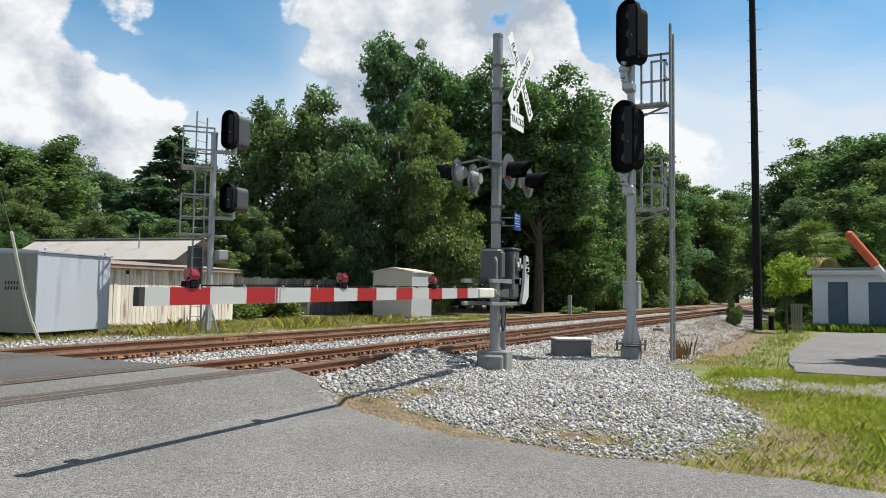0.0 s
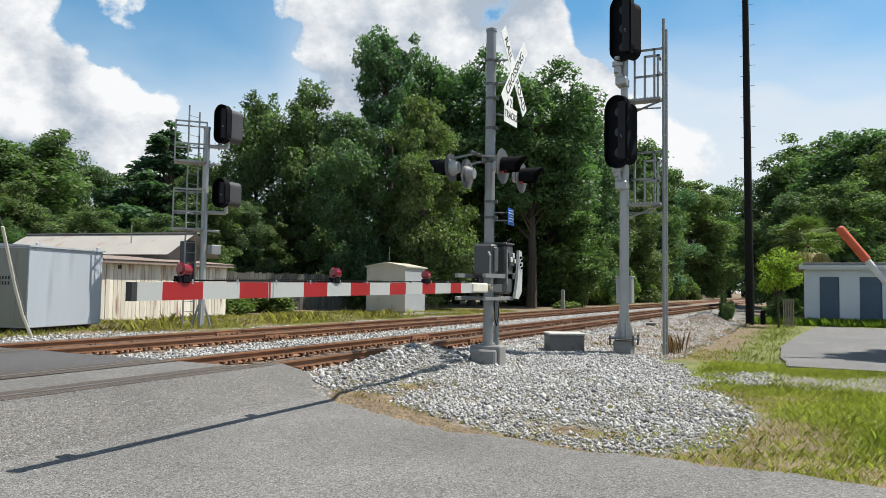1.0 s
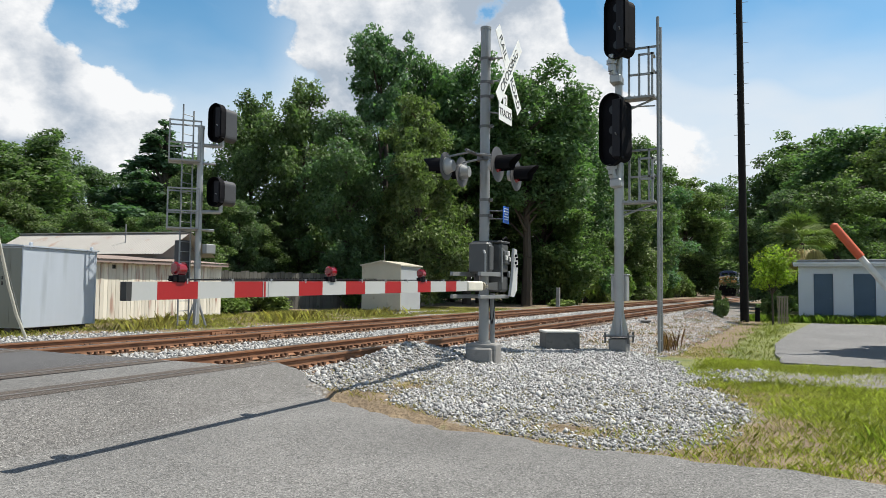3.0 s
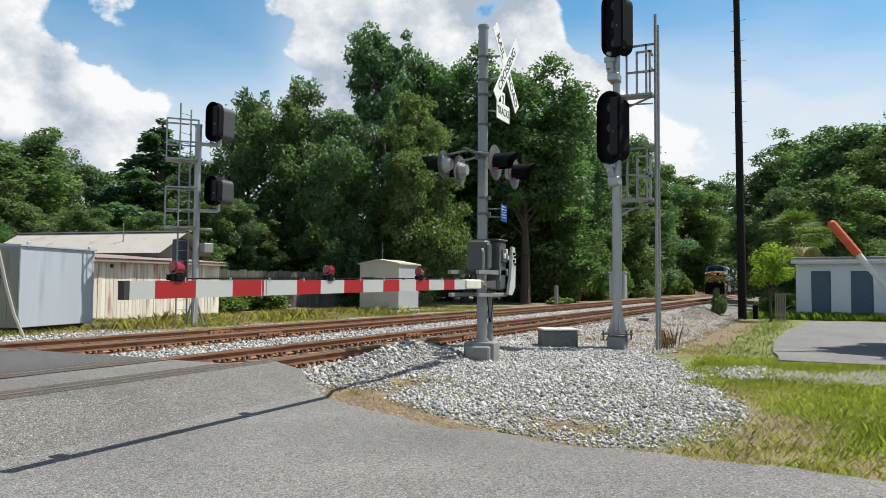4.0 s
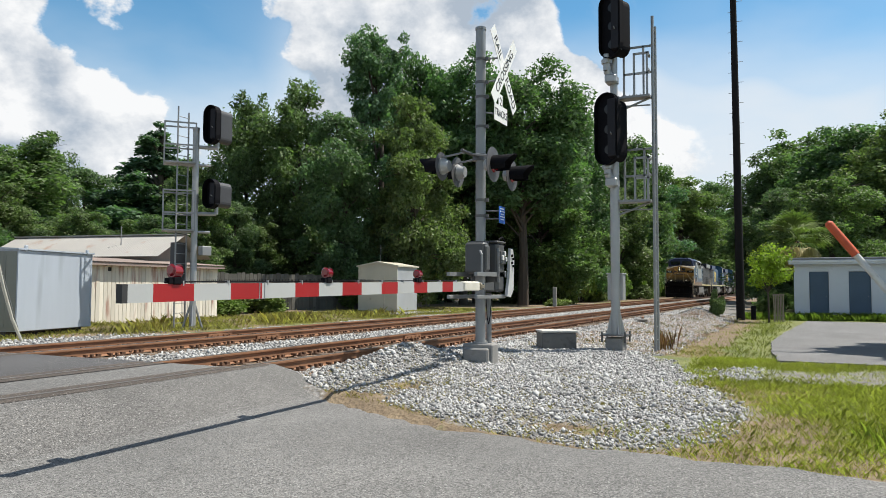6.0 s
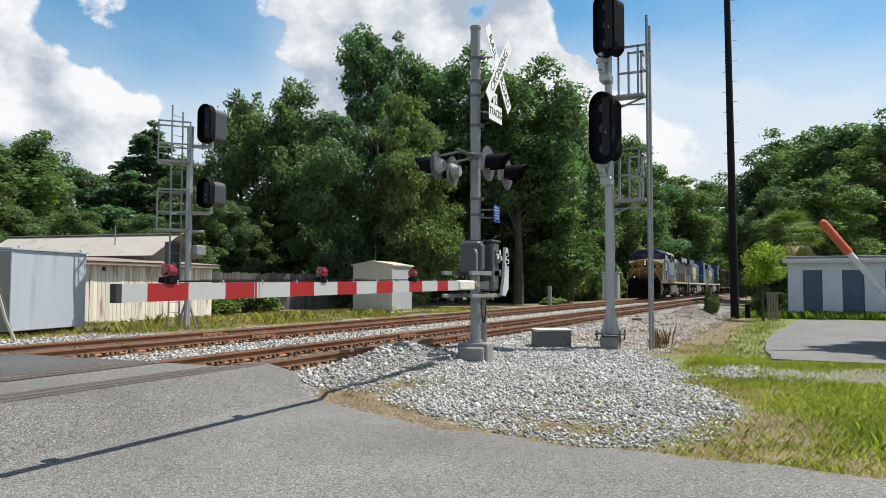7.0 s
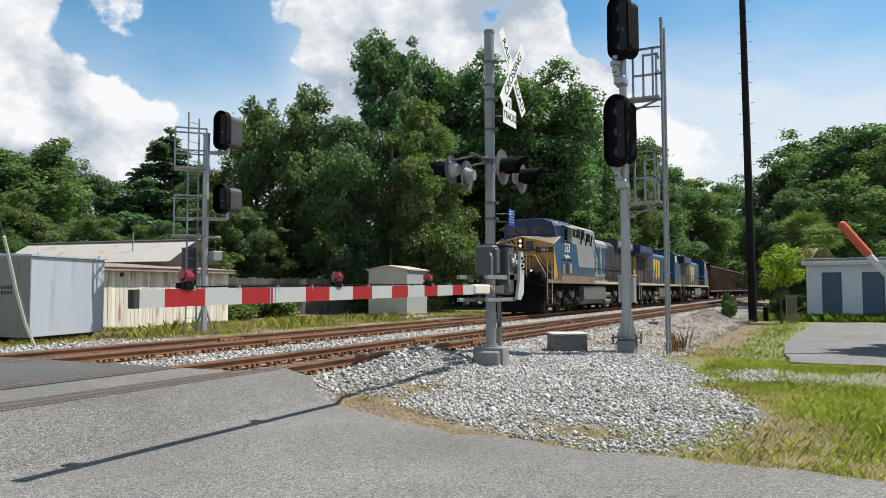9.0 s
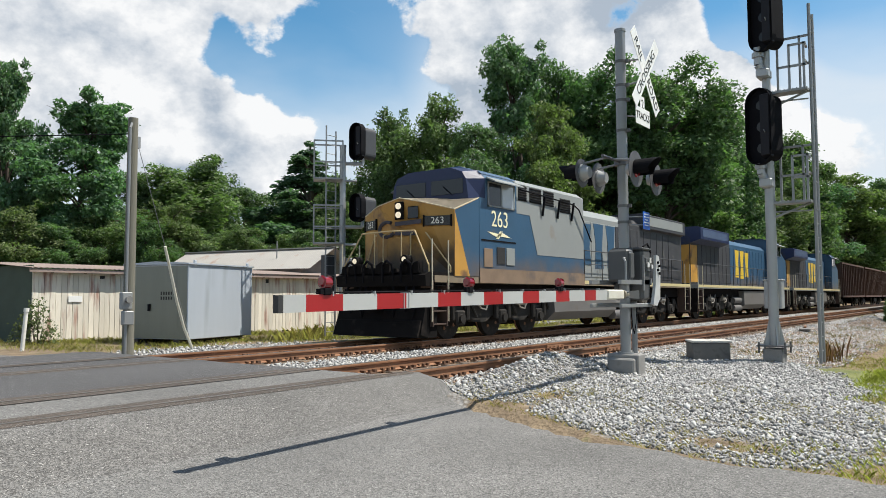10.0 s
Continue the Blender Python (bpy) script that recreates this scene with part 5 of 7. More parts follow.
RUSTTIN = lambda: mat("rusted metal roofing", (0.32, 0.25, 0.22), 0.7, 0.2, 0.3, 1.0, 20, 0.15, (0.42, 0.38, 0.34), 0.2, 1.5)


def corrugated(x0, x1, y0, z0, y1, z1, pitch=0.16, depth=0.025, thick=0.012):
    """Roofing sheet from an eave to a ridge, with waves along x."""
    n = max(4, int((x1 - x0) / pitch * 4))
    bm = bmesh.new()
    rows = []
    for dz in (0, -thick):
        for y, z in ((y0, z0), (y1, z1)):
            rows.append([bm.verts.new((x0 + (x1 - x0) * i / n, y, z + dz + depth * (0, 1, 0, -1)[i % 4])) for i in range(n + 1)])
    for i in range(n):
        bm.faces.new((rows[0][i], rows[0][i + 1], rows[1][i + 1], rows[1][i]))
        bm.faces.new((rows[2][i + 1], rows[2][i], rows[3][i], rows[3][i + 1]))
        bm.faces.new((rows[0][i + 1], rows[0][i], rows[2][i], rows[2][i + 1]))
    return bm


def build_board_shed():
    s = thing("board_shed", pose(0, 0, 0), "long low shed of peeling white boards with rusty roof", "shed")
    x0, x1, y0, y1, h = 10.15, 24.4, 22.6, 26.0, 1.98
    # Darkness of the shed's inside is put into this near-black colour.
    dark = mat("shade-black shed inside", (0.05, 0.05, 0.045), 0.9)
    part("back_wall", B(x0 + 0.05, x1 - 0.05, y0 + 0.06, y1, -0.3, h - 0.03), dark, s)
    part("end_wall", B(x0 - 0.01, x0 + 0.04, y0 + 0.03, y1, -0.3, h + 0.1), mat("dark green boards", (0.045, 0.07, 0.05), 0.8, 0, 0.25, 2, 30, 0.3), s, "dark green end wall")
    part("top_rail", B(x0, x1, y0 - 0.04, y0 + 0.02, h - 0.18, h - 0.04), PLANK(), s)
    roof = part("roof", corrugated(x0 - 0.25, x1 + 0.2, y0 - 0.3, h + 0.02, y1 + 0.1, h + 0.3, 0.16, 0.012), RUSTTIN(), s, "rusty corrugated roof")
    part("fascia", B(x0 - 0.2, x1 + 0.15, y0 - 0.27, y0 - 0.24, h - 0.12, h - 0.02), RUSTTIN(), roof)
    part("notice", B(11.2, 11.62, y0 - 0.05, y0 - 0.03, 0.98, 1.16), WHITE(), s, "small white notice with dark bars")
    rng = random.Random(4)
    # Raised dark plates paint the shade of open holes on the rail.
    for k in range(14):
        part("vent_hole_shade", B(x0 + 0.5 + k, x0 + 0.6 + k, y0 - 0.046, y0 - 0.04, h - 0.13, h - 0.08), dark, s)
    n = 84
    w = (x1 - x0) / n
    for k in range(n):
        a = x0 + k * w
        hole = rng.random() < 0.06
        top = h - 0.06 - (rng.uniform(0.1, 0.3) if hole else rng.uniform(0, 0.03))
        part("board", B(a + 0.008, a + w - 0.006, y0 - 0.02 + rng.uniform(-0.008, 0.008), y0 + 0.03, -0.28 + rng.uniform(0, 0.1), top), PLANK(), s)


build_board_shed()


def build_back_shed():
    s = thing("back_shed", pose(24.4, 25.0, 0, 0, 0, -80), "low building with a broad pale metal roof", "shed")
    part("body", B(-8.3, -0.1, -1.7, 1.7, -0.3, 2.36), mat("shaded grey boards", (0.20, 0.18, 0.16), 0.9, 0, 0.2, 2, 25, 0.3), s)
    part("gable", prism([(-1.7, 2.36), (1.7, 2.36), (0.0, 3.34)], "x", -0.2, -0.1), mat("shaded grey boards", (0.20, 0.18, 0.16), 0.9), s, "grey board gable")
    part("roof", corrugated(-8.8, 0.5, -1.95, 2.38, 0.0, 3.42, 0.13, 0.014), TIN(), s, "pale weathered metal roof")
    part("roof_back", corrugated(-8.8, 0.5, 1.95, 2.38, 0.02, 3.42, 0.13, 0.014), TIN(), s)
    part("ridge_cap", B(-8.85, 0.55, -0.16, 0.18, 3.40, 3.45), TIN(), s)
    part("vent_pipe", C((-2.2, -0.9, 2.8), (-2.2, -0.9, 3.75), 0.025, None, 8), STEEL(), s)


build_back_shed()


def build_hut():
    c = thing("relay_hut", pose(35.03, 19.7, -0.25, 0, 0, 3), "small beige metal relay hut with a shallow gable", "hut")
    beige, side = mat("beige enamel", (0.52, 0.49, 0.40), 0.55, 0.1, 0.1, 1.5, 30, 0.05, (0.36, 0.31, 0.24), 0.15), mat("pale metal side", (0.52, 0.55, 0.58), 0.45, 0.4, 0.08, 1.5)
    W, D, H = 2.6, 2.4, 2.5
    part("front", prism([(0, 0.08), (D, 0.08), (D, H), (D / 2, H + 0.2), (0, H)], "x", 0, 0.05), beige, c, "beige gable end")
    part("body", B(0.05, W, 0.012, D - 0.012, 0.08, H - 0.02, None, 0.01), side, c)
    part("roof", prism([(-0.08, H - 0.02), (D / 2, H + 0.2), (D + 0.08, H - 0.02), (D + 0.08, H + 0.05), (D / 2, H + 0.28), (-0.08, H + 0.05)], "x", -0.1, W + 0.1), beige, c, "shallow beige roof")
    part("door", B(-0.02, 0.0, 0.75, 1.75, 0.2, 2.05, None, 0.006), beige, c, "beige door")
    part("footing", B(-0.05, W + 0.05, -0.05, D + 0.05, -0.15, 0.08), CONCRETE(), c)
    part("aerial", C((0.6, D * 0.55, H + 0.1), (0.6, D * 0.55, H + 1.2), 0.012, None, 6), STEEL(), c)


build_hut()


def build_right_shed():
    s = thing("garage_shed", pose(0, 0, 0), "low pale blue-white shed with dark blue doors", "shed")
    x, y0, y1, h = 40.3, -9.5, 0.25, 2.42
    wall = mat("pale blue-white block paint", (0.58, 0.62, 0.68), 0.75, 0, 0.07, 1.0, 30, 0.12, (0.42, 0.44, 0.46), 0.15, 1.0)
    door = mat("slate blue door paint", (0.062, 0.105, 0.160), 0.6, 0, 0.12, 1.5, 30, 0.08)
    doors = [(-1.27, -0.42), (-3.05, -2.12), (-4.8, -3.9), (-6.6, -5.7), (-8.4, -7.5)]
    edges = [y1] + [v for a, b in doors for v in (b, a)] + [y0]
    for k in range(0, len(edges), 2):
        part("pier", B(x, x + 0.2, edges[k + 1], edges[k], -0.45, 1.95), wall, s, "pale painted wall pier")
    part("lintel", B(x, x + 0.2, y0, y1, 1.95, h), wall, s)
    part("side_wall", B(x + 0.2, x + 5.5, y1 - 0.2, y1, -0.45, h), wall, s)
    part("back_wall", B(x + 5.5, x + 5.7, y0, y1, -0.45, h), wall, s)
    part("far_wall", B(x + 0.2, x + 5.5, y0, y0 + 0.2, -0.45, h), wall, s)
    part("roof", B(x - 0.35, x + 5.9, y0 - 0.2, y1 + 0.3, h + 0.10, h + 0.2, None, 0.02), mat("grey roof edge", (0.20, 0.21, 0.23), 0.7), s, "flat grey roof")
    part("eaves_board", B(x - 0.3, x - 0.24, y0 - 0.15, y1 + 0.22, h - 0.12, h + 0.10), wall, s)
    part("gutter", B(x - 0.36, x - 0.302, y0 - 0.15, y1 + 0.22, h - 0.02, h + 0.06), mat("pale gutter", (0.66, 0.68, 0.7), 0.5), s)
    for a, b in doors:
        d = part("door", B(x + 0.07, x + 0.12, a + 0.01, b - 0.01, -0.40, 1.94), door, s, "dark slate blue door")
        part("door_handle", C((x + 0.06, a + 0.12, 0.75), (x + 0.0, a + 0.12, 0.75), 0.02, None, 8), STEEL(), d)
    f = thing("wooden_gate", pose(36.1, 0.62, -0.42), "short weathered picket gate of grey slats", "fence")
    for k in range(7):
        part("slat", B(-0.015, 0.015, 0.02 + k * 0.065, 0.06 + k * 0.065, 0.05, 1.25 + 0.03 * math.sin(k * 2)), mat("weathered grey slats", (0.26, 0.22, 0.17), 0.9, 0, 0.2, 4, 30, 0.3, each=0.15), f)
    for z in (0.3, 1.22):
        part("rail", B(0.016, 0.05, 0.0, 0.48, z, z + 0.07), mat("weathered grey slats", (0.26, 0.22, 0.17), 0.9), f)


build_right_shed()


def build_fence():
    f = thing("board_fence", pose(25.0, 29.2, -0.3, 0, 0, -18), "old dark grey board fence in front of the trees", "fence")
    wood = mat("old grey fence boards", (0.12, 0.115, 0.10), 0.9, 0, 0.25, 2, 30, 0.3, (0.06, 0.07, 0.04), 0.2, 2, each=0.2)
    rng = random.Random(8)
    for z in (0.4, 1.6):
        part("rail", B(0, 21, 0.03, 0.08, z, z + 0.09), wood, f)
    for k in range(84):
        h = 2.15 + rng.uniform(-0.06, 0.05)
        part("slat", B(k * 0.25 + 0.008, k * 0.25 + 0.242, -0.012 + rng.uniform(-0.006, 0.006), 0.02, 0, h), wood, f)


build_fence()


def build_shade_tree():
    """Unseen tree, added out of view to throw a shadow on the paving."""
    t = tree_model("a", 77, 44000, 0.17)
    tagged(t, "added out-of-view tree that shades the paving", "tree")
    t.matrix_basis = pose(22.4, -5.2, -0.35)
    t.scale = (1.0, 1.0, 0.95)


build_shade_tree()

# ---------------------------------------------------------------- train
SPEED, FRONT_AT_END = 18.2, 13.4
Y_TRAIN = 12.30
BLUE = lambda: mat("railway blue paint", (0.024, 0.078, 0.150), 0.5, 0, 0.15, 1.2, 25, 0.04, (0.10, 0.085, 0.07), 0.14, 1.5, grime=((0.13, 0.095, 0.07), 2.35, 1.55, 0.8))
NAVY = lambda: mat("dark blue cab paint", (0.008, 0.018, 0.07), 0.45, 0, 0.2, 1.2, 25, 0.04)
GREY = lambda: mat("railway grey paint", (0.245, 0.262, 0.26), 0.5, 0, 0.1, 1.0, 25, 0.05, (0.22, 0.19, 0.16), 0.16, 1.5)
YELLOW = lambda: mat("weathered yellow paint", (0.46, 0.245, 0.045), 0.5, 0, 0.18, 1.5, 25, 0.06, (0.17, 0.09, 0.04), 0.30, 1.8)
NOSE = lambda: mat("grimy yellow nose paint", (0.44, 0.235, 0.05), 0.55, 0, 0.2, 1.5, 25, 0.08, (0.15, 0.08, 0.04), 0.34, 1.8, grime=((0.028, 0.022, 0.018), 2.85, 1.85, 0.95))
SOOT = lambda: mat("sooty underframe", (0.009, 0.008, 0.008), 0.9, 0, 0.4, 3, 30, 0.25, (0.03, 0.025, 0.022), 0.2, shine=0.1)
TRUCK = lambda: mat("dusty truck steel", (0.028, 0.026, 0.024), 0.8, 0.05, 0.35, 3, 30, 0.3, (0.09, 0.075, 0.06), 0.2, 3, shine=0.2)
TANK = lambda: mat("dusty grey tank", (0.13, 0.125, 0.12), 0.6, 0.1, 0.15, 1, 25, 0.1, (0.12, 0.10, 0.085), 0.2, 1.2)
GLASS = lambda: mat("dark cab glass", (0.008, 0.012, 0.018), 0.06, 0, 0.1, 2, 10, 0)
SPINNERS = []


def wheelset(parent, x, r=0.53):
    w = part("wheelset", C((0, -0.82, 0), (0, -0.69, 0), r, C((0, 0.69, 0), (0, 0.82, 0), r, C((0, -0.9, 0), (0, 0.9, 0), 0.09, None, 10), 26), 26), TRUCK(), parent, "steel wheels on an axle")
    for s in (-1, 1):
        bm = C((0, s * 0.66, 0), (0, s * 0.69, 0), r + 0.028, None, 26)
        for k in range(4):
            a = k * math.pi / 2
            C((0.3 * math.cos(a), s * 0.82, 0.3 * math.sin(a)), (0.3 * math.cos(a), s * 0.835, 0.3 * math.sin(a)), 0.05, bm, 6)
        part("flange", bm, RUST(), w)
    w.matrix_local = pose(x, 0, r)
    SPINNERS.append((w, x, r))
    return w


def truck(parent, x0, axles, r=0.53):
    xs = [x0 + a for a in axles]
    for s in (-1, 1):
        y0, y1 = sorted((s * 0.98, s * 1.14))
        lo, hi = xs[0] - 0.45, xs[-1] + 0.45
        pts = [(lo, 0.62), (lo + 0.1, 0.80)]
        for a, b in zip(xs, xs[1:]):
            m = (a + b) / 2
            pts += [(a + 0.35, 0.95), (m - 0.3, 1.02), (m + 0.3, 1.02), (b - 0.35, 0.95)]
        pts += [(hi - 0.1, 0.80), (hi, 0.62)]
        low = []
        for b, a in list(zip(xs, xs[1:]))[::-1]:
            m = (a + b) / 2
            low += [(a - 0.35, 0.62), (m + 0.3, 0.42), (m - 0.3, 0.42), (b + 0.35, 0.62)]
        frame_part = part("truck_frame", prism(pts + low, "y", y0, y1), TRUCK(), parent, "dusty cast truck frame")
        for a in xs:
            bm = B(a - 0.20, a + 0.20, *sorted((s * 1.14, s * 1.26)), r - 0.18, r + 0.22, None, 0.04)
            C((a, s * 1.26, r), (a, s * 1.33, r), 0.12, bm, 12)
            part("axle_box", bm, TRUCK(), frame_part)
            for d in (-0.32, 0.32):
                part("spring", C((a + d, s * 1.2, 0.5), (a + d, s * 1.2, 0.98), 0.075, None, 8), TRUCK(), frame_part)
            part("brake_hanger", C((a + 0.45, s * 1.22, 0.95), (a + 0.75, s * 1.22, 0.55), 0.04, None, 6), TRUCK(), frame_part)
            part("damper", C((a - 0.2, s * 1.24, 0.9), (a - 0.6, s * 1.24, 1.1), 0.03, None, 6), TRUCK(), frame_part)
        pale = mat("dusty pale pipes", (0.28, 0.26, 0.23), 0.6, 0.3, 0.2)
        for a, b in zip(xs, xs[1:]):
            m = (a + b) / 2
            part("brake_cylinder", C((m - 0.2, s * 1.2, 0.95), (m + 0.25, s * 1.2, 0.95), 0.11, None, 10), pale, frame_part)
            part("air_pipe", sweep([(m - 0.5, s * 1.28, 1.15), (m - 0.2, s * 1.30, 0.8), (m + 0.1, s * 1.28, 0.75), (m + 0.3, s * 1.28, 1.15)], 0.022, None, 5), pale, frame_part, "pale air pipe")
    for a in xs:
        wheelset(parent, a, r)


def handrail(parent, x0, x1, side, z, step=1.25, h=1.0, y=1.47):
    """One stretch of side railing: posts and a top bar."""
    bm = bmesh.new()
    n = max(2, int((x1 - x0) / step) + 1)
    for k in range(n):
        x = x0 + (x1 - x0) * k / (n - 1)
        C((x, side * y, z), (x, side * y, z + h), 0.018, bm, 6)
    C((x0, side * y, z + h), (x1, side * y, z + h), 0.018, bm, 6)
    C((x0, side * y, z + h * 0.55), (x1, side * y, z + h * 0.55), 0.012, bm, 6)
    return part("handrail", bm, mat("dark railing", (0.05, 0.05, 0.05), 0.5), parent, "side handrail")


def steps(parent, x, side):
    brown, pale = mat("brown step well", (0.07, 0.045, 0.035), 0.7), mat("pale grab rails", (0.55, 0.5, 0.38), 0.5)
    well = part("step_well", B(x - 0.30, x + 0.30, *sorted((side * 1.12, side * 1.17)), 0.38, 1.5), brown, parent, "brown side step well")
    for k in range(4):
        part("step", B(x - 0.28, x + 0.28, *sorted((side * 1.18, side * 1.48)), 0.42 + 0.32 * k, 0.45 + 0.32 * k), brown, well)
    for dx in (-0.29, 0.29):
        part("step_cheek", B(x + dx - 0.012, x + dx + 0.012, *sorted((side * 1.18, side * 1.50)), 0.38, 1.5), brown, well)
    for dx in (-0.33, 0.33):
        part("grab_rail", sweep([(x + dx, side * 1.5, 0.5), (x + dx, side * 1.5, 2.5)], 0.018), pale, parent, "pale grab rail")


def locomotive(lead, label, lettered=True):
    """A six-axle diesel, 20 m over couplers; its nose points to -x and its origin lies at the front coupler on the rails."""
    u = thing("locomotive", pose(0, 0, 0), label, "locomotive", "train")
    L = 20.0
    part("underframe", B(0.9, L - 0.7, -1.15, 1.15, 1.05, 1.45), SOOT(), u, "dark underframe")
    deck = part("deck", B(0.75, L - 0.55, -1.50, 1.50, 1.45, 1.62), GREY() if not lead else mat("grimy sill", (0.20, 0.16, 0.11), 0.7, 0, 0.2, 2, 25, 0.1, (0.08, 0.06, 0.05), 0.25), u, "walkway deck")
    for s in (-1, 1):
        y0, y1 = sorted((s * 1.503, s * 1.509))
        part("sill_stripe", B(8.6 if lead else 0.8, L - 0.6, y0, y1, 1.50, 1.615), mat("dirty pale yellow stripe", (0.55, 0.47, 0.24), 0.6, 0, 0.15, 2, 25, 0.05, (0.2, 0.16, 0.1), 0.2), deck, "pale yellow sill stripe")
    for x in (0.0, L):
        d = 1 if x == 0 else -1
        part("coupler", B(*sorted((x, x + d * 0.9)), -0.14, 0.14, 0.72, 1.02, None, 0.03), SOOT(), u, "knuckle coupler")
    # pilot with plough
    part("pilot", prism([(0.62, 0.12), (0.30, 0.20), (0.52, 1.0), (0.75, 1.45), (0.95, 1.45), (0.95, 0.12)], "y", -1.42, 1.42), SOOT(), u, "black snow plough pilot")
    part("rear_pilot", B(L - 0.75, L - 0.55, -1.42, 1.42, 0.35, 1.45), SOOT(), u)
    truck(u, 2.2, (0.0, 2.05, 4.1))
    truck(u, 13.6, (0.0, 2.05, 4.1))
    for x0 in (1.6, 13.0):
        part("traction_motors", B(x0, x0 + 5.3, -0.62, 0.62, 0.28, 1.06, None, 0.05), SOOT(), u, "sooty motor housings between the wheels")
    part("plough_blade", prism([(0.60, 0.10), (0.20, 0.14), (0.34, 0.52), (0.60, 0.60)], "y", -1.38, 1.38), SOOT(), u, "black plough blade")
    # fuel tank
    pts = [(-1.42, 1.35), (-1.45, 0.62), (-1.15, 0.36), (1.15, 0.36), (1.45, 0.62), (1.42, 1.35)]
    tank = part("fuel_tank", prism(pts, "x", 6.9, 11.5), TANK(), u, "grey dusty fuel tank")
    for s in (-1, 1):
        for k in range(2):
            part("air_reservoir", C((11.65 + 0 * k, s * 1.2, 0.85 - 0.4 * k), (13.0, s * 1.2, 0.85 - 0.4 * k), 0.17, None, 14), TANK(), u, "grey air reservoir", True)
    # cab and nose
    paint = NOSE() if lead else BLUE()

    def shell(rings):
        """Closed skin over rings of equally many points."""
        bm = bmesh.new()
        rows = [[bm.verts.new(p) for p in ring] for ring in rings]
        n = len(rows[0])
        for r0, r1 in zip(rows, rows[1:]):
            for k in range(n):
                bm.faces.new((r0[k], r0[(k + 1) % n], r1[(k + 1) % n], r1[k]))
        bm.faces.new(rows[0][::-1])
        bm.faces.new(rows[-1])
        return bm

    # blunt nose: flat middle, swept-back cheeks, gabled top that rises to the windscreen
    front = [(1.55, -1.50, 1.62), (1.22, -0.75, 1.62), (1.22, 0.75, 1.62), (1.55, 1.50, 1.62), (1.55, 1.50, 3.30), (1.22, 0.75, 3.50), (1.20, 0.0, 3.66), (1.22, -0.75, 3.50), (1.55, -1.50, 3.30)]
    back = [(2.66, y, 1.62 if z < 2 else 3.70 + 0.08 * (1 - abs(y) / 1.5)) for _, y, z in front]
    nose = part("nose", shell([front, back]), paint, u, "wide blunt nose with swept-back cheeks")
    bm = bmesh.new()
    lift = Vector((0, 0, 0.006))
    for k in range(4, 8):
        q = [Vector(front[k]), Vector(front[k + 1]), Vector(back[k + 1]), Vector(back[k])]
        bm.faces.new([bm.verts.new(v + lift) for v in q])
    bmesh.ops.solidify(bm, geom=bm.faces[:], thickness=0.004)
    part("nose_top", bm, mat("tan nose top paint", (0.30, 0.26, 0.20), 0.7, 0, 0.2, 2, 25, 0.08, (0.16, 0.12, 0.09), 0.2) if lead else BLUE(), nose, "tan top of the nose")
    edge = mat("pale worn edge", (0.60, 0.52, 0.36), 0.6)
    if lead:
        part("nose_edge", sweep([Vector(front[k]) + Vector((-0.006, 0, 0.006)) for k in range(4, 9)], 0.016, None, 5), edge, nose, "pale worn edge strip")
        for k in (4, 8):
            part("nose_edge", sweep([front[k], back[k]], 0.016, None, 5), edge, nose, "pale worn edge strip")
    ring = [(-1.52, 1.62), (1.52, 1.62), (1.52, 4.26), (1.28, 4.50), (0.75, 4.62), (-0.75, 4.62), (-1.28, 4.50), (-1.52, 4.26)]
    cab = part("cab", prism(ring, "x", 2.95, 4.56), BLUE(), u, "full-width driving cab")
    low_ring = [(-1.52, 1.62), (1.52, 1.62), (1.52, 3.72), (-1.52, 3.72)]
    part("cab_shoulder", prism(low_ring, "x", 2.665, 2.949), BLUE(), cab)
    slim = [(-1.34, 3.60), (1.34, 3.60), (1.24, 4.22), (1.12, 4.42), (0.72, 4.56), (-0.72, 4.56), (-1.12, 4.42), (-1.24, 4.22)]
    full = [(-1.515, 3.60)] + [(1.515, 3.60)] + ring[2:]
    part("cab_front", shell([[(2.45, y, z) for y, z in slim], [(2.96, y, z - 0.004) for y, z in full]]), NAVY(), cab, "dark blue windscreen surround")
    for y0, y1 in ((-1.15, -0.10), (0.10, 1.15)):
        part("windscreen", B(2.432, 2.446, y0, y1, 3.84, 4.24, None, 0.004), GLASS(), cab, "dark windscreen pane")
        part("wiper", C((2.42, (y0 + y1) / 2 - 0.2, 3.80), (2.42, (y0 + y1) / 2 + 0.12, 4.06), 0.012, None, 5), BLACK(), cab)
    part("roof_lid", prism([(-1.40, 4.40), (-0.72, 4.625), (0.72, 4.625), (1.40, 4.40), (1.40, 4.43), (0.72, 4.66), (-0.72, 4.66), (-1.40, 4.43)], "x", 2.9, 4.7), NAVY() if not lead else mat("sun-bleached blue roof", (0.16, 0.24, 0.38), 0.5, 0, 0.15, 2, 25, 0.05), cab, "faded blue roof panel")
    part("front_platform", prism([(0.44, 1.36), (0.40, 1.62), (0.55, 1.70), (1.54, 1.70), (1.54, 1.36)], "y", -1.48, 1.48), SOOT(), u, "black front platform")
    clutter = random.Random(6)
    for k in range(11):
        y, h, w = -1.2 + 0.24 * k + clutter.uniform(-0.06, 0.06), clutter.uniform(0.06, 0.34), clutter.uniform(0.08, 0.17)
        part("hose_bracket", prism([(y - w, 1.68), (y - w * 0.7, 1.68 + h), (y + w * 0.5, 1.68 + h * clutter.uniform(0.7, 1.1)), (y + w, 1.68)], "x", 0.44 + clutter.uniform(-0.04, 0.08), 0.60), SOOT(), u, "sooty hose bracket")
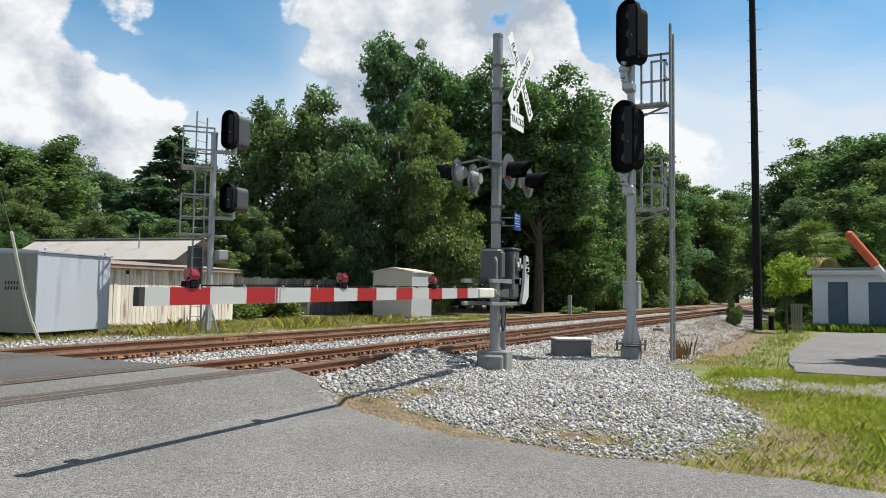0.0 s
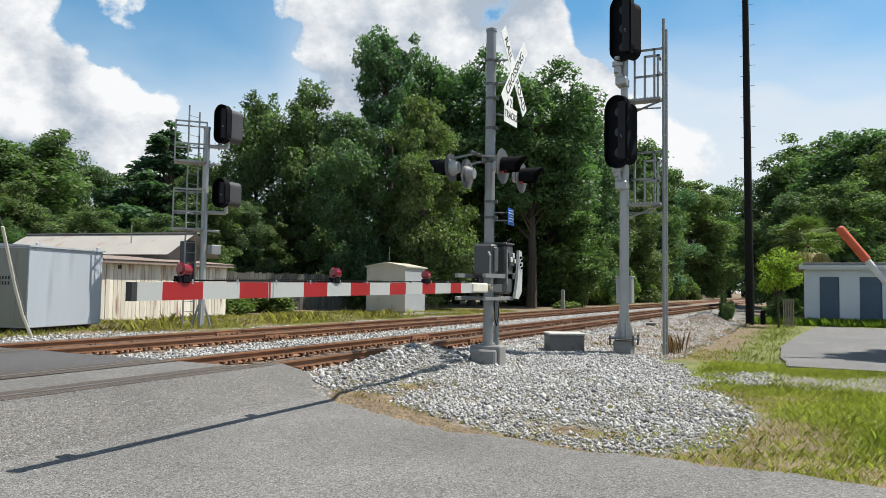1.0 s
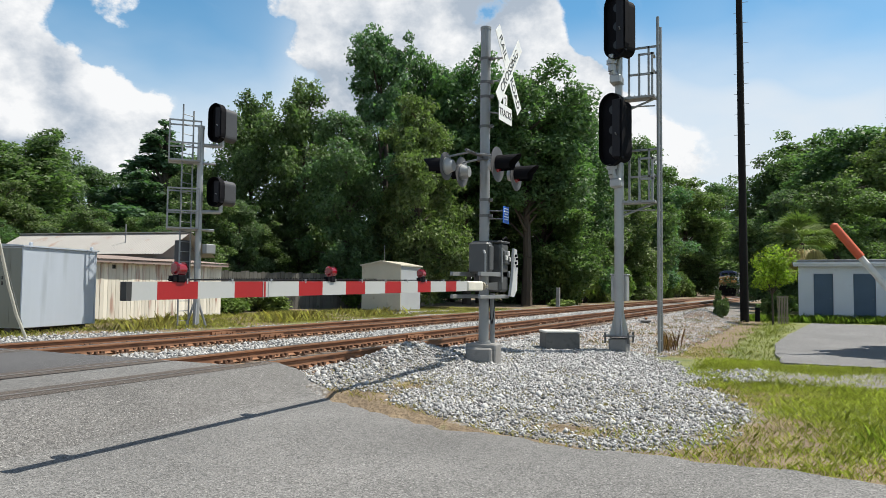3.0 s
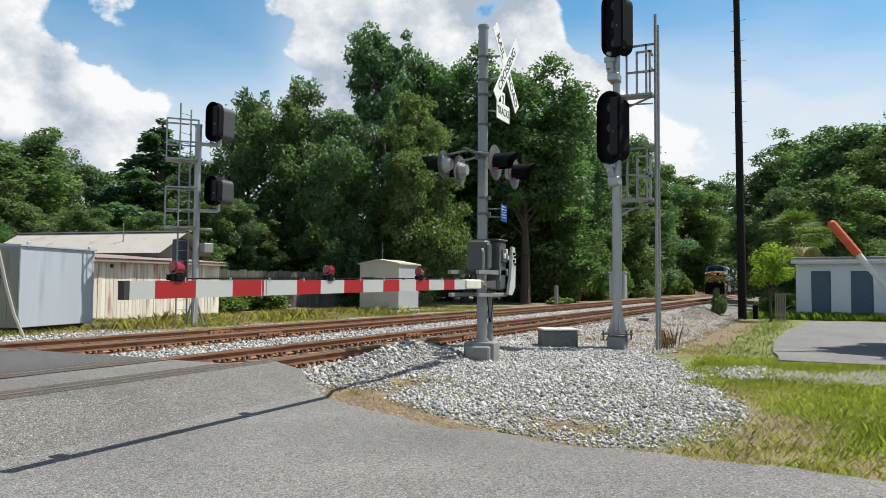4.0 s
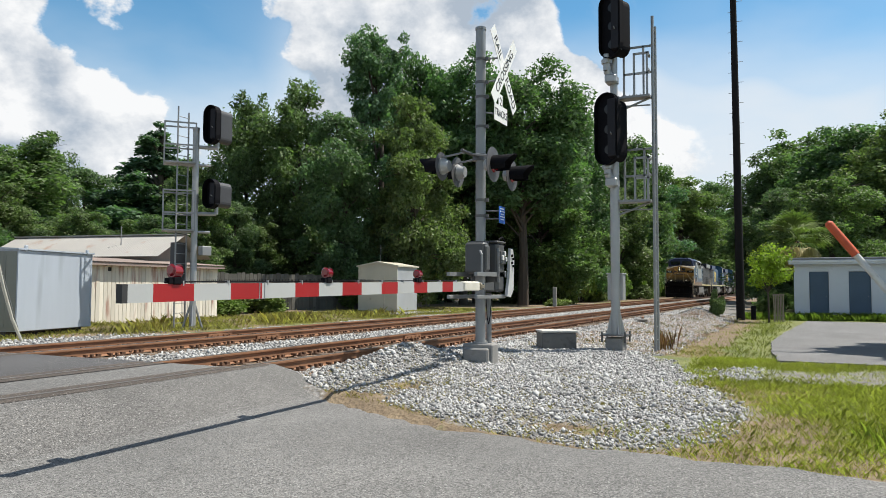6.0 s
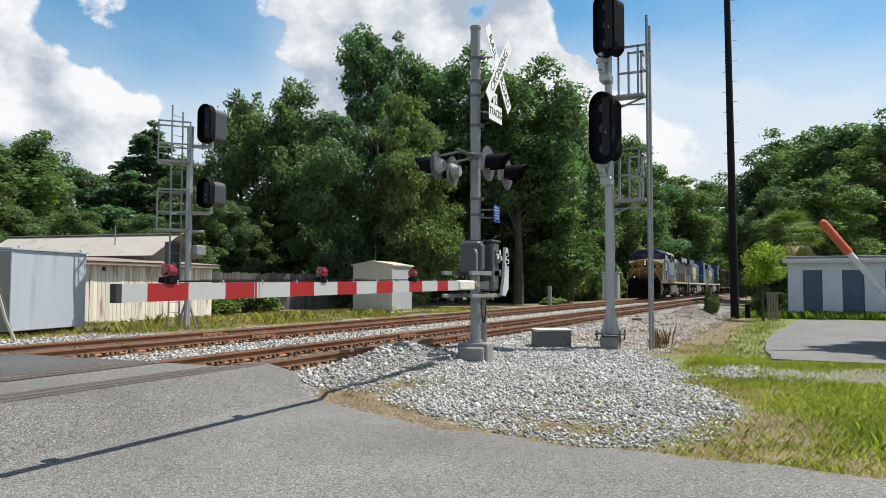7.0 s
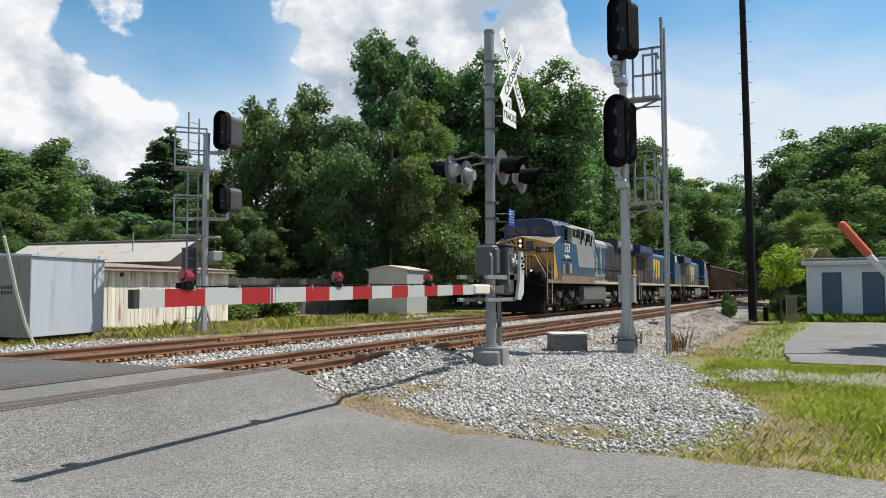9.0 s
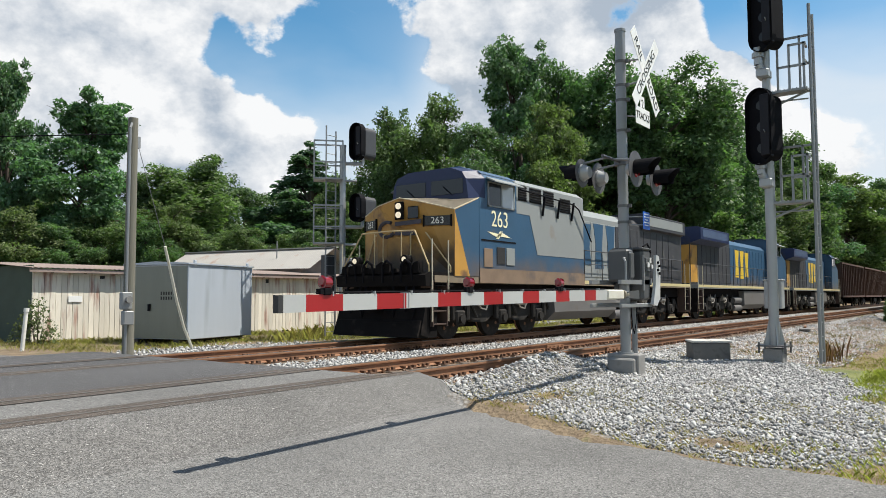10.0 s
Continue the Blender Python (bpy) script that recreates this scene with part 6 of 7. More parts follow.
    for y in (-0.9, -0.3, 0.35, 0.95):
        part("hose", sweep([(0.42, y - 0.18, 1.5), (0.36, y - 0.16, 1.9), (0.36, y, 2.0), (0.36, y + 0.14, 1.86), (0.42, y + 0.18, 1.45)], 0.03, None, 6), BLACK(), u, "black air hose")
    for y, drop in ((-1.15, 0.5), (-0.92, 0.75), (-0.5, 0.6), (0.42, 0.8), (0.62, 0.55), (1.05, 0.7)):
        part("hose", sweep([(0.64, y, 1.55), (0.44, y + 0.06, 1.3), (0.36, y - 0.05, 0.95), (0.42, y * 0.92, drop)], 0.032, None, 6), BLACK(), u, "black air hose")
    # number boards, headlights, ditch lights
    lamp = mat("lit headlight", (0.5, 0.46, 0.38), 0.2, 0, 0, 3, 10, 0, glow=(1.0, 0.86, 0.62), glow_strength=0.5) if lead else GLASS()
    part("headlight_case", B(1.17, 1.23, -0.15, 0.15, 3.10, 3.56, None, 0.02), SOOT(), nose)
    for z in (3.22, 3.45):
        part("headlight", C((1.172, 0, z), (1.135, 0, z), 0.085, None, 18, 0.078), lamp, nose, "lit headlight" if lead else "headlight")
    for side in (-1, 1):
        board = part("number_board", B(-0.03, 0.0, -0.34, 0.34, -0.125, 0.125, None, 0.01), mat("number board black", (0.02, 0.02, 0.02), 0.3), nose, "black number board")
        board.matrix_local = pose(1.372, side * 1.12, 3.02, 0, 0, -side * 23.7)
        if lead:
            lettering("numerals", "263", 0.24, mat("white numerals", (0.8, 0.78, 0.7), 0.5), board, pose(-0.033, 0, 0, 90, 0, -90))
        for dy in (-0.36, 0.36):
            part("board_frame", B(-0.045, 0.0, dy - 0.02, dy + 0.02, -0.15, 0.15), SOOT(), board)
        y = side * 0.82
        stand = part("ditch_light_stand", B(0.45, 0.60, y - 0.05, y + 0.05, 1.69, 1.95), SOOT(), nose)
        part("ditch_light_case", C((0.40, y, 2.01), (0.62, y, 2.01), 0.115, None, 16), SOOT(), stand)
        part("ditch_light", C((0.398, y, 2.01), (0.38, y, 2.01), 0.07, None, 18, 0.06), lamp, stand, "lit ditch light" if lead else "ditch light")
    part("nose_window", B(1.195, 1.22, -0.62, -0.28, 3.10, 3.42, None, 0.02), GLASS(), nose, "dark square nose panel")
    part("nose_door", B(1.195, 1.22, -0.34, 0.40, 1.70, 2.66, None, 0.02), paint, nose, "nose door")
    rail_paint = mat("dirty cream handrail", (0.50, 0.38, 0.20), 0.5, 0, 0.2, 4, 30, 0.05)
    for side in (-1, 1):
        part("corner_rail", sweep([(0.75, 0.0, 2.76), (0.75, side * 0.88, 2.74), (0.62, side * 1.42, 1.86), (0.62, side * 1.42, 1.45)], 0.02, None, 7), rail_paint, nose, "cream corner handrail")
        part("cheek_rail", sweep([(1.30, side * 0.80, 2.72), (1.22, side * 0.86, 2.72), (1.48, side * 1.44, 1.86), (1.48, side * 1.44, 1.5)], 0.02, None, 7), rail_paint, nose, "cream cheek handrail")
        part("door_rail", sweep([(1.1, side * 0.46, 1.72), (1.1, side * 0.46, 2.70), (1.21, side * 0.46, 2.74)], 0.018, None, 6), rail_paint, nose)
        part("rail_post", C((0.75, side * 0.45, 1.70), (0.75, side * 0.45, 2.75), 0.016, None, 6), rail_paint, nose)
    if lead:
        # faded emblem on the nose: plain dark strokes
        bm = bmesh.new()
        for a in range(9):
            t0, t1 = radians(60 + 30 * a), radians(90 + 30 * a)
            C((1.205, 0.42 - 0.26 * math.cos(t0), 2.86 + 0.2 * math.sin(t0)), (1.205, 0.42 - 0.26 * math.cos(t1), 2.86 + 0.2 * math.sin(t1)), 0.05, bm, 6)
        prism([(-0.72, 2.96), (0.15, 2.94), (0.15, 3.04), (-0.72, 3.08)], "x", 1.195, 1.218, bm)
        prism([(-0.6, 2.66), (0.2, 2.70), (0.1, 2.82), (-0.45, 2.78)], "x", 1.195, 1.218, bm)
        part("nose_emblem", bm, mat("faded blue emblem", (0.05, 0.045, 0.06), 0.6), nose, "faded dark emblem strokes")
    for s in (-1, 1):
        def plate(x0, z0, x1, z1, material, name, lab="", deep=0.006, holder=cab, base=1.52):
            y0, y1 = sorted((s * (base + 0.001), s * (base + deep)))
            return part(name, B(x0, x1, y0, y1, z0, z1), material, holder, lab)
        if lead:
            # yellow wedge behind the nose corner, blue above it
            part("nose_side", prism([(1.562, 3.27), (1.562, 1.63), (2.66, 1.63), (2.66, 3.68)], "y", *sorted((s * 1.501, s * 1.512))), BLUE(), nose, "blue side of the nose")
            part("yellow_flash", prism([(1.556, 3.29), (1.556, 1.62), (2.22, 1.62)], "y", *sorted((s * 1.513, s * 1.518))), YELLOW(), nose, "yellow wedge of paint")
            part("side_line", B(2.75, 4.5, *sorted((s * 1.521, s * 1.532)), 2.58, 2.62), BLACK(), cab)
        plate(3.10, 3.56, 3.72, 4.16, GLASS(), "side_window", "dark sliding side window", 0.01)
        # Sky reflection is put into this pane's pale base colour.
        plate(3.80, 3.56, 4.40, 4.16, mat("pane painted pale for reflection", (0.30, 0.34, 0.38), 0.12, 0, 0.15, 2, 10, 0, coat=1), "side_window", "side window with sky reflection in its colour", 0.01)
        part("window_awning", prism([(s * 1.52, 4.27), (s * 1.82, 4.14), (s * 1.82, 4.17), (s * 1.52, 4.31)], "x", 2.98, 4.5), GREY(), cab, "pale sun awning")
        bm = bmesh.new()
        for a, b in (((3.06, 3.52), (4.44, 3.56)), ((3.06, 4.16), (4.44, 4.20)), ((3.06, 3.52), (3.10, 4.20)), ((3.73, 3.52), (3.78, 4.20)), ((4.40, 3.52), (4.44, 4.20))):
            B(a[0], b[0], *sorted((s * 1.52, s * 1.545)), a[1], b[1], bm)
        part("window_frame", bm, GREY(), cab)
    hood = None
    if lead:
        # full-width electrical cabinet behind the cab, then the lower engine hood
        pts = [(-1.50, 1.62), (1.50, 1.62), (1.50, 4.32), (1.25, 4.46), (-1.25, 4.46), (-1.50, 4.32)]
        hood = part("electrical_cabinet", prism(pts, "x", 4.57, 8.85), BLUE(), u, "full-width electrical cabinet")
        for s in (-1, 1):
            y0, y1 = sorted((s * 1.503, s * 1.509))
            part("grey_field", prism([(4.58, 3.46), (5.32, 3.46), (5.76, 2.32), (8.84, 2.32), (8.84, 4.31), (4.58, 4.31)], "y", y0, y1), GREY(), hood, "grey paint field")
            part("upper_grey", prism([(s * 1.503, 4.312), (s * 1.509, 4.315), (s * 1.262, 4.475), (s * 1.25, 4.465)], "x", 4.58, 8.84), GREY(), hood)
            for x0, x1 in ((4.67, 5.14), (5.31, 6.0), (6.14, 6.79), (7.2, 7.9)):
                base = 3.84 if x0 < 7 else 3.72
                p = part("air_intake", B(x0, x1, *sorted((s * 1.509, s * 1.515)), base, base + 0.45), mat("dark intake grille", (0.015, 0.015, 0.016), 0.8), hood, "dark air intake grille")
                bm = bmesh.new()
                for k in range(6):
                    B(x0, x1, *sorted((s * 1.515, s * 1.53)), base + 0.02 + k * 0.075, base + 0.04 + k * 0.075, bm)
                part("louvres", bm, SOOT(), p)
            part("lower_grime", B(2.67, 8.84, *sorted((s * 1.527, s * 1.531)), 1.46, 1.84), mat("road grime", (0.20, 0.14, 0.095), 0.8, 0, 0.25, 2, 25, 0.1, (0.10, 0.085, 0.08), 0.3, 1.5), hood, "brown road grime along the lower side")
            part("side_hatch", B(2.86, 3.28, *sorted((s * 1.527, s * 1.54)), 1.88, 2.38, None, 0.006), mat("road grime", (0.20, 0.14, 0.095), 0.8), hood, "grimy vented hatch")
            p = part("battery_door", B(3.50, 3.92, *sorted((s * 1.527, s * 1.54)), 1.98, 2.44, None, 0.006), mat("dark intake grille", (0.015, 0.015, 0.016), 0.8), hood)
            part("pale_hatch", B(3.98, 4.42, *sorted((s * 1.527, s * 1.54)), 1.96, 2.44, None, 0.006), GREY(), hood, "pale hatch cover")
            bm = bmesh.new()
            sweep([(4.6, s * 1.62, 4.14), (7.9, s * 1.62, 4.02), (8.3, s * 1.62, 3.9), (9.2, s * 1.62, 2.9)], 0.022, bm)
            for x in (6.05, 7.0, 7.95):
                C((x, s * 1.53, 3.5), (x, s * 1.62, 4.08), 0.035, bm, 6)
            part("roof_rail", bm, BLACK(), hood, "black roof access rail")
        for s in (-1, 1):
            ob = lettering("numerals", "263", 0.62, mat("cream numerals", (0.80, 0.76, 0.52), 0.5), cab, pose(3.66, s * 1.53, 3.18, 90, 0, 0 if s < 0 else 180), 0.95)
            bm = bmesh.new()
            for pts in ([(3.02, 2.84), (3.56, 2.69), (3.66, 2.80)], [(3.46, 2.66), (3.60, 2.66), (3.80, 2.88), (3.66, 2.88)], [(3.62, 2.74), (3.72, 2.86), (4.26, 2.72)]):
                prism(pts, "y", *sorted((s * 1.527, s * 1.531)), bm)
            part("lightning_flash", bm, mat("cream numerals", (0.80, 0.76, 0.52), 0.5), cab, "cream lightning flash")
        x_hood, top = 8.86, 4.05
    else:
        x_hood, top = 4.75, 4.10
    half = 1.32 if lead else 0.98
    pts = [(-half, 1.62), (half, 1.62), (half, top - 0.25), (half - 0.25, top), (-half + 0.25, top), (-half, top - 0.25)]
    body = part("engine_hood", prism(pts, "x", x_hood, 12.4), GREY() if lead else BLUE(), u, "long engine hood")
    # Dark hood colour, with shade from the overhanging radiator wings painted into it.
    black_hood = mat("dark hood with wing shade", (0.035, 0.036, 0.042), 0.6, 0, 0.35, 2, 25, 0.1, (0.10, 0.09, 0.075), 0.2)
    rear = part("radiator_hood", prism(pts, "x", 12.4, 18.9), black_hood, u, "dark rear hood with wing shade in its colour")
    for s in (-1, 1):
        x = x_hood + 0.25
        k = 0
        while x < 17.4:
            d = part("hood_door", B(x, x + 0.62, *sorted((s * half, s * (half + 0.018))), 1.75, top - 0.42, None, 0.008), (GREY() if lead else BLUE()) if x < 11.8 else black_hood, body if x < 11.8 else rear, "hinged engine door")
            x += 0.68
            k += 1
        if lettered:
            # broad angular emblem strokes
            tone = mat("bright yellow emblem", (0.66, 0.45, 0.04), 0.45) if not lead else BLUE()
            x0 = 8.95 if lead else 8.7
            bm = bmesh.new()
            yy = sorted((s * (half + 0.019), s * (half + 0.026)))
            for dx, lo, hi in ((0.0, 2.15, 3.55), (1.0, 2.05, 3.6), (2.0, 2.1, 3.6)):
                a = x0 + dx
                prism([(a + 0.12, lo), (a + 0.8, lo), (a + 0.68, (lo + hi) / 2 - 0.1), (a + 0.8, hi), (a, hi), (a + 0.16, (lo + hi) / 2 + 0.1)], "y", *yy, bm)
            part("emblem", bm, tone, body, "broad emblem strokes in paint")
        handrail(u, x_hood + 0.1, 18.6, s, 1.62)
        steps(u, 19.1, s)
        steps(u, 0.98, s)
    # radiator wings over the rear
    pts = [(-1.50, 3.75), (-1.50, 4.28), (-1.35, 4.34), (1.35, 4.34), (1.50, 4.28), (1.50, 3.75), (0.9, 3.55), (-0.9, 3.55)]
    wing = part("radiator", prism(pts, "x", 14.3, 18.9), NAVY() if not lead else mat("sooty radiator", (0.03, 0.032, 0.04), 0.6), u, "overhanging radiator section")
    for s in (-1, 1):
        part("radiator_screen", B(14.6, 18.6, *sorted((s * 1.502, s * 1.508)), 3.86, 4.22), GREY() if lead else mat("faded blue screen", (0.05, 0.08, 0.15), 0.6), wing, "pale radiator screen")
    if not lead:
        for s in (-1, 1):
            part("yellow_panel", B(17.95, 18.9, *sorted((s * (half + 0.02), s * (half + 0.026))), 1.75, 3.5), YELLOW(), rear, "yellow painted hood corner")
    part("hood_end", B(18.9, 18.95, -0.95, 0.95, 1.7, 3.5), YELLOW() if not lead else GREY(), u, "painted hood end")
    part("exhaust_stack", B(11.5, 12.3, -0.35, 0.35, top, top + 0.22, None, 0.03), SOOT(), u)
    part("horn", C((9.2, 0, top + 0.05), (8.7, 0, top + 0.15), 0.05, C((9.2, 0.18, top + 0.05), (8.8, 0.18, top + 0.15), 0.04, None, 8, 0.09), 8, 0.10), SOOT(), u)
    return u


def gondola():
    """An open-top hopper wagon 14.6 m over couplers."""
    g = thing("coal_wagon", pose(0, 0, 0), "rust-brown open coal wagon with ribbed sides", "wagon", "coal wagons")
    brown = mat("wagon brown", (0.085, 0.045, 0.032), 0.75, 0, 0.25, 1.2, 25, 0.12, (0.16, 0.10, 0.07), 0.25, 1.5)
    L = 14.6
    for s in (-1, 1):
        side = part("side", B(0.55, L - 0.55, *sorted((s * 1.38, s * 1.44)), 1.05, 3.95), brown, g, "brown steel side")
        for k in range(14):
            x = 0.62 + k * (L - 1.3) / 13
            part("rib", B(x, x + 0.1, *sorted((s * 1.44, s * 1.56)), 1.05, 3.92), brown, side)
        part("top_chord", B(0.5, L - 0.5, *sorted((s * 1.36, s * 1.58)), 3.92, 4.06), brown, side)
        part("sill", B(0.5, L - 0.5, *sorted((s * 1.3, s * 1.56)), 0.92, 1.08), brown, side)
    for x in (0.55, L - 0.62):
        part("end", B(x, x + 0.07, -1.38, 1.38, 1.05, 3.95), brown, g, "brown end wall")
    part("floor", B(0.6, L - 0.6, -1.38, 1.38, 1.0, 1.1), SOOT(), g)
    bm = bmesh.new()
    rng = random.Random(3)
    n = 16
    rows = [[bm.verts.new((0.65 + (L - 1.3) * i / n, -1.36 + 2.72 * j / 5, 3.45 + 0.3 * math.sin(math.pi * j / 5) + rng.uniform(-0.1, 0.12))) for j in range(6)] for i in range(n + 1)]
    for i in range(n):
        for j in range(5):
            bm.faces.new((rows[i][j], rows[i + 1][j], rows[i + 1][j + 1], rows[i][j + 1]))
    part("load", bm, mat("coal", (0.015, 0.015, 0.016), 0.6, 0, 0.4, 8, 30, 0.8), g, "heaped coal load")
    for x in (0.0, L):
        part("coupler", B(*sorted((x, x + (0.6 if x == 0 else -0.6))), -0.12, 0.12, 0.72, 1.0), SOOT(), g)
    for x0 in (1.6, L - 3.3):
        for s in (-1, 1):
            part("truck_frame", prism([(x0 - 0.35, 0.45), (x0 + 0.3, 0.75), (x0 + 1.4, 0.75), (x0 + 2.05, 0.45), (x0 + 1.2, 0.3), (x0 + 0.5, 0.3)], "y", *sorted((s * 0.95, s * 1.1))), TRUCK(), g)
        for a in (0.0, 1.7):
            part("wheelset", C((x0 + a, -0.8, 0.42), (x0 + a, -0.69, 0.42), 0.42, C((x0 + a, 0.69, 0.42), (x0 + a, 0.8, 0.42), 0.42, C((x0 + a, -0.9, 0.42), (x0 + a, 0.9, 0.42), 0.08, None, 8), 18), 18), TRUCK(), g)
        part("bolster", B(x0 + 0.6, x0 + 1.1, -1.0, 1.0, 0.5, 1.0), SOOT(), g)
    return g


LEAD = locomotive(True, "blue, grey and yellow diesel locomotive with lit headlights")
SECOND = locomotive(False, "dark blue diesel locomotive with yellow emblem, running backwards")
THIRD = copy_thing(SECOND, pose(0, 0, 0))
WAGON = gondola()
WAGONS = [WAGON] + [copy_thing(WAGON, pose(0, 0, 0)) for _ in range(5)]
# (vehicle, distance of its origin behind the train's front, turned about)
CONSIST = [(LEAD, 0.0, 0), (SECOND, 40.0, 180), (THIRD, 60.0, 180)] + [(w, 60.0 + 14.6 * k, 0) for k, w in enumerate(WAGONS)]

# ---------------------------------------------------------------- ties, loose stone and grass


def build_ties():
    wood = mat("old oak ties", (0.13, 0.10, 0.075), 0.9, 0, 0.25, 3, 30, 0.4, (0.22, 0.15, 0.10), 0.3, 2, (0.6, 2, 1), each=0.2)
    plate = mat("rusty tie plate", (0.12, 0.065, 0.04), 0.8, 0.2, 0.3)
    tie = bpy.data.meshes.new("tie")
    bm = B(-0.115, 0.115, -1.3, 1.3, -0.30, -0.178, None, 0.008)
    bm.to_mesh(tie)
    bm.free()
    tie.materials.append(wood)
    gear = bpy.data.meshes.new("tie_plates")
    bm = bmesh.new()
    for s in (-1, 1):
        c = s * GAUGE_C
        B(-0.09, 0.09, c - 0.17, c + 0.17, -0.178, -0.160, bm)
        for d in (-0.11, 0.11):
            for e in (-0.06, 0.06):
                B(e - 0.02, e + 0.02, c + d - 0.025, c + d + 0.025, -0.162, -0.115, bm)
        for d in (-0.16, 0.13):
            B(d, d + 0.035, c - 0.085, c + 0.085, -0.20, -0.125, bm)
    bm.to_mesh(gear)
    bm.free()
    gear.materials.append(plate)
    rng = random.Random(12)
    for track in (NEAR_TRACK, FAR_TRACK):
        for k in range(145):
            o = new("tie", tie)
            o.parent = track
            o.matrix_local = pose(8.25 + k * 0.51, rng.uniform(-0.05, 0.05), rng.uniform(-0.008, 0.004), 0, 0, rng.uniform(-1.2, 1.2))
            p = new("tie_plates", gear)
            p.parent = o
        for x in (14.2, 26.1, 38.0) if track is FAR_TRACK else (15.9, 27.8):
            for s in (-1, 1):
                bm = B(x - 0.42, x + 0.42, s * GAUGE_C - 0.05, s * GAUGE_C + 0.05, -0.135, -0.055)
                for e in (-0.3, -0.1, 0.1, 0.3):
                    C((x + e, s * GAUGE_C - 0.085, -0.095), (x + e, s * GAUGE_C + 0.085, -0.095), 0.02, bm, 6)
                part("joint_bar", bm, RUST(), track, "bolted joint bar")


build_ties()


def scatter_stones(name, n, x0, x1, y0, y1, lo, hi, keep, seed, label, material):
    rng = np.random.default_rng(seed)
    x, y = rng.uniform(x0, x1, n), rng.uniform(y0, y1, n)
    ok = keep(x, y) > rng.uniform(0.15, 0.85, n)
    ok &= ~((x < 8.05) & (y > 5.9)) & (x > road_edge(y) + 0.12)
    x, y = x[ok], y[ok]
    n = len(x)
    s = rng.uniform(lo, hi, n)
    z = ground_z(x, y) + s * 0.25
    base = np.array([(1, 0, 0), (-0.4, 0.9, 0.1), (-0.6, -0.8, -0.1), (0.1, 0.1, 0.75), (0.2, -0.1, -0.7), (0.35, 0.8, 0.35)])
    tri = np.array([(0, 5, 3), (5, 1, 3), (1, 2, 3), (2, 0, 3), (5, 0, 4), (1, 5, 4), (2, 1, 4), (0, 2, 4)])
    v = base[None] * (1 + rng.uniform(-0.35, 0.35, (n, 6, 3)))
    a, b = rng.uniform(0, 6.283, n), rng.uniform(-0.7, 0.7, n)
    ca, sa, cb, sb = np.cos(a), np.sin(a), np.cos(b), np.sin(b)
    X, Y, Z = v[..., 0], v[..., 1], v[..., 2]
    Y, Z = Y * cb[:, None] - Z * sb[:, None], Y * sb[:, None] + Z * cb[:, None]
    X, Y = X * ca[:, None] - Y * sa[:, None], X * sa[:, None] + Y * ca[:, None]
    v = np.stack([X, Y, Z], -1) * s[:, None, None] + np.stack([x, y, z], -1)[:, None]
    f = (tri[None] + 6 * np.arange(n)[:, None, None]).reshape(-1, 3)
    tagged(new(name, raw_mesh(name, v.reshape(-1, 3), f, material)), label, "gravel", kind="stuff")


STONE = mat("crushed limestone", (0.335, 0.335, 0.33), 0.9, 0, 0.15, 6, 50, 0.3, island=0.54)
RUSTSTONE = mat("rust-stained ballast", (0.27, 0.20, 0.15), 0.9, 0, 0.2, 3, 50, 0.3, island=0.4)


def patchy(x, y):
    return gravel(x, y) * (0.80 + 0.42 * wave(x, y, 2.3, 1.4)) * (1 - 0.7 * np.exp(-((y - 6.4) / 0.22) ** 2))


scatter_stones("gravel", 88000, 6.7, 20, 0.6, 7.0, 0.009, 0.034, patchy, 1, "loose pale grey crushed stone", STONE)
scatter_stones("coarse_gravel", 2600, 7.4, 20, 0.6, 7.0, 0.032, 0.062, patchy, 7, "larger lumps of pale broken stone", STONE)
scatter_stones("lineside_stone", 30000, 17, 40, 2.4, 6.0, 0.014, 0.042, lambda x, y: np.clip(0.6 + 0.55 * wave(x, y, 1.6, 5.5), 0, 0.95) * ramp(y, 2.3, 3.1), 9, "scattered stone among dead weeds", STONE)
scatter_stones("stained_lineside_stone", 30000, 17, 40, 2.4, 6.0, 0.014, 0.042, lambda x, y: np.clip(0.6 + 0.55 * wave(x, y, 1.6, 2.1), 0, 0.95) * ramp(y, 2.3, 3.1), 12, "rust-stained stone among dead weeds", RUSTSTONE)


def by_rails(x, y):
    return 2 - ramp(np.abs(y - 7.78), 1.05, 1.6) - ramp(np.abs(y - 12.3), 0.95, 1.4)


scatter_stones("ballast", 62000, 7.9, 60, 5.8, 15.6, 0.028, 0.055, lambda x, y: gravel(x, y) * (1 - by_rails(x, y)), 2, "grey track ballast between the rails", STONE)
scatter_stones("stained_ballast", 36000, 7.9, 50, 6.2, 14.2, 0.018, 0.04, lambda x, y: by_rails(x, y) * (0.45 + 0.3 * wave(x, y, 1.0, 3)), 3, "rust-stained ballast beside the rails", RUSTSTONE)
scatter_stones("yard_gravel", 26000, 8, 44, 2.5, 20, 0.03, 0.06, lambda x, y: gravel(x, y) * ((y < 5.8) & (x > 18) | (y > 15.4)), 4, "pale loose stone patches", STONE)


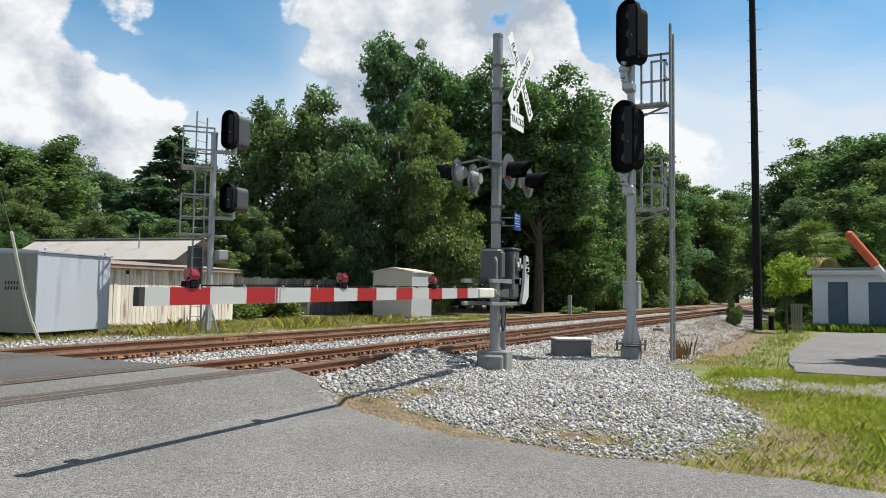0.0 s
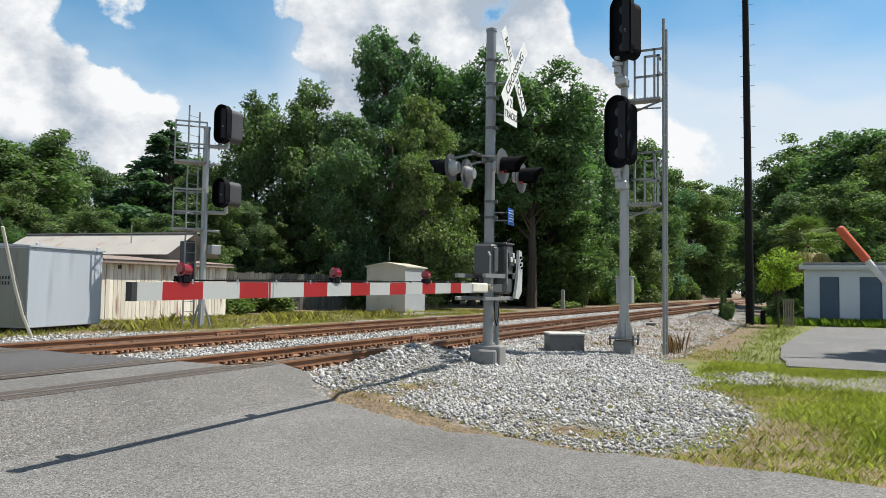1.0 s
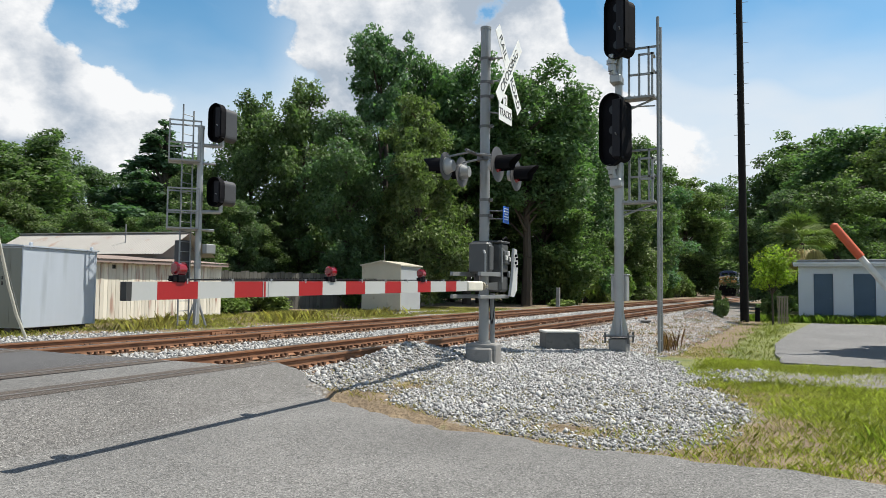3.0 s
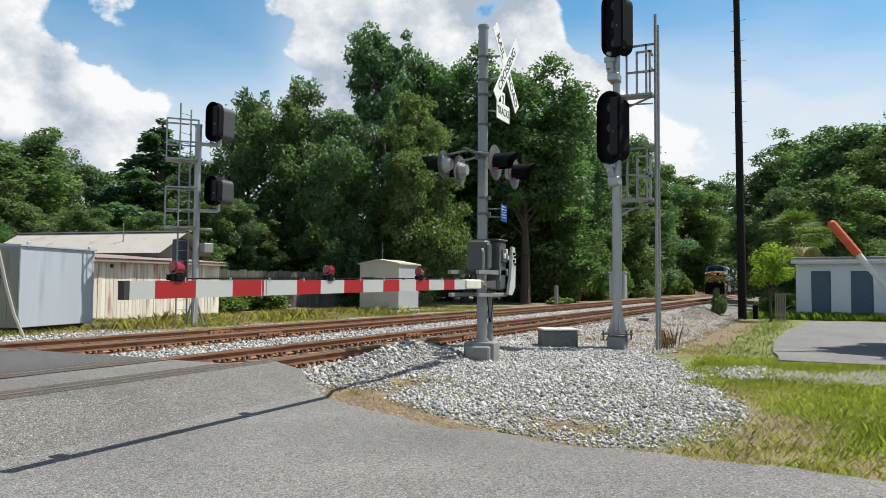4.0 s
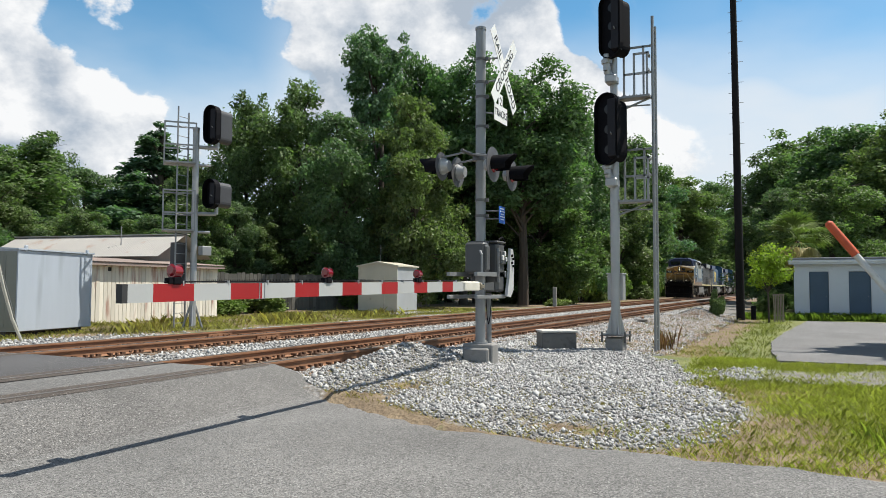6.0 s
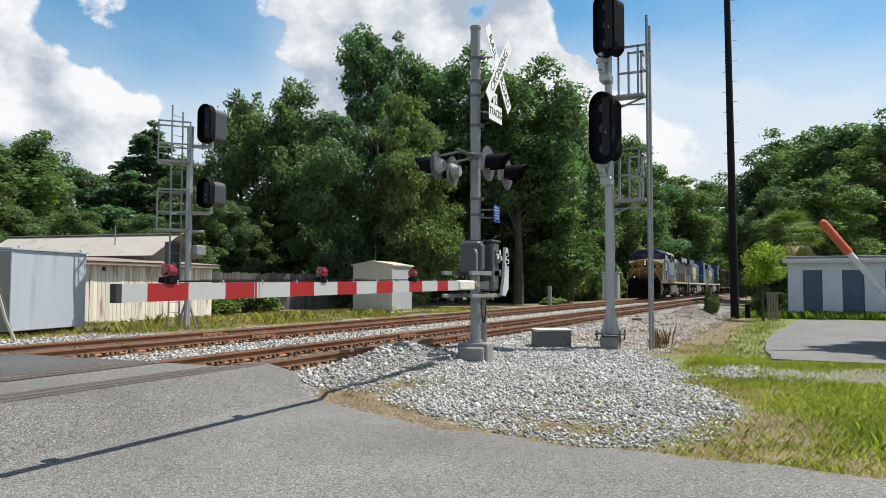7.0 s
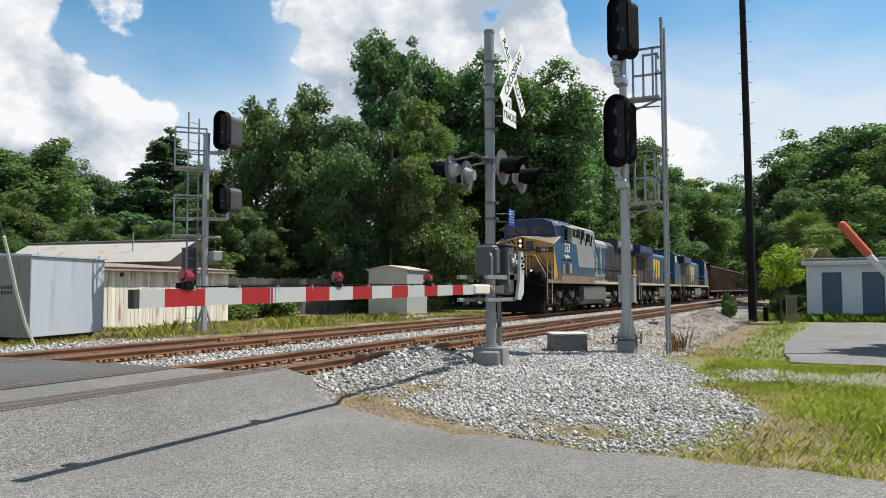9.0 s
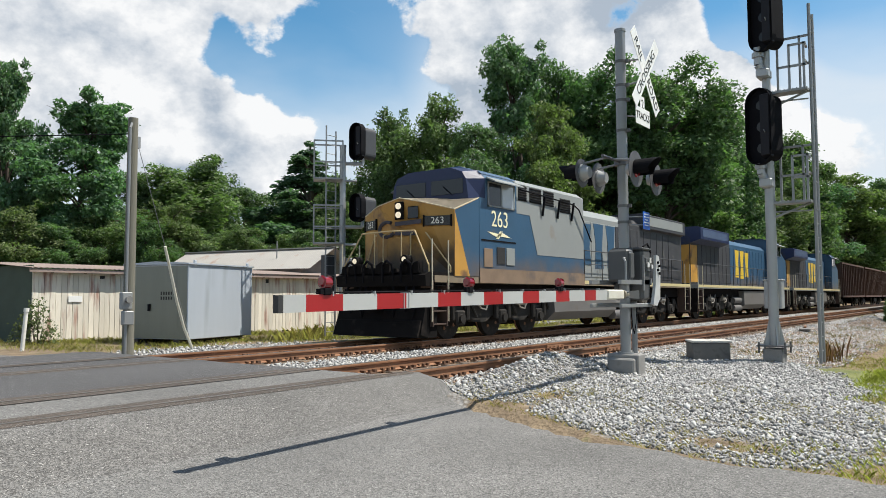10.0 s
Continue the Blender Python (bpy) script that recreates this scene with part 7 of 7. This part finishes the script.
def grow_grass(name, n, x0, x1, y0, y1, lo, hi, keep, seed, color, label, width=0.006, lean=0.5, loose=0.05):
    rng = np.random.default_rng(seed)
    k = max(1, n // 9)
    cx, cy = rng.uniform(x0, x1, k), rng.uniform(y0, y1, k)
    ok = keep(cx, cy) > rng.uniform(0.1, 0.9, k)
    cx, cy = cx[ok], cy[ok]
    size = rng.uniform(0.6, 1.2, len(cx))
    cx, cy, size = np.repeat(cx, 9), np.repeat(cy, 9), np.repeat(size, 9)
    n = len(cx)
    x, y = cx + rng.normal(0, loose, n), cy + rng.normal(0, loose, n)
    ok = ~((x < road_edge(y) + 0.06) & (x > ROAD_X0)) & ~lot(x, y)
    x, y, size = x[ok], y[ok], size[ok]
    n = len(x)
    h = rng.uniform(lo, hi, n) * size
    z = ground_z(x, y)
    a = rng.uniform(0, 6.283, n)
    t = rng.uniform(0.1, lean, n) * h
    d = np.stack([np.cos(a), np.sin(a)], 1)
    w = width * rng.uniform(0.7, 1.6, n)
    base = np.stack([x, y, z - 0.01], 1)
    side = np.stack([-d[:, 1] * w, d[:, 0] * w, np.zeros(n)], 1)
    mid = base + np.stack([d[:, 0] * t * 0.35, d[:, 1] * t * 0.35, h * 0.6], 1)
    tip = base + np.stack([d[:, 0] * t * 1.1, d[:, 1] * t * 1.1, h], 1)
    v = np.stack([base - side, base + side, mid + side * 0.8, tip, mid - side * 0.8], 1).reshape(-1, 3)
    f = np.arange(n * 5).reshape(-1, 5)
    tagged(new(name, raw_mesh(name, v, f, leaf_mat(name + " blades", color, 0.35, 0.5))), label, "grass", kind="stuff")


def green(x, y):
    return (1 - gravel(x, y)) * (1 - 0.75 * dryness(x, y))


def straw(x, y):
    return np.clip(dryness(x, y) * (1 - 0.6 * gravel(x, y)), 0, 1)


grow_grass("grass", 210000, 6.6, 17, -6, 1.9, 0.025, 0.085, green, 1, (0.37, 0.355, 0.10), "bright green grass by the road", 0.0013, 1.0, 0.1)
grow_grass("tall_grass", 16000, 7.2, 11.5, -5, -0.3, 0.06, 0.19, lambda x, y: np.clip(0.1 + 0.9 * wave(x, y, 1.2, 4), 0, 1), 2, (0.35, 0.375, 0.095), "tufts of tall green grass", 0.0013, 0.7, 0.06)
grow_grass("dry_grass", 110000, 6.6, 20, -5, 6.4, 0.015, 0.06, straw, 3, (0.38, 0.30, 0.155), "short straw-coloured dead grass", 0.0015, 1.2, 0.1)
grow_grass("lineside_grass", 42000, 17, 48, 0.5, 5.8, 0.03, 0.13, lambda x, y: green(x, y) * 0.65, 4, (0.29, 0.27, 0.09), "green and brown lineside grass", 0.0025, 0.9, 0.2)
grow_grass("yard_grass", 120000, 9, 42, 15.8, 23, 0.04, 0.15, lambda x, y: (1 - gravel(x, y)) * np.clip(0.45 + 0.6 * wave(x, y, 1.1, 2), 0, 0.95), 5, (0.36, 0.325, 0.135), "long yellow-green grass beyond the tracks", 0.002, 1.0, 0.3)
grow_grass("dry_weeds", 9000, 14, 31, 16.4, 19.6, 0.12, 0.42, lambda x, y: np.clip(0.1 + 0.9 * wave(x, y, 0.9, 7), 0, 0.8), 8, (0.46, 0.40, 0.17), "tall dry weeds beyond the tracks", 0.0016, 0.8, 0.18)
grow_grass("dead_weeds", 13000, 16.8, 40, 2.6, 5.7, 0.03, 0.13, lambda x, y: np.clip(0.25 + 0.75 * wave(x, y, 1.3, 9), 0, 0.8), 10, (0.27, 0.19, 0.12), "dead rust-brown weeds beside the track", 0.0022, 0.9, 0.12)
grow_grass("brown_stalks", 110, 17.8, 18.5, 2.7, 3.1, 0.3, 0.6, lambda x, y: np.full_like(x, 0.7), 11, (0.20, 0.11, 0.065), "tall dead brown stalks by the signal", 0.0025, 0.35)
grow_grass("shed_weeds", 14000, 38.8, 40.2, -9, 2.5, 0.15, 0.4, lambda x, y: np.full_like(x, 0.8), 6, (0.20, 0.27, 0.06), "weeds along the foot of the shed", 0.01, 0.8)


def motions():
    times = sorted({round(0.25 * k, 3) for k in range(41)} | {0.05, 0.1, 9.9, 9.95})
    for ob, back, turn in CONSIST:
        walk(ob, [(t, pose(FRONT_AT_END + SPEED * (10.0 - t) + back, Y_TRAIN, 0, 0, 0, turn)) for t in times])
    for w, x, r in SPINNERS:
        rows = []
        for k in range(301):
            t = k / FPS
            rows.append((t, Matrix.Translation((x, 0, r)) @ Matrix.Rotation(-SPEED * t / r, 4, "Y")))
        walk(w, rows)


motions()
